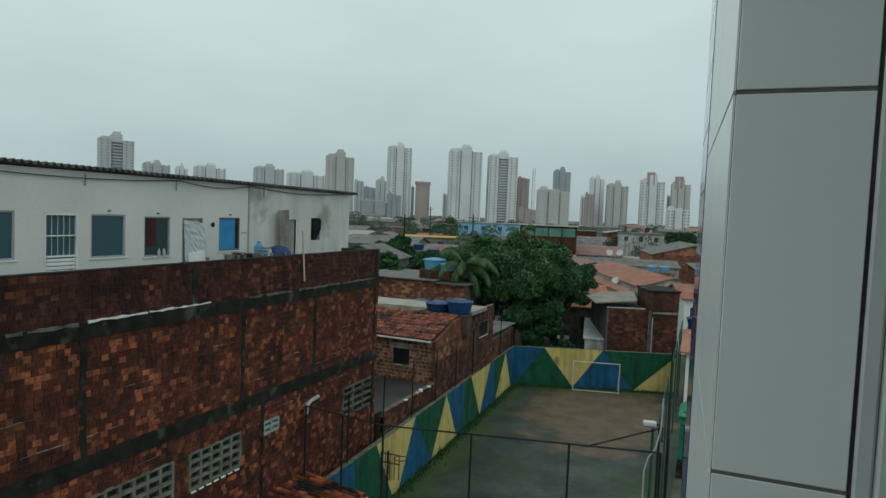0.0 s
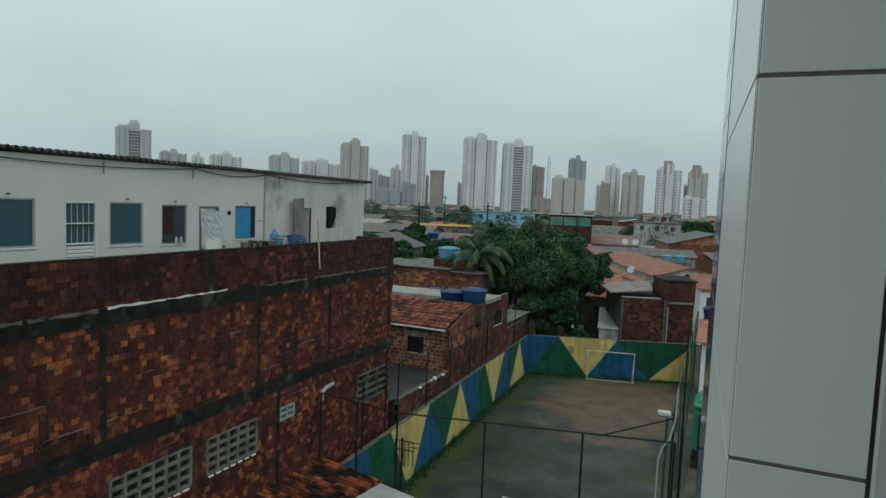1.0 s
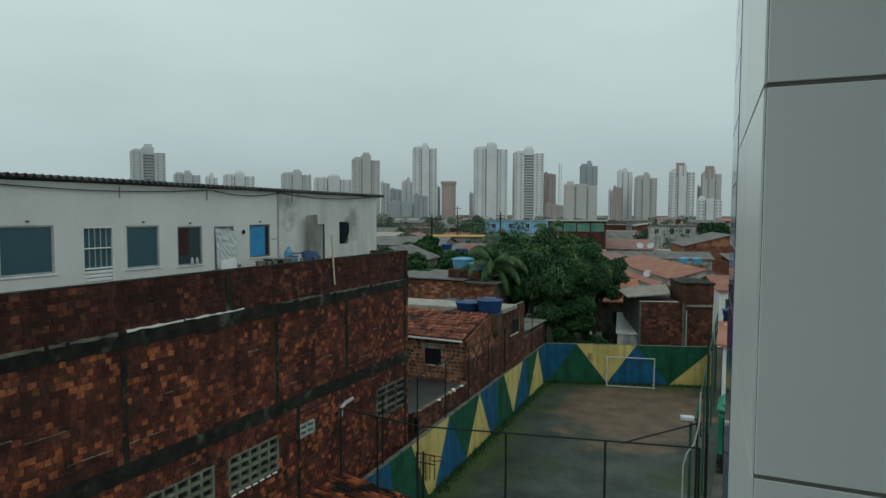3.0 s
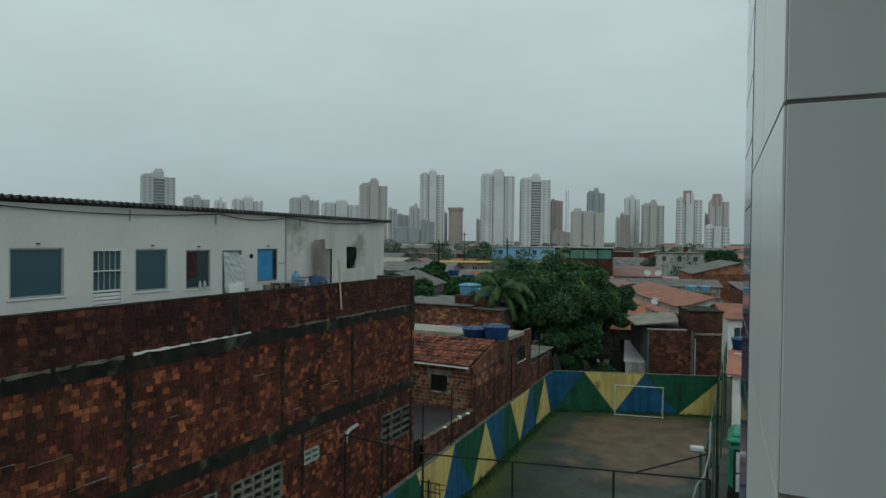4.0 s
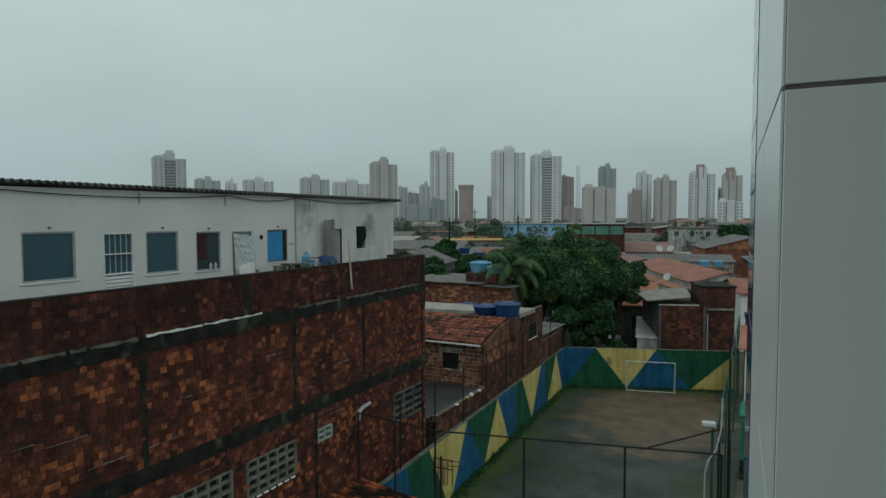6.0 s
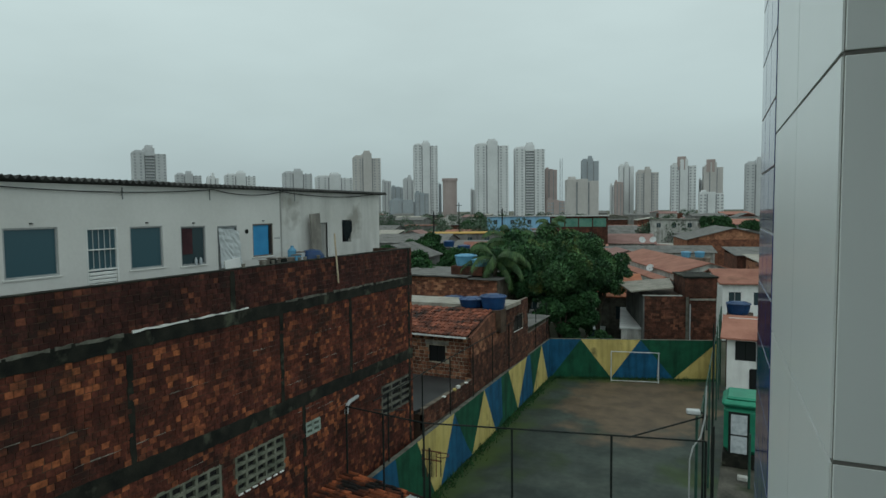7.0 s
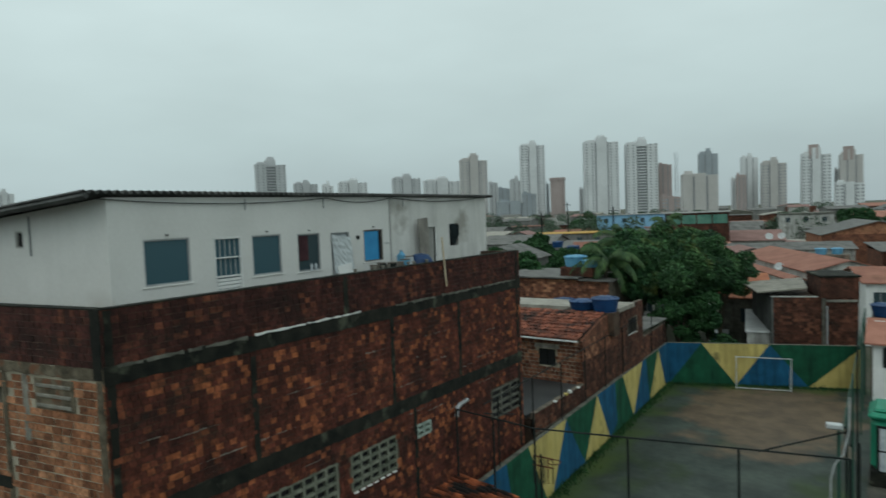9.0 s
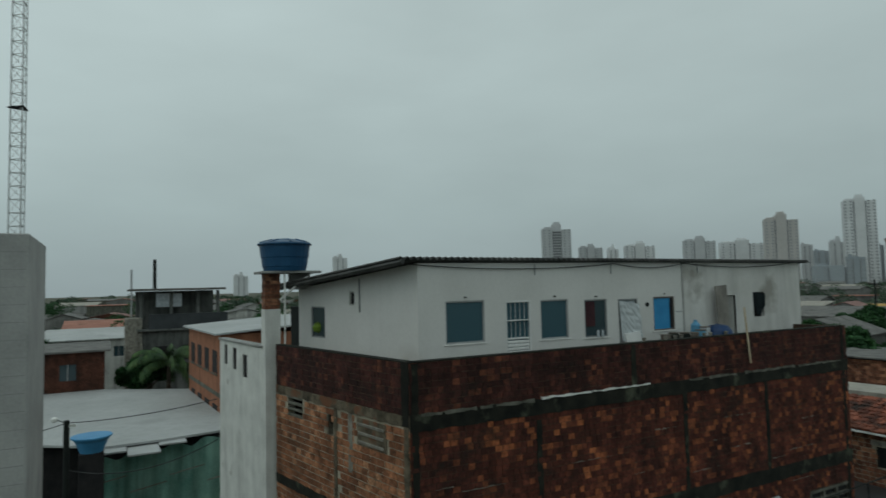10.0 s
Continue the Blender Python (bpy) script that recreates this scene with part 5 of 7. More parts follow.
part("fascia", box(-18.2, 26.55, 5.36, -12.0, 26.6, 5.44, 0.006), M_WHITE, hut, "white painted fascia board")

plat = thing("flat_roof_annex", "low annex with a dark wet flat roof and brick edge", "annex")
part("wall", box(-18, 21.9, 0, -11.8, 26.88, 3.15), M_MORTAR_DARK, plat)
part("slab", box(-18, 21.8, 3.15, -12.15, 26.88, 3.3, 0.01), M_SLABDARK, plat)
pe = thing("edge_wall")
pe.parent = plat
pe.matrix_local = pose(-11.78, 21.9, 0, 0, 0, 90)
part("edge_core", box(0, 0.0, 2.5, 4.9, 0.2, 3.42, 0.01), M_MORTAR, pe)
brick_face("bricks", 4.9, 2.6, 3.4, 0.26, 0.19, pe, M_BRICK3, rng)
for k, (y, c) in enumerate(((23.6, M_PVC), (24.7, M_YELLOW), (25.1, M_PVC), (26.0, M_PVC))):
    sc = tagged(obj("plastic_scrap", box(-0.08, -0.07, 0, 0.08, 0.1, 0.06 + 0.04 * (k % 3), 0.025), c), "pale plastic scrap lying on the annex wall", "scrap", "scraps on the annex")
    sc.matrix_world = pose(-11.72, y, 3.42, 0, 0, 30 * k)

h2 = thing("rendered_house", "brick house with a pale sheet roof behind the hut", "house")
h2s = thing("side_wall")
h2s.parent = h2
h2s.matrix_local = pose(-11.9, 31.45, 0, 0, 0, 90)
part("wall_core", wall_with_holes(4.0, 0, 6.2, 0.15, [(1.6, 4.55, 3.0, 5.4)]), M_MORTAR, h2s)
brick_face("bricks", 4.0, 2.6, 6.2, 0.26, 0.19, h2s, M_BRICK3, rng, holes=[(1.5, 4.5, 3.1, 5.5)])
window_unit(h2s, 1.6, 4.55, 3.0, 5.4, M_BLACKPANE, M_STEEL, 2)
part("front_wall", box(-20, 31.45, 0, -11.92, 31.6, 6.1), M_MORTAR_DARK, h2)
part("roof", box(-19.2, 31.0, 6.22, -11.55, 33.4, 6.44, 0.01), M_PALESHEET, h2).matrix_local = pose(0, 0, 0, 0, -0.6, 0)
part("lower_roof", box(-20.0, 33.0, 5.0, -12.0, 35.6, 5.1, 0.01), M_SLABDARK, h2)
water_tank("water_tank", "dark blue plastic water tank on the hut roof", pose(-12.25, 30.75, 6.2), 0.7, 0.8, M_BLUE, "neighbourhood tanks")
water_tank("water_tank", "low blue plastic water tank beside another", pose(-13.55, 30.9, 6.2), 0.72, 0.55, M_BLUE, "neighbourhood tanks")
water_tank("water_tank", "pale blue plastic water tank lid showing over a roof", pose(-17.3, 36.5, 5.15), 0.7, 0.75, M_BLUE, "neighbourhood tanks")
tagged(obj("tank_stand", box(-14.4, 30.2, 5.0, -11.6, 30.98, 6.2, 0.02), M_MORTAR_DARK), "dark brick stand under the blue tanks", "stand")
tagged(obj("tank_stand", box(-18.2, 35.9, 0, -16.4, 37.2, 5.15, 0.02), M_MORTAR), "brick tank stand behind the hut", "stand")
w3_ = thing("yard_wall", "grey and brick yard wall beside the court", "wall", pose(-12.02, 35.5, 0, 0, 0, 92.32))
part("wall_core", box(0, 0.0, 0, 5.3, 0.2, 3.95, 0.01), M_MORTAR, w3_)
brick_face("bricks", 5.3, 2.6, 3.9, 0.26, 0.19, w3_, M_BRICK3, rng)
tagged(obj("canopy_sheet", box(-15.5, 35.6, 4.25, -12.0, 40.5, 4.31), M_SHEET_GREY), "grey sheet roof over the yard", "roof")

h3 = thing("brick_house", "long bare brick house with a grey sheet roof and blue tanks", "house", pose(-25.5, 42.2, 0))
part("wall_core", box(0, 0.1, 0, 9.0, 6, 6.3), M_MORTAR, h3)
brick_face("bricks", 9.0, 3.0, 6.35, 0.3, 0.2, h3, M_BRICK2, rng)
part("roof", box(-0.3, -0.4, 6.45, 6.8, 6.2, 6.55, 0.01), M_SHEET_GREY, h3)
part("roof", box(6.8, -0.3, 6.3, 9.3, 6.2, 6.4, 0.01), M_SHEET_GREY, h3)
part("pipe", tube([(1.2, -0.06, 3), (1.6, -0.06, 5.6)], 0.04), M_PVC, h3)
part("tank_base", box(5.0, 0.6, 6.5, 7.6, 2.4, 7.2, 0.02), M_BRICK3, h3)
water_tank("water_tank", "faded pale blue water tank on a brick house", pose(-19.6, 43.6, 7.2), 0.85, 0.9, M_BLUE_PALE, "neighbourhood tanks")
water_tank("water_tank", "faded pale blue water tank on a brick house", pose(-18.3, 43.4, 7.2), 0.7, 0.6, M_BLUE_PALE, "neighbourhood tanks")


# ---- generic house ----
def house(label, m, w, d, h, wall_m, roof_m, roof="gable", rise=0.9, wins=2, front_win=True, over=0.35, storeys=1):
    """Local x: across the front (0 to w), front at y = 0, ridge along x or y."""
    t = thing("house", label, "house", m, "neighbourhood houses")
    holes = []
    for k in range(wins):
        cx = w * (k + 0.5) / wins
        for fl_ in range(storeys):
            ww = 0.5 if storeys == 1 else 0.33
            holes.append((cx - ww, h - 1.9 - 2.9 * fl_, cx + ww, h - 0.8 - 2.9 * fl_))
    part("wall", wall_with_holes(w, 0, h, 0.15, holes), wall_m, t)
    for a, b, c, dd in holes:
        wn = part("window", box(a, 0.08, b, c, 0.1, dd), M_GLASS, t)
        part("window_frame", box((a + c) / 2 - 0.03, 0.03, b, (a + c) / 2 + 0.03, 0.07, dd), M_ALUGREY, wn)
    part("wall", box(0, 0.15, 0, 0.15, d, h), wall_m, t)
    part("wall", box(w - 0.15, 0.15, 0, w, d, h), wall_m, t)
    part("wall", box(0.15, d - 0.15, 0, w - 0.15, d, h), wall_m, t)
    o = over
    if roof == "flat":
        part("roof", box(-o, -o, h, w + o, d + o, h + 0.14, 0.02), roof_m, t)
    elif roof == "shed":
        bm = box(-o, -o, h, w + o, d + o, h + 0.1)
        for v in bm.verts:
            if v.co.y > d / 2:
                v.co.z += rise
        part("roof", bm, roof_m, t)
        bm = box(0, d - 0.14, h, w, d - 0.02, h + rise)
        part("gable", bm, wall_m, t)
    else:
        bm = bmesh.new()
        th = 0.1
        if roof == "gable":      # ridge along x
            sec = [(-o, h - 0.12), (d / 2, h + rise), (d + o, h - 0.12)]
            for s in (0, 1):
                (ya, za), (yb, zb) = sec[s], sec[s + 1]
                v = [bm.verts.new(q) for q in ((-o, ya, za), (w + o, ya, za), (w + o, yb, zb), (-o, yb, zb))]
                u = [bm.verts.new((q.co.x, q.co.y, q.co.z + th)) for q in v]
                bm.faces.new(v[::-1]); bm.faces.new(u)
                for i in range(4):
                    bm.faces.new((v[i], v[(i + 1) % 4], u[(i + 1) % 4], u[i]))
            part("roof", bm, roof_m, t)
            for x in (0.02, w - 0.14):
                bm = bmesh.new()
                f0 = [bm.verts.new(q) for q in ((x, 0, h), (x, d, h), (x, d / 2, h + rise))]
                f1 = [bm.verts.new((x + 0.12, q.co.y, q.co.z)) for q in f0]
                bm.faces.new(f0[::-1]); bm.faces.new(f1)
                part("gable", bm, wall_m, t)
        else:                    # ridge along y
            sec = [(-o, h - 0.12), (w / 2, h + rise), (w + o, h - 0.12)]
            for s in (0, 1):
                (xa, za), (xb, zb) = sec[s], sec[s + 1]
                v = [bm.verts.new(q) for q in ((xa, -o, za), (xb, -o, zb), (xb, d + o, zb), (xa, d + o, za))]
                u = [bm.verts.new((q.co.x, q.co.y, q.co.z + th)) for q in v]
                bm.faces.new(v[::-1]); bm.faces.new(u)
                for i in range(4):
                    bm.faces.new((v[i], v[(i + 1) % 4], u[(i + 1) % 4], u[i]))
            part("roof", bm, roof_m, t)
            for y in (0.02, d - 0.14):
                bm = bmesh.new()
                f0 = [bm.verts.new(q) for q in ((0, y, h), (w, y, h), (w / 2, y, h + rise))]
                f1 = [bm.verts.new((q.co.x, y + 0.12, q.co.z)) for q in f0]
                bm.faces.new(f0); bm.faces.new(f1[::-1])
                part("gable", bm, wall_m, t)
    return t


# ---- right of the court ----
wh = house("white rendered house with a clay roof and dark windows", pose(-1.1, 40.15, 0), 5.0, 2.6, 3.7, M_WHITE, M_CLAY_FAR, "shed", 0.85, 0)
for a, b, c, d in ((0.5, 2.45, 1.5, 3.55), (1.27, 0.5, 2.2, 1.95)):
    wn = part("window", box(a, -0.02, b, c, 0.04, d, 0.005), M_BLACKPANE, wh)
    for x0, x1, z0, z1 in ((a - 0.05, a, b, d), (c, c + 0.05, b, d), ((a + c) / 2 - 0.02, (a + c) / 2 + 0.02, b, d), (a, c, d, d + 0.05)):
        part("window_frame", box(x0, -0.05, z0, x1, 0.0, z1, 0.004), M_STEEL, wn)
water_tank("water_tank", "blue plastic water tank on a clay roof", pose(-0.58, 44.0, 4.62), 0.74, 0.8, M_BLUE, "neighbourhood tanks")
tagged(obj("tank_stand", box(-1.25, 43.3, 0, 0.3, 44.8, 4.62, 0.02), M_MORTAR_DARK), "dark stand under the blue tank", "stand")
tagged(obj("mustard_panel", box(0.5, 40.09, 2.1, 1.1, 40.15, 3.6, 0.01), M_MUSTARD), "mustard painted wall panel of the white house", "panel")
booth = thing("green_booth", "rounded green fibreglass booth with a pale door", "booth", pose(0.05, 30.6, 0))
part("shell", box(-0.95, -0.95, 0.6, 1.05, 0.9, 2.72, 0.22), M_GREEN, booth)
part("lid", box(-1.03, -1.06, 2.68, 1.15, 1.0, 3.0, 0.13), M_GREEN, booth)
part("lid", box(-0.85, -0.88, 2.97, 0.95, 0.8, 3.14, 0.08), M_GREEN, booth)
# near-black foot stands in for the shadow on the booth's lower part
part("base", box(-0.98, -0.98, 0.0, 1.05, 0.95, 0.62, 0.03), M_CONCRETE_DARK, booth)
dr = part("door", box(-0.75, -1.0, 0.62, 0.1, -0.93, 2.5, 0.01), M_STEEL, booth)
part("door_pane", box(-0.65, -1.03, 1.52, 0.0, -1.0, 2.4, 0.006), M_PALEDOOR, dr)
part("door_pane", box(-0.65, -1.03, 0.68, 0.0, -1.0, 1.44, 0.006), M_PALEDOOR, dr)
tagged(obj("garden_pipe", tube([(0.15, 27.6, 0), (0.15, 27.6, 2.3)], 0.05, 8), M_GREENSTEEL), "pale green upright pipe in the alley", "pipe")
for k, (x, y, s) in enumerate(((-0.5, 24.5, 0.5), (0.7, 26.6, 0.8), (-0.3, 28.2, 0.4), (0.4, 22.8, 0.45), (1.0, 24.0, 0.6))):
    tagged(obj("rubble_block", box(x, y, 0, x + s, y + s * 0.7, s * 0.5, 0.04), (M_CEMENT, M_PALEWOOD, M_WHITE_OLD)[k % 3]), "block of rubble and boards in the alley", "rubble", "alley rubble")

bb = thing("brick_block_house", "flat bare brick house with parapet behind the court", "house", pose(-6.7, 46.2, 0, 0, 0, 19.4))
part("wall_core", box(0, 0.1, 0, 4.95, 7, 5.1), M_MORTAR_DARK, bb)
brick_face("bricks", 4.95, 1.5, 5.15, 0.3, 0.2, bb, M_BRICK3, rng)
part("side_render", box(-0.1, 0, 0, 0.0, 7, 5.1), M_CONCRETE_GRIME, bb)
part("coping", box(-0.15, -0.05, 5.15, 2.6, 0.15, 5.22, 0.01), M_WHITE_OLD, bb)
part("upper_room", box(2.75, -0.08, 5.1, 4.97, 3.2, 6.45, 0.02), M_BRICK3, bb)
part("upper_slab", box(2.68, -0.15, 6.45, 5.05, 3.3, 6.58, 0.02), M_CONCRETE_DARK, bb)
part("pilaster", box(2.85, -0.1, 0, 3.05, -0.02, 5.1, 0.01), M_CEMENT, bb)
part("drain_pipe", tube([(3.12, -0.14, 0.5), (3.12, -0.14, 4.6)], 0.04), M_PIPEGREY, bb)
part("cement_band", box(3.1, -0.12, 4.85, 4.95, -0.03, 5.0, 0.01), M_CEMENT_PALE, bb)
bm = bmesh.new()
lo = [bm.verts.new(v) for v in ((-7.63, 45.87, 5.41), (-4.81, 46.86, 5.72), (-5.57, 51.1, 5.9), (-9.31, 49.7, 5.6))]
hi = [bm.verts.new((v.co.x, v.co.y, v.co.z + 0.09)) for v in lo]
bm.faces.new(lo[::-1])
bm.faces.new(hi)
for i in range(4):
    bm.faces.new((lo[i], lo[(i + 1) % 4], hi[(i + 1) % 4], hi[i]))
tagged(obj("canopy_roof", bm, M_TANSHEET), "pale sheet roof over a yard", "roof")
lowh = house("low grey rendered outbuilding with a grey sheet roof", pose(-8.4, 46.6, 0, 0, 0, 10), 1.5, 7.0, 2.6, M_WHITE_OLD, M_ZINC, "shed", 0.4, 1, over=0.12)
house("small house with a bright orange clay roof by the tree", pose(-11.3, 53.4, 0, 0, 0, 14), 3.4, 6.0, 3.9, M_CEMENT, M_ORANGE, "shed", 1.3, 1)
house("long low row house with a wide clay tile roof", pose(-6.99, 69.78, 0, 0, 0, 24.9), 7.2, 23.6, 4.55, M_WHITE_OLD, M_CLAY_FAR, "gable2", 0.95, 2, over=0.3)
house("lower clay-roofed veranda along the row house", pose(-8.5, 69.5, 0, 0, 0, 24.9), 1.1, 22.5, 3.75, M_WHITE_OLD, M_CLAY_FAR, "gable2", 0.25, 0, over=0.25)
house("white two-storey house with clay roof", pose(-2.0, 58.0, 0, 0, 0, 16), 8.0, 7.0, 5.0, M_WHITE, M_CLAY_FAR, "gable", 0.8, 4)
house("pale house with a clay roof among others", pose(3.5, 66.0, 0, 0, 0, 16), 8.0, 9.0, 5.2, M_WHITE, M_CLAY_PINK, "gable", 0.9, 3)
water_tank("water_tank", "pair of pale blue water tanks on the row house", pose(-6.9, 80.6, 5.4), 0.6, 0.75, M_BLUE_PALE, "neighbourhood tanks")
water_tank("water_tank", "pair of pale blue water tanks on the row house", pose(-5.4, 81.2, 5.4), 0.6, 0.75, M_BLUE_PALE, "neighbourhood tanks")
tagged(obj("tank_stand", box(-8.0, 79.9, 0, -4.2, 82.0, 5.4, 0.02), M_MORTAR), "low brick tank stand on the row house", "stand")
house("warehouse with a grey gabled sheet roof", pose(-9.6, 114.5, 0, 0, 0, 14), 15.0, 16.0, 5.9, M_BRICK2, M_SHEET_GREY, "gable2", 1.9, 0)
house("house with a pinkish clay roof", pose(-26.0, 115, 0, 0, 0, 14), 11.0, 13.0, 5.0, M_WHITE_OLD, M_CLAY_PINK, "gable", 1.4, 3)
house("low shed with a pale sheet roof", pose(-20.5, 100, 0, 0, 0, 14), 8.0, 6.0, 4.4, M_WHITE_OLD, M_SHEET_GREY, "gable", 0.8, 2)

# low roofs before the warehouse
house("small brick house with a grey sheet roof", pose(-1.5, 96.0, 0, 0, 0, 14), 9.0, 8.0, 4.6, M_BRICK3, M_SHEET_GREY, "shed", 0.7, 2)
house("pale house with a low grey sheet roof", pose(-12.5, 103.0, 0, 0, 0, 16), 8.0, 7.0, 4.4, M_WHITE_OLD, M_SHEET_GREY, "gable", 0.8, 2)
house("small bare brick house with a pale sheet roof", pose(1.5, 78.0, 0, 0, 0, 18), 7.0, 6.0, 5.0, M_BRICK2, M_PALESHEET, "shed", 0.6, 2)
house("brick outbuilding with a pale sheet roof", pose(4.0, 88.0, 0, 0, 0, 14), 8.0, 7.0, 5.6, M_BRICK2, M_TANSHEET, "flat", 0.3, 2)
house("grimy house with a clay roof behind the row house", pose(-19.0, 92.0, 0, 0, 0, 22), 6.5, 8.0, 4.3, M_FARWALL, M_CLAY_PINK, "gable2", 0.9, 2)



def satellite_dish(x, y, z, turn, r, base):
    d = thing("satellite_dish", "small pale grey satellite dish on a thin roof mast", "satellite dish", pose(x, y, z, 0, 0, turn), "satellite dishes")
    part("mast", tube([(0, 0.06, base - z), (0, 0.06, 0.02)], 0.025, 6), M_ALUGREY, d)
    part("reflector", lathe([(r * 0.05, 0), (r * 0.5, r * 0.06), (r, r * 0.22), (r, r * 0.25), (r * 0.5, r * 0.1), (r * 0.05, r * 0.03)], 16), M_PIPEPALE, d).matrix_local = pose(0, 0, 0, 60, 0, 0)
    part("feed_arm", tube([(0, -0.05, -r * 0.6), (0, -r * 1.0, r * 0.2)], 0.015, 5), M_ALUGREY, d)


for x, y, z, turn, r, base in ((-14.5, 97.0, 6.6, 20, 0.5, 4.6), (-12.9, 97.0, 6.65, -15, 0.5, 0.0), (-16.2, 88.0, 4.75, 10, 0.5, 3.6), (-10.4, 76.0, 4.4, -10, 0.45, 3.5)):
    satellite_dish(x, y, z, turn, r, base)

# parked car under the tree
car = thing("parked_car", "pale silver hatchback parked under the mango tree", "car", pose(-11.4, 52.5, -0.1, 0, 0, 100))
bm = box(-2.0, -0.8, 0.3, 2.0, 0.8, 0.95, 0.12)
part("body", bm, M_CARPAINT, car)
bm = box(-1.5, -0.72, 0.93, 0.9, 0.72, 1.5, 0.1)
for v in bm.verts:
    if v.co.z > 1.3:
        v.co.x *= 0.78
part("cabin", bm, M_GLASS, car)
part("car_roof", box(-1.05, -0.62, 1.46, 0.62, 0.62, 1.54, 0.03), M_CARPAINT, car)
for x in (-1.25, 1.25):
    for y in (-0.78, 0.78):
        w_ = part("wheel", lathe([(0.31, -0.1), (0.33, -0.06), (0.33, 0.06), (0.31, 0.1)], 18), M_RUBBER, car)
        w_.matrix_local = pose(x, y, 0.33, 90, 0, 0)
        part("rim", lathe([(0.19, -0.105), (0.19, 0.105)], 12), M_ALU, w_)


# ---- trees ----
def leaf_cloud(name, blobs, count, size, material, parent, seed, flat=0.5):
    """Many small leaf blades gathered in clumps: blobs are (x, y, z, radius)."""
    r = np.random.default_rng(seed)
    vol = np.array([b[3] ** 2 for b in blobs])
    pick = r.choice(len(blobs), count, p=vol / vol.sum())
    bl = np.array(blobs)[pick]
    d = r.normal(size=(count, 3))
    d /= np.linalg.norm(d, axis=1)[:, None]
    rad = bl[:, 3] * r.uniform(0.55, 1.08, count) ** 0.7
    c = bl[:, :3] + d * rad[:, None] * np.array([1, 1, 0.8])
    u = r.normal(size=(count, 3)) + d * 0.8
    u[:, 2] -= 0.5
    u /= np.linalg.norm(u, axis=1)[:, None]
    v = np.cross(u, r.normal(size=(count, 3)))
    v /= np.linalg.norm(v, axis=1)[:, None]
    s = size * r.uniform(0.6, 1.35, count)[:, None]
    a = c - v * s * 0.28 + u * s * 0.1
    b = c + u * s * 0.75
    e = c + v * s * 0.28 + u * s * 0.1
    o = c - u * s * 0.55
    verts = np.stack([o, e, b, a], 1).reshape(-1, 3)
    faces = np.arange(count * 4).reshape(-1, 4)
    return raw(name, verts.tolist(), faces.tolist(), material, parent)


def broad_tree(label, m, height, radius, seed, leaves, size, material, trunk_r=0.3, group="", lumps=26, name="tree"):
    r = random.Random(seed)
    t = thing(name, label, "tree", m, group)
    zc = height - radius * 0.75
    part("trunk", tube([(0, 0, 0), (r.uniform(-0.2, 0.2), r.uniform(-0.2, 0.2), zc * 0.35), (r.uniform(-0.3, 0.3), 0, zc * 0.8)], trunk_r, 8, taper=trunk_r * 0.6), M_BARK, t)
    blobs = []
    for k in range(lumps):
        a = r.uniform(0, 6.28)
        q = math.sqrt(r.random())
        up = r.uniform(-0.6, 0.75) * (1 - 0.45 * q)
        x, y, z = radius * q * 0.8 * math.cos(a), radius * q * 0.8 * math.sin(a), zc + radius * up * 0.9
        blobs.append((x, y, z, radius * r.choice((0.13, 0.18, 0.22, 0.3))))
        if k < 9:
            part("limb", tube([(0, 0, zc * 0.55), (x * 0.45, y * 0.45, zc * 0.7 + z * 0.15), (x * 0.9, y * 0.9, z)], trunk_r * 0.4, 6, taper=0.03), M_BARK, t)
    leaf_cloud("crown", blobs, leaves, size, material, t, seed)
    return t


broad_tree("large dense mango tree with dark green and yellowish leaves", pose(-13.3, 47.5, -0.1), 10.1, 4.3, 11, 70000, 0.19, M_LEAF, 0.4, lumps=64, name="mango_tree")
broad_tree("dense dark mango tree behind another", pose(-16.0, 53.0, -0.1), 10.6, 4.2, 12, 34000, 0.24, M_LEAF, 0.35, lumps=44, name="mango_tree")
broad_tree("dark rounded tree beside the mango", pose(-10.9, 50.5, -0.1), 8.4, 3.2, 13, 30000, 0.19, M_LEAF, 0.3, lumps=36, name="mango_tree")
broad_tree("low leafy tree under the mango by the wall", pose(-12.4, 45.2, -0.1), 5.8, 2.7, 14, 18000, 0.2, M_LEAF_DARK, 0.2, lumps=26, name="mango_tree")
broad_tree("low shrub behind the painted wall", pose(-11.0, 45.6, -0.1), 3.3, 1.5, 15, 6000, 0.16, M_LEAF_DARK, 0.1, lumps=16, name="shrub")
broad_tree("dense dark tree behind the coconut palm", pose(-19.8, 50.5, -0.1), 9.2, 2.8, 18, 22000, 0.22, M_LEAF, 0.28, lumps=36, name="mango_tree")
broad_tree("low green shrub beside the grey outbuilding", pose(-9.7, 45.6, -0.1), 2.6, 1.3, 17, 6000, 0.15, M_LEAF, 0.08, lumps=16, name="shrub")
broad_tree("dark tree closing the gap behind the car", pose(-14.6, 57.5, -0.1), 7.2, 3.4, 16, 12000, 0.28, M_LEAF_DARK, 0.25, lumps=24, name="mango_tree")


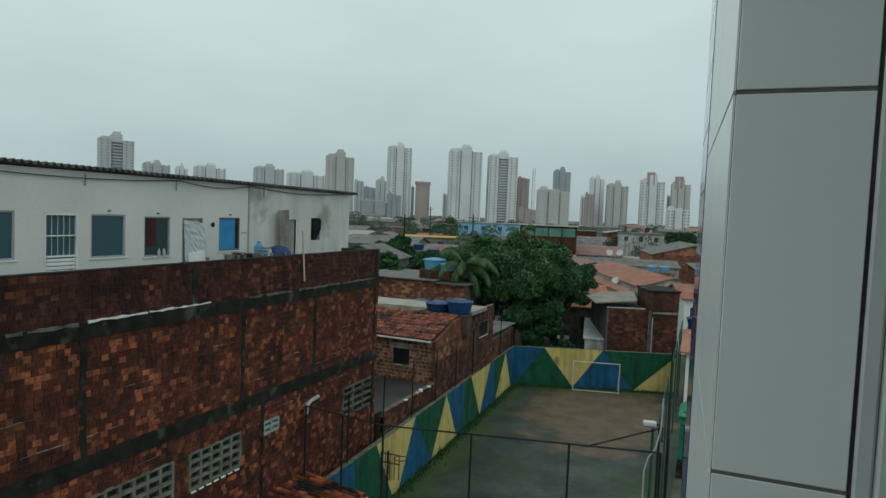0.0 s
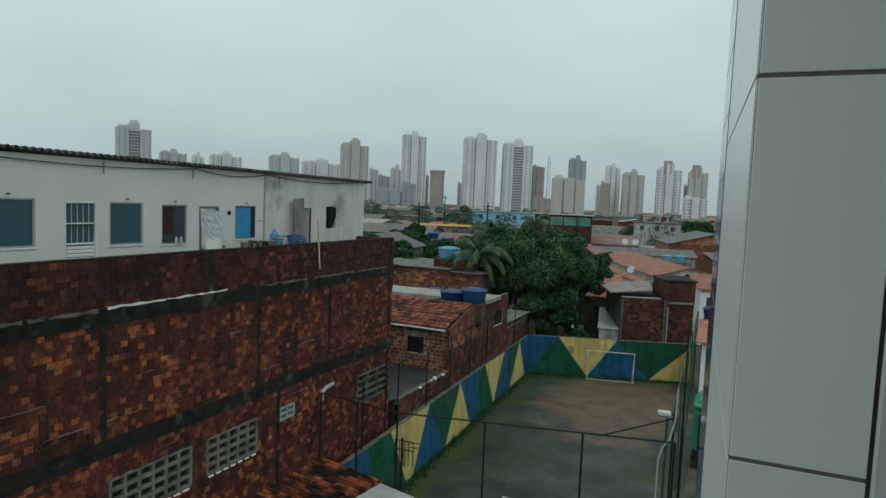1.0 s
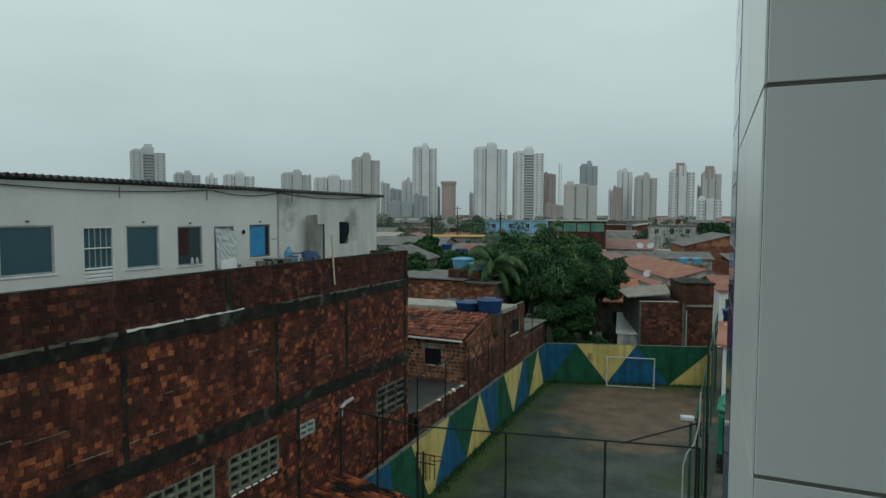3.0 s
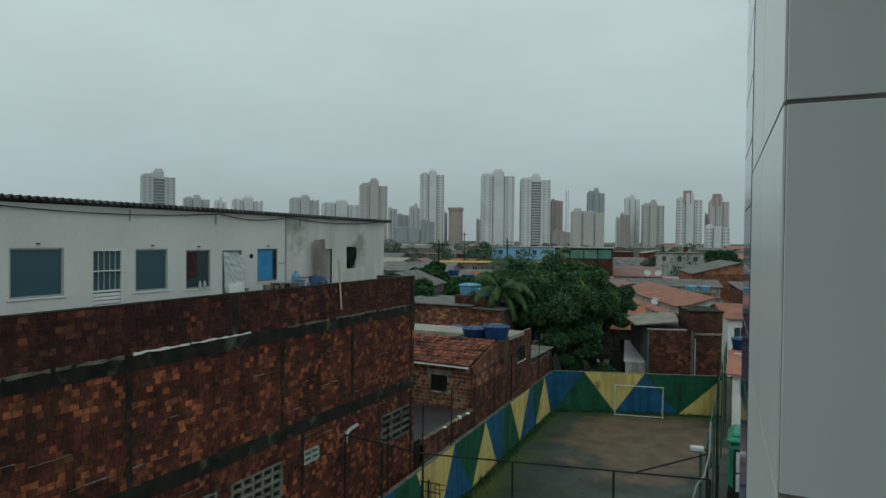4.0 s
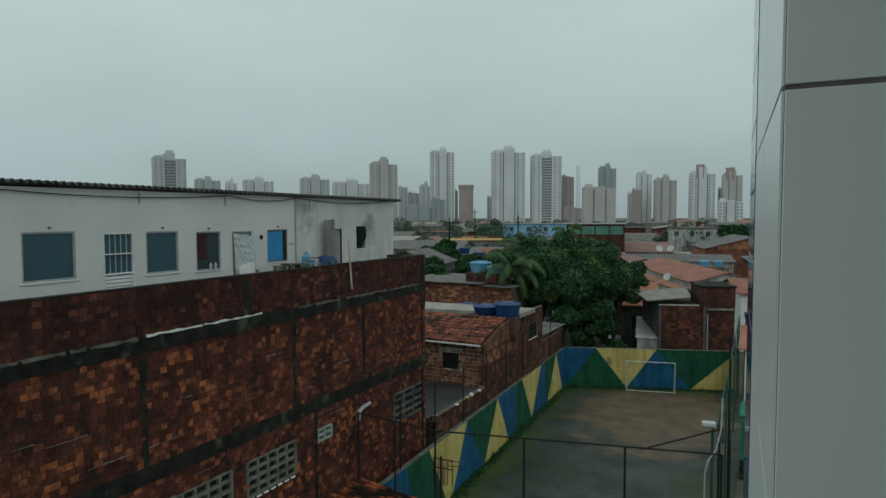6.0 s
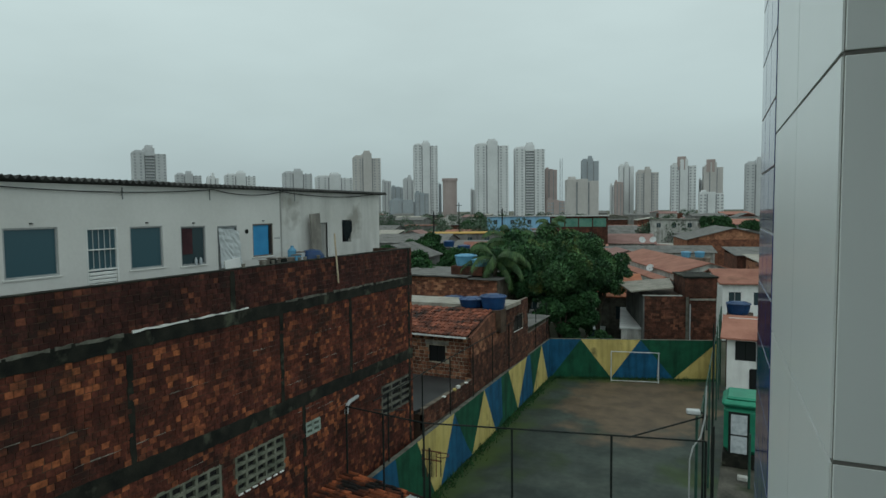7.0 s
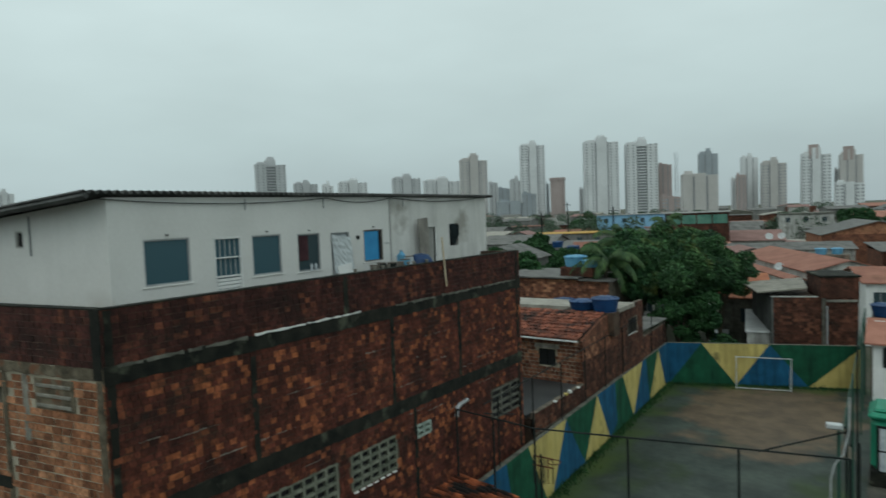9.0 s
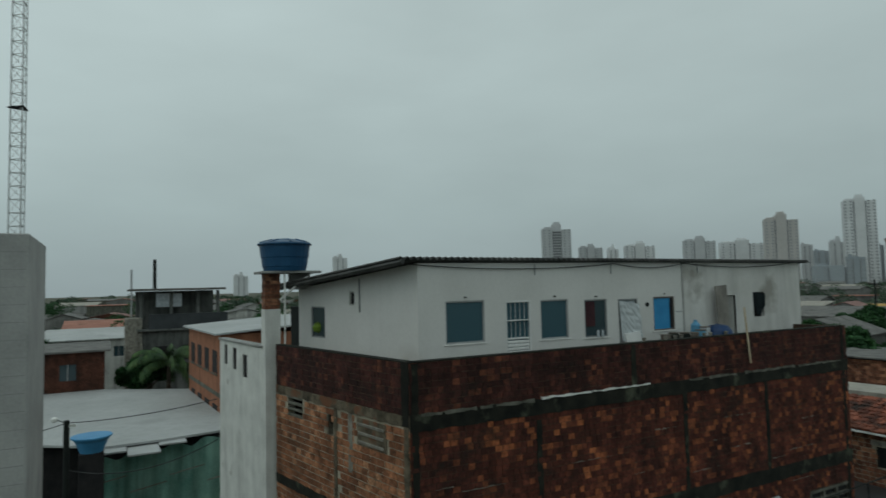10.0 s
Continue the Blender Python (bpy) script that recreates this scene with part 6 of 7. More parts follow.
def palm_tree(label, m, height, fl, seed, fronds=20, lean=0.4):
    r = random.Random(seed)
    t = thing("palm_tree", label, "palm tree", m, "palms")
    top = Vector((lean, 0, height))
    part("trunk", tube([(0, 0, 0), (lean * 0.3, 0, height * 0.4), (lean * 0.7, 0, height * 0.75), top], 0.2, 8, taper=0.13), M_BARK, t)
    for k in range(fronds):
        az = k * 2.4 + r.uniform(-0.3, 0.3)
        rise = r.uniform(-0.25, 1.15)
        L_ = fl * r.uniform(0.8, 1.1)
        spine = []
        p_, el_ = top.copy(), rise
        n = 12
        for i in range(n + 1):
            spine.append(p_.copy())
            p_ = p_ + Vector((math.cos(az) * math.cos(el_), math.sin(az) * math.cos(el_), math.sin(el_))) * (L_ / n)
            el_ -= 0.075 + 0.015 * i
        verts, faces = [], []
        for i in range(1, n):
            d = (spine[i + 1] - spine[i]).normalized()
            sidev = d.cross(Vector((0, 0, 1))).normalized()
            wl = 0.62 * math.sin(math.pi * (0.15 + 0.8 * i / n)) ** 0.8 * fl / 3.2
            for s in (-1, 1):
                for j in range(5):
                    b0 = spine[i] + d * (L_ / n) * j / 5
                    b1 = b0 + d * 0.085
                    tip = b0 + sidev * s * wl * 0.75 + d * (0.35 * wl + r.uniform(0, 0.1)) + Vector((0, 0, -0.75 * wl - r.uniform(0, 0.2)))
                    q = len(verts)
                    verts += [b0, b1, tip]
                    faces.append((q, q + 1, q + 2))
        for i in range(n):
            q = len(verts)
            d = Vector((0, 0, 0.03))
            verts += [spine[i] - d, spine[i] + d, spine[i + 1] + d * 0.6, spine[i + 1] - d * 0.6]
            faces.append((q, q + 1, q + 2, q + 3))
        raw("frond", [tuple(v) for v in verts], faces, M_PALM, t)
    return t


palm_tree("coconut palm with drooping yellow-green fronds", pose(-17.7, 44.0, -0.1), 7.7, 3.1, 21, 22)
palm_tree("dark coconut palm behind the first", pose(-19.9, 54.0, -0.1), 8.5, 3.6, 22, 24)
palm_tree("small palm crown behind the mango tree", pose(-19.7, 65.0, -0.1), 9.9, 2.0, 23, 16)


# ---- far towers ----
def tower(label, a0, a1, dist, top, style, kind_=0, core=0.0, count=False):
    """An apartment block between the bearings a0 and a1 (degrees from the y axis), top metres high. kind_: 0 window
    grid, 1 balcony bands, 2 vertical strips of recess shade.
    """
    a0, a1 = a0 + 0.23, a1 + 0.23
    am = radians((a0 + a1) / 2)
    w = dist * radians(a1 - a0) * 0.98
    m = Matrix.Translation((dist * math.sin(am), dist * math.cos(am), -0.1)) @ Matrix.Rotation(-am + radians(6), 4, 'Z')
    t = thing("apartment_tower", label, "apartment building", m, "skyline towers")
    d = w * 0.8
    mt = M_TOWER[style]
    top += 3.0 if dist > 650 else 1.5
    if kind_ == 3:
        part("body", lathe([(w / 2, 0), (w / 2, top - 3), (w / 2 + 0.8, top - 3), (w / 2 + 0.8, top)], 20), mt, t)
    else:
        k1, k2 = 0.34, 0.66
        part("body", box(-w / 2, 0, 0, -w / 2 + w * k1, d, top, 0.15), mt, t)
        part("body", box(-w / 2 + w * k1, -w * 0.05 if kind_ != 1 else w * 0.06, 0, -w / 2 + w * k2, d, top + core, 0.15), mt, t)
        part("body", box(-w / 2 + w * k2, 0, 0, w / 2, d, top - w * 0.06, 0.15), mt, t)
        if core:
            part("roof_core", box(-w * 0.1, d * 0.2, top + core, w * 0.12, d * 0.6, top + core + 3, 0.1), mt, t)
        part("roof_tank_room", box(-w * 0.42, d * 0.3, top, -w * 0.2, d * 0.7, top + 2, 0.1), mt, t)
    floors = int(top / 3.0)
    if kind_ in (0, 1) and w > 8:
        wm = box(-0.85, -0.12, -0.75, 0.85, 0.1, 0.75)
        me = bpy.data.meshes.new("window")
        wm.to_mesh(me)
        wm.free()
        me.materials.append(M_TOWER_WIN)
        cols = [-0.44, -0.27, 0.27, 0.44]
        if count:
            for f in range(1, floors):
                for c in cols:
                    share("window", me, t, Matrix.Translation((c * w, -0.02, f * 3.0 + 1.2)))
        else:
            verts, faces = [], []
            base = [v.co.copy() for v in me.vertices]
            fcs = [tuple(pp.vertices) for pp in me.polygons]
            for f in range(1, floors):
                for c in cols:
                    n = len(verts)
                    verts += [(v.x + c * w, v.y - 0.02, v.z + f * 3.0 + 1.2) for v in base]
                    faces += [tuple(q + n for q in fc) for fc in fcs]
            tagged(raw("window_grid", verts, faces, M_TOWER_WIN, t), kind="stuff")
    if kind_ == 1:
        for f in range(1, floors):
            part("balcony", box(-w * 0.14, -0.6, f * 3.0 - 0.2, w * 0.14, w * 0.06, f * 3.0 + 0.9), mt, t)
        # darker sheet stands in for the shade behind the balconies
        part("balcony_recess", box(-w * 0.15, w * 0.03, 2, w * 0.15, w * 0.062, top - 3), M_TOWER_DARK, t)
    # solid darker strips stand in for the shade of upright recesses
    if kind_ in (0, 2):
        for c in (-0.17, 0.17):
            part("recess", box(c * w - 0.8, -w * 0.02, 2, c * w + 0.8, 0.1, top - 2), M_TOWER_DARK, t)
    return t


tower("pale grey apartment tower with a central balcony band", -52.78, -50.20, 700, 70, 1, 1, 4, True)
tower("low pale apartment block on the skyline", -49.55, -47.50, 760, 51, 1, 0, 1)
tower("small pale apartment block on the skyline", -47.10, -46.14, 760, 48, 0, 2, 2)
tower("pale apartment block with stepped roof", -45.61, -43.06, 760, 51, 0, 0, 2)
tower("white and grey apartment block with blue glass", -40.73, -38.19, 760, 54, 1, 0, 2)
tower("wide white apartment block", -37.88, -34.57, 800, 52, 0, 0, 2)
tower("tan apartment tower with a stepped top", -34.52, -32.06, 700, 68, 2, 0, 4, True)
tower("slim pale block between towers", -31.98, -31.16, 800, 46, 1, 2)
tower("grey block in the far haze", -31.14, -29.97, 900, 42, 4, 0)
tower("grey apartment block with a stepped top", -30.04, -28.92, 850, 50, 1, 2, 3)
tower("low slate-grey block in front of towers", -31.20, -28.12, 620, 20, 4, 0)
tower("tall white apartment tower far off", -29.02, -26.86, 700, 81, 0, 0, 2, True)
tower("low grey block at a tower's foot", -28.97, -27.73, 620, 27, 4, 0)
tower("thin dark edge of a far tower", -26.83, -26.57, 720, 38, 4, 2)
tower("round brown tower with a wider crown", -26.48, -25.14, 680, 42, 3, 3)
tower("small grey block of flats far off", -23.89, -23.37, 760, 32, 1, 2)
tower("tall white apartment tower with rows of small windows", -23.40, -20.40, 690, 80, 0, 0, 3, True)
tower("tall white apartment tower with stacked balconies", -19.85, -17.15, 700, 76, 0, 1, 3, True)
tower("brownish plain apartment tower far off", -17.14, -16.07, 720, 53, 3, 2)
tower("low dull brown block of flats", -16.91, -15.38, 600, 18, 3, 0)
tower("broad beige office block far off", -15.26, -12.40, 420, 29, 2, 2)
tower("slate-blue glass tower far off", -13.92, -12.42, 720, 62, 4, 2, 2)
tower("small white block of flats far off", -11.45, -10.86, 700, 33, 0, 2)
tower("narrow brown block of flats", -11.07, -10.33, 690, 36, 3, 2)
tower("pale slim apartment tower far off", -10.70, -9.43, 720, 55, 0, 2, 1)
tower("tan apartment tower with window rows", -9.21, -7.38, 700, 47, 2, 0, 2)
tower("white apartment tower with brown crown", -6.36, -4.35, 700, 53, 0, 0, 5)
tower("narrow pale block of flats far off", -4.16, -3.75, 720, 37, 1, 2)
tower("brown and white apartment tower", -3.82, -2.28, 700, 50, 2, 2, 4)
tower("low white block with brown centre", -4.11, -2.20, 640, 24, 0, 0)
tower("pale apartment tower beside the tiled wall", -0.59, 1.60, 700, 52, 1, 0, 3)
# These two take the palest style, as thicker haze would leave them.
tower("lone pale tower in the distance", -71.96, -70.69, 760, 46, 0, 2, 1)
tower("lone low tower in the distance", -80.51, -79.33, 800, 27, 0, 2, 1)
for a0, a1, z0, z1 in ((-6.36 + 0.7, -4.35 - 0.7, 56, 64), (-3.6, -2.5, 53, 60)):
    am = radians((a0 + a1) / 2)
    cr_ = thing("tower_crown", "brown stepped roof block of a tower", "roof block", Matrix.Translation((700 * math.sin(am), 700 * math.cos(am) - 1, z0)))
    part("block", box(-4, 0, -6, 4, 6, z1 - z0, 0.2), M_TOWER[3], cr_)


def lattice_mast(label, m, w, h, step, material, legs=3, sides=4):
    t = thing("lattice_mast", label, "mast", m)
    pts = [(w / math.sqrt(3) * math.cos(2.0944 * k + 0.4), w / math.sqrt(3) * math.sin(2.0944 * k + 0.4)) for k in range(legs)]
    r_ = w * 0.05
    for x, y in pts:
        part("leg", tube([(x, y, 0), (x * 0.9, y * 0.9, h)], r_, sides), material, t)
    n = int(h / step)
    for i in range(n):
        z, f = i * step, 1 - 0.1 * i * step / h
        for k in range(legs):
            a, b = pts[k], pts[(k + 1) % legs]
            part("rung", tube([(a[0] * f, a[1] * f, z), (b[0] * f, b[1] * f, z)], r_ * 0.6, 4), material, t)
            part("diagonal", tube([(a[0] * f, a[1] * f, z), (b[0] * f, b[1] * f, z + step)], r_ * 0.4, 4), material, t)
    return t


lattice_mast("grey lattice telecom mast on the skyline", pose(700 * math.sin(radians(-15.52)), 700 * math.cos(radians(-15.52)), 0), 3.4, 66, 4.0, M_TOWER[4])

# ---- left of the white house ----
cb = thing("concrete_shaft", "bare grey concrete shaft with board marks", "shaft")
part("shaft", box(-14.9, -4.6, 0, -12.0, -1.12, 12.6, 0.02), M_SHAFT, cb)
for k in range(42):
    z = 12.3 - k * 0.28
    part("board_mark", box(-12.002, -4.6, z, -11.996, -1.16, z + 0.008), M_SHAFT_MARK, cb)
lattice_mast("slender galvanised lattice antenna mast on a concrete shaft", pose(-13.4, -1.44, 12.6), 0.25, 7.0, 0.24, M_MASTPAINT)
tagged(obj("mast_plate", lathe([(0.19, 0), (0.19, 0.03)], 3), M_STEEL), "dark triangular plate on the mast", "plate").matrix_world = pose(-13.4, -1.44, 14.97, 0, 0, 23)

wr = thing("market_shed", "large low pale-roofed shed hung with green netting", "shed")
bm = prism([(-33.4, -9.5), (-33.2, -2.4), (-31.4, 0.0), (-31.5, 2.4), (-31.9, 4.9), (-37.5, 6.4), (-46.5, 5.0), (-52.3, -3.9), (-52.0, -10.0)], 4.85, 4.95)
part("roof", bm, M_ROOFPALE, wr)
part("roof", box(-32.2, -0.6, 4.76, -30.6, 0.75, 4.84, 0.01), M_ROOFPALE, wr)
part("roof", box(-32.2, 0.77, 4.7, -29.95, 2.05, 4.78, 0.01), M_ROOFPALE, wr)
part("roof", box(-32.4, 2.07, 4.76, -31.0, 3.2, 4.84, 0.01), M_ROOFPALE, wr)
# near-black sheet stands in for the shade under the roof
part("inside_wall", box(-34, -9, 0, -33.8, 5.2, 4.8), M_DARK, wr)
n = 60
verts, faces = [], []
r3 = random.Random(4)
for j in range(9):
    for i in range(n + 1):
        f = i / n
        verts.append((-31.45 + 0.16 * math.sin(i * 0.7 + j * 0.3) + r3.uniform(-0.05, 0.05) - 0.35 * f, -0.75 + 6.6 * f, 4.62 - 0.62 * j + ((0.12 * math.sin(i * 0.45) - 0.25 * (1 - f) + 0.12 * f) if j == 0 else 0)))
for j in range(8):
    for i in range(n):
        a = j * (n + 1) + i
        faces.append((a, a + 1, a + n + 2, a + n + 1))
nn = len(verts)
verts += [(x - 0.03, y, z) for x, y, z in verts]
faces += [tuple(q + nn for q in f[::-1]) for f in faces]
ob = raw("netting", verts, faces, M_NET, wr, True)
for k in range(4):
    y = -0.7 + k * 1.6
    part("batten", tube([(-31.15, y, 3.4 - 0.5 * (k % 2)), (-31.3, y + 1.5, 3.6 - 0.5 * (k % 2))], 0.025, 5), M_WOOD, wr)
bt = thing("blue_pool", "faded blue plastic basin on the shed edge", "basin", pose(-29.6, -0.55, 5.2))
part("bowl", lathe([(0.42, 0), (0.6, 0.45), (0.72, 0.6), (0.76, 0.6), (0.76, 0.66), (0.62, 0.67)], 22), M_BLUE_PALE2, bt)
tagged(obj("basin_stand", box(-30.0, -1.0, 0, -29.2, -0.1, 5.2, 0.02), M_DARK), "dark timber stand under the blue basin", "stand")
lp = thing("street_lamp", "dark pole with a small white street lamp and cables", "street lamp", pose(-27.0, -1.31, 0))
part("pole", tube([(0, 0, 0), (0, 0, 7.0)], 0.1, 8), M_STEEL, lp)
part("arm", tube([(0, 0, 6.9), (0.1, -0.35, 7.1)], 0.025, 6), M_ALUGREY, lp)
part("lamp_head", lathe([(0.02, -0.12), (0.12, -0.08), (0.12, 0.02), (0.04, 0.08)], 12), M_PVC, lp).location = (0.1, -0.38, 7.1)
part("bracket", box(-0.05, 0.05, 6.75, 0.05, 0.3, 6.85, 0.01), M_PVC, lp)


def wire(pts, sag, label):
    a, b = Vector(pts[0]), Vector(pts[1])
    path = [a.lerp(b, i / 14) - Vector((0, 0, sag * (1 - (2 * i / 14 - 1) ** 2))) for i in range(15)]
    return tagged(obj("cable", tube(path, 0.016, 5), M_CABLE), label, "cable", "street cables")


wire(((-27.0, -1.25, 6.9), (-22.9, 3.32, 7.9)), 0.12, "black power cable slung from the lamp pole")
wire(((-27.0, -1.35, 6.9), (-21.0, -7.0, 7.0)), 0.15, "black power cable slung from the lamp pole")
wire(((-27.0, -1.25, 5.2), (-22.6, 3.3, 6.6)), 0.5, "black cable hanging before the netting")

ohs = house("orange brick house with pale sheet roof", pose(-46.0, 4.9, 0, 0, 0, 3), 10.0, 7.0, 9.2, M_BRICKFAR, M_ROOFPALE, "shed", 0.5, 0)
for z in (7.0, 4.0):
    for x in (0.9, 3.2, 5.5, 7.8):
        wn = part("window", box(x, -0.02, z, x + 1.3, 0.05, z + 1.25, 0.01), M_DARK, ohs)
        part("window_sill", box(x - 0.1, -0.1, z - 0.1, x + 1.4, 0.0, z - 0.02, 0.01), M_CEMENT, wn)
part("floor_band", box(0, -0.03, 5.75, 10.0, 0.0, 6.0, 0.01), M_CEMENT, ohs)
dh = thing("open_storey_house", "grey unfinished three-storey house with an open top storey", "house", pose(-60.0, 2.2, 0, 0, 0, 90))
part("lower", box(0, 0, 0, 6.4, 8, 8.4, 0.03), M_CONCRETE_GRIME, dh)
for x in (1.4, 3.6):
    part("window", box(x, -0.02, 5.6, x + 1.0, 0.05, 6.9, 0.01), M_DARK, dh)
part("balcony_front", box(0.9, -0.5, 8.4, 7.4, -0.3, 9.7, 0.02), M_RAILDARK, dh)
part("floor_slab", box(0, -0.5, 8.25, 7.4, 8, 8.45, 0.02), M_CONCRETE_GRIME, dh)
for x in (0.2, 2.6, 4.8, 6.5):
    part("column", box(x, 0, 8.45, x + 0.25, 0.25, 11.7, 0.02), M_CONCRETE_GRIME, dh)
part("rear_wall", box(0, 4.2, 8.45, 6.8, 4.4, 11.7), M_CONCRETE_GRIME, dh)
part("tarpaulin", box(1.5, 0.3, 10.3, 3.6, 0.34, 11.5, 0.01), M_PALEDOOR, dh)
part("roof", box(-0.6, -0.9, 11.75, 7.2, 8.2, 11.93, 0.02), M_SHEET_GREY, dh)
part("side_tower", box(-0.9, -0.2, 0, 0.4, 3, 9.4, 0.03), M_CEMENT_PALE, dh)
tagged(obj("roof_pole", tube([(-60.5, 3.6, 11.8), (-60.5, 3.6, 14.5)], 0.16, 6), M_STEEL), "dark antenna pole on a roof", "pole")
tagged(obj("roof_pole", tube([(-72, 2.1, 6), (-72, 2.1, 14.0)], 0.1, 6), M_GALV), "pale thin antenna pole far off", "pole")
house("low dark shed with a pale roof edge", pose(-50.0, -4.6, 0, 0, 0, 90), 4.4, 8.0, 7.6, M_BRICK3, M_SHEET_GREY, "flat", 0.3, 1, over=0.4)
house("pale house far off among trees", pose(-78.0, -6.0, 0, 0, 0, 90), 8.5, 8.0, 6.6, M_WHITE_OLD, M_ROOFPALE, "shed", 0.8, 3)
broad_tree("dark bushy tree between the houses", pose(-51.5, 2.4, -0.1), 7.2, 2.0, 31, 9000, 0.26, M_LEAF_DARK, 0.3, lumps=22)
palm_tree("low dark palm beside the brick house", pose(-50.0, 3.9, -0.1), 6.6, 3.2, 33, 24)

# ---- middle distance ----
MIX_W = [M_WHITE_OLD, M_FARWALL, M_FARWALL, M_CEMENT, M_BRICK3, M_CONCRETE]
MIX_R = [M_CLAY_FAR, M_CLAY_PINK, M_SHEET_GREY, M_SHEET_GREY, M_SHEET_GREY, M_PALESHEET]
LW = {M_WHITE_OLD.name: "dirty white rendered", M_FARWALL.name: "grimy rendered", M_CEMENT.name: "grey cement", M_BRICK3.name: "bare brick", M_BRICKFAR.name: "bare orange brick", M_CONCRETE.name: "grey concrete"}
LR = {M_CLAY_FAR.name: "a faded clay roof", M_CLAY_PINK.name: "a pinkish clay roof", M_SHEET_GREY.name: "a grey sheet roof", M_PALESHEET.name: "a pale sheet roof", M_ZINC.name: "a zinc sheet roof"}
r4 = random.Random(77)
placed = []
for k in range(1600):
    az = radians(r4.uniform(-97, 8))
    dist = 62 * math.exp(r4.uniform(0, 2.15))
    x, y = dist * math.sin(az), dist * math.cos(az)
    if -20 < x < 10 and y < 112:
        continue
    if x < -24 and dist < 85 and az > radians(-100) and az < radians(-78):
        continue
    size = r4.uniform(6, 11) * (1 + dist / 600)
    if any((x - a) ** 2 + (y - b) ** 2 < (size * 0.5 + c * 0.5 + 1.5) ** 2 for a, b, c in placed):
        continue
    placed.append((x, y, size))
    if len(placed) > 270:
        break
    wm_, rm_ = r4.choice(MIX_W), r4.choice(MIX_R)
    rot = 14 + r4.choice((0, 0, 90)) + r4.uniform(-6, 6) if az > radians(-60) else 90 + r4.uniform(-10, 10)
    hh = r4.choice((3.2, 3.6, 4.2, 6.0, 6.4)) if dist < 150 else r4.choice((3.6, 4.4, 5.4, 6.4)) if dist < 230 else r4.choice((3.5, 4.5, 5.5, 6.5, 7.5))
    house(LW[wm_.name] + " house with " + LR[rm_.name] , pose(x, y, -0.1, 0, 0, rot), size, size * r4.uniform(0.7, 1.2), hh, wm_, rm_, r4.choice(("gable", "gable2", "shed", "flat")), r4.uniform(0.7, 1.5), 2 if dist < 180 else 0)
    if r4.random() < 0.25 and dist < 150:
        water_tank("water_tank", "pale blue water tank standing beside a roof", pose(x, y, hh + 0.3), 0.8, 0.9, M_BLUE_PALE if r4.random() < 0.6 else M_BLUE, "neighbourhood tanks")
bh = house("long pale blue rendered building", pose(-62, 152, 0, 0, 0, 20), 22, 10, 9.4, M_BLUE_WALL, M_CONCRETE, "flat", 0.3, 5)
house("long yellow-edged roof of a market hall", pose(-66, 118, 0, 0, 0, 25), 22, 10, 6.2, M_FARWALL, M_MUSTARD, "flat", 0.3, 6)
gh = house("brick house with a green-glazed top storey", pose(-32.0, 108, 0, 0, 0, 14), 10, 10, 10.0, M_BRICK3, M_CONCRETE, "flat", 0.3, 0)
for k in range(4):
    part("glazing", box(0.3 + 2.4 * k, -0.06, 8.2, 2.5 + 2.4 * k, 0.02, 9.7, 0.02), M_GLAZE, gh)
house("pale concrete block of flats", pose(-22.5, 165, 0, 0, 0, 10), 11, 12, 8.3, M_WHITE_OLD, M_CEMENT, "flat", 0.3, 3)
for k, (x, y, h) in enumerate(((-43, 84, 11.2), (-36.5, 96, 11.6), (-60, 130, 13))):
    up = thing("utility_pole", "dark utility pole above the roofs", "utility pole", pose(x, y, 0), "utility poles")
    part("pole", tube([(0, 0, 0), (0, 0, h)], 0.16, 7, taper=0.1), M_STEEL, up)
    part("crossarm", tube([(-0.8, 0, h - 0.6), (0.8, 0, h - 0.6)], 0.06, 5), M_STEEL, up)
trees_at = []
for k in range(90):
    az = radians(r4.uniform(-97, 8))
    dist = r4.uniform(150, 560)
    x, y = dist * math.sin(az), dist * math.cos(az)
    trees_at.append((x, y, dist))
blobs = []
for x, y, dist in trees_at:
    hgt = r4.uniform(4, 7) + dist * 0.004
    for j in range(7):
        blobs.append((x + r4.uniform(-5, 5), y + r4.uniform(-5, 5), r4.uniform(2.0, hgt), r4.uniform(1.8, 3.4)))
far = leaf_cloud("far_trees", blobs, 150000, 0.55, M_LEAF_FAR, None, 91)
tagged(far, "far dark green tree crowns between the roofs", "trees", kind="stuff")
blobs = []
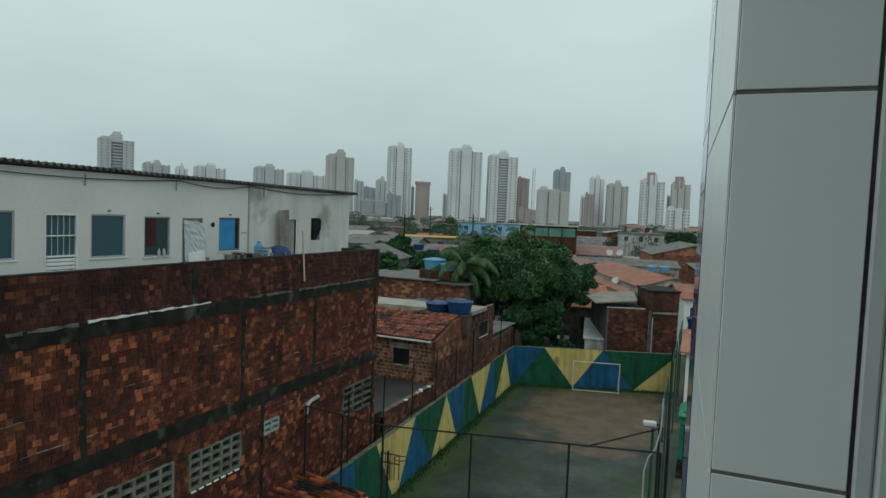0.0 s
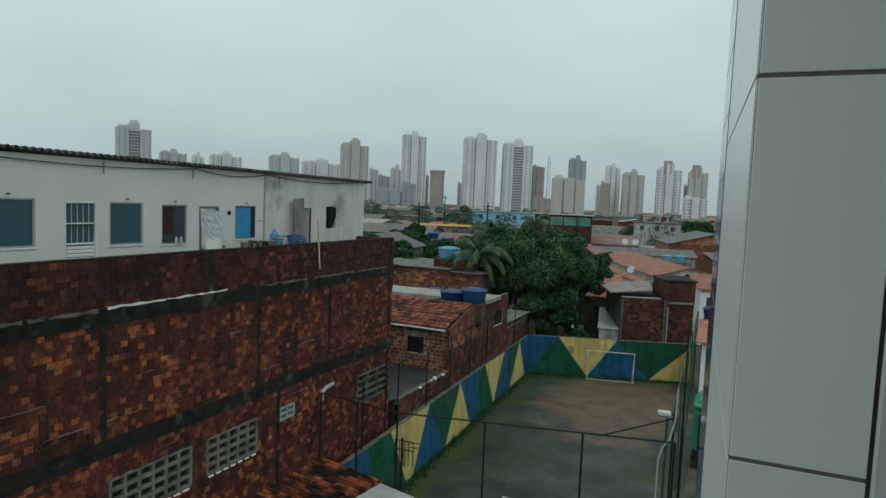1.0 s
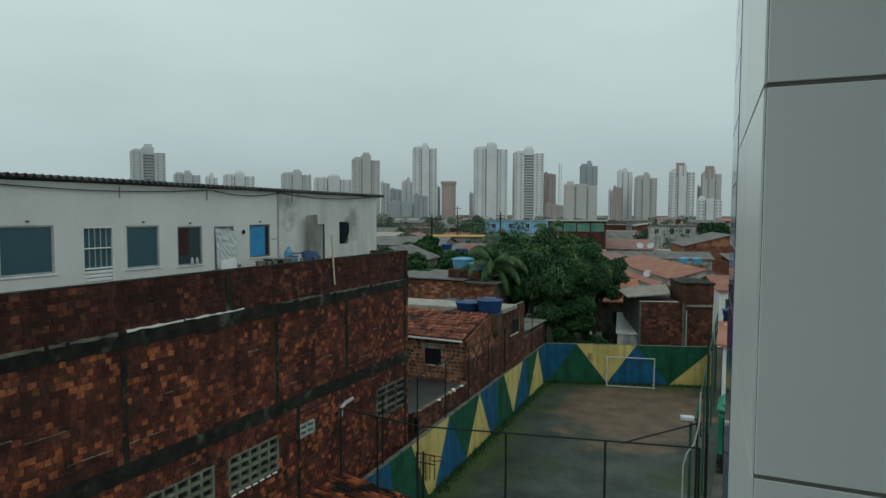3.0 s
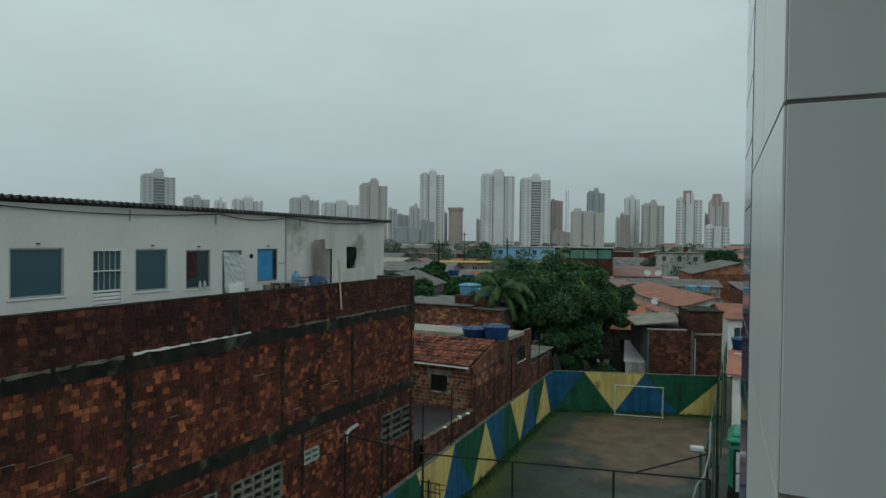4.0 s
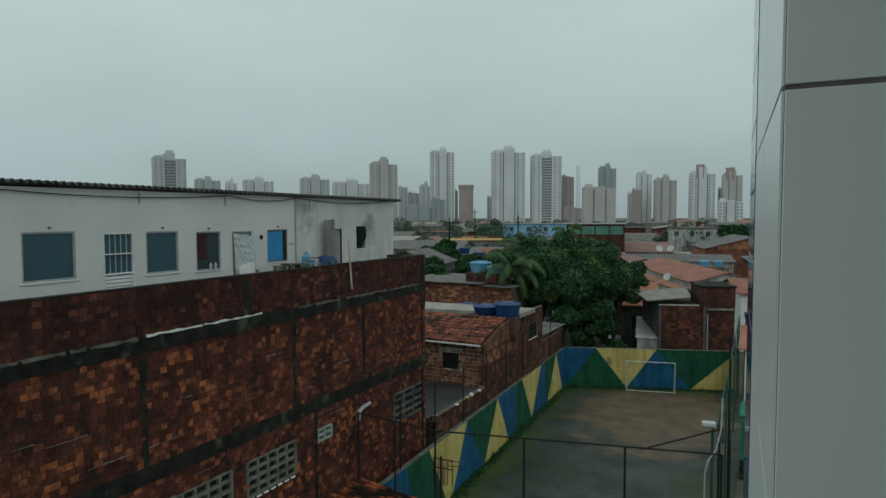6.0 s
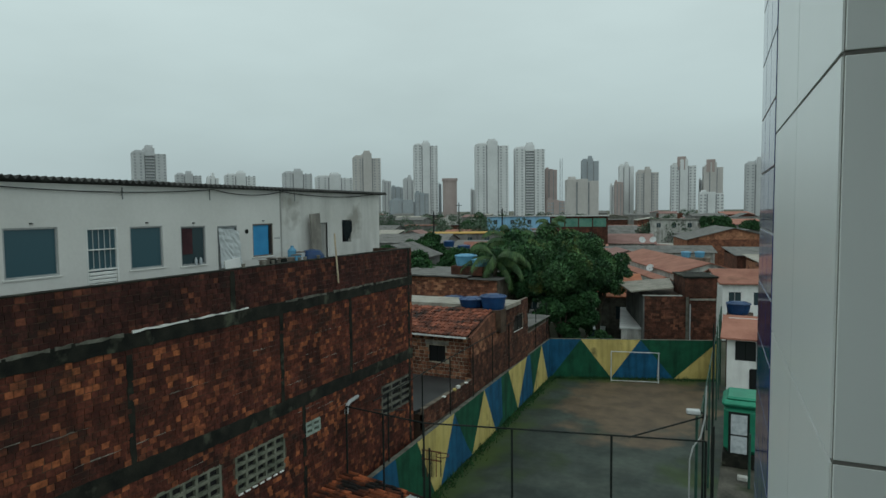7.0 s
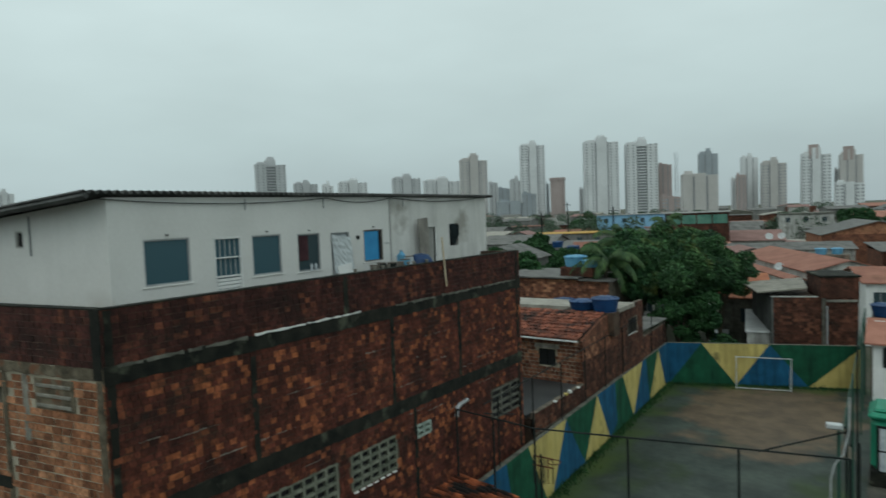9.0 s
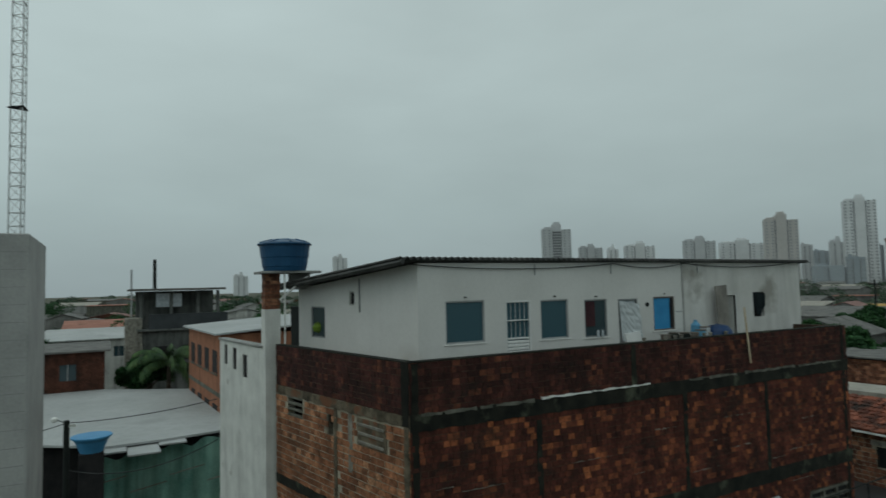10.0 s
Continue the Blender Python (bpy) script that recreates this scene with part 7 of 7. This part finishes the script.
for k in range(70):
    az = radians(r4.uniform(-98, -62))
    dist = r4.uniform(75, 320)
    hgt = r4.uniform(4, 7) + dist * 0.008
    for j in range(6):
        blobs.append((dist * math.sin(az) + r4.uniform(-3, 3), dist * math.cos(az) + r4.uniform(-3, 3), r4.uniform(1.5, hgt), r4.uniform(1.3, 2.6)))
far = leaf_cloud("near_woods", blobs, 90000, 0.42, M_LEAF_DARK, None, 93)
tagged(far, "dark green trees between the houses", "trees", kind="stuff")
blobs = []
for k in range(240):
    az = radians(r4.uniform(-104, 12) if k % 2 else r4.uniform(-104, -64))
    dist = r4.uniform(520, 900)
    blobs.append((dist * math.sin(az), dist * math.cos(az), r4.uniform(-4, 2), r4.uniform(4.5, 7.5)))
far = leaf_cloud("horizon_woods", blobs, 110000, 1.7, M_LEAF_FAR, None, 92)
tagged(far, "hazy green woods on the horizon", "trees", kind="stuff")
for nm, x, y, hgt, rr, sd in (("broad dark tree by the far blue building", -78, 190, 11.5, 9, 41), ("round dark tree among the far roofs", -6, 140, 10.5, 6, 42), ("dark tree by the far flats", 3.5, 150, 10.0, 6, 43), ("green shrubs behind the white house", -27, 47, 7.8, 3.2, 44), ("green tree among the low roofs", -35, 60.6, 7.0, 3.0, 45), ("small green tree by a yard", -30.3, 58.0, 5.6, 2.6, 46), ("green tree between two yards", -39.5, 66.0, 6.6, 3.0, 47), ("bushy green tree over a yard wall", -33.5, 70.0, 6.8, 3.2, 48), ("low leafy tree among roofs", -44.0, 72.0, 6.4, 3.0, 49), ("leafy tree between the palm and the mango", -15.5, 45.6, 7.4, 2.3, 50), ("leafy tree by the low roofs", -33.0, 56.0, 8.0, 3.2, 52), ("dark leafy tree among sheet roofs", -37.5, 70.0, 8.2, 3.2, 53), ("green tree over a far yard", -41.0, 80.0, 8.0, 3.4, 54), ("small leafy tree by a brick house", -29.0, 62.0, 7.4, 2.6, 55), ("green tree behind the palms", -21.5, 60.0, 8.6, 3.4, 51)):
    broad_tree(nm, pose(x, y, -0.1), hgt, rr, sd, 14000, 0.38, M_LEAF_DARK, 0.35, lumps=26)
palm_tree("small palm top far behind the rooftop house", pose(-50.0, 33.0, -0.1), 13.8, 1.2, 35, 12)
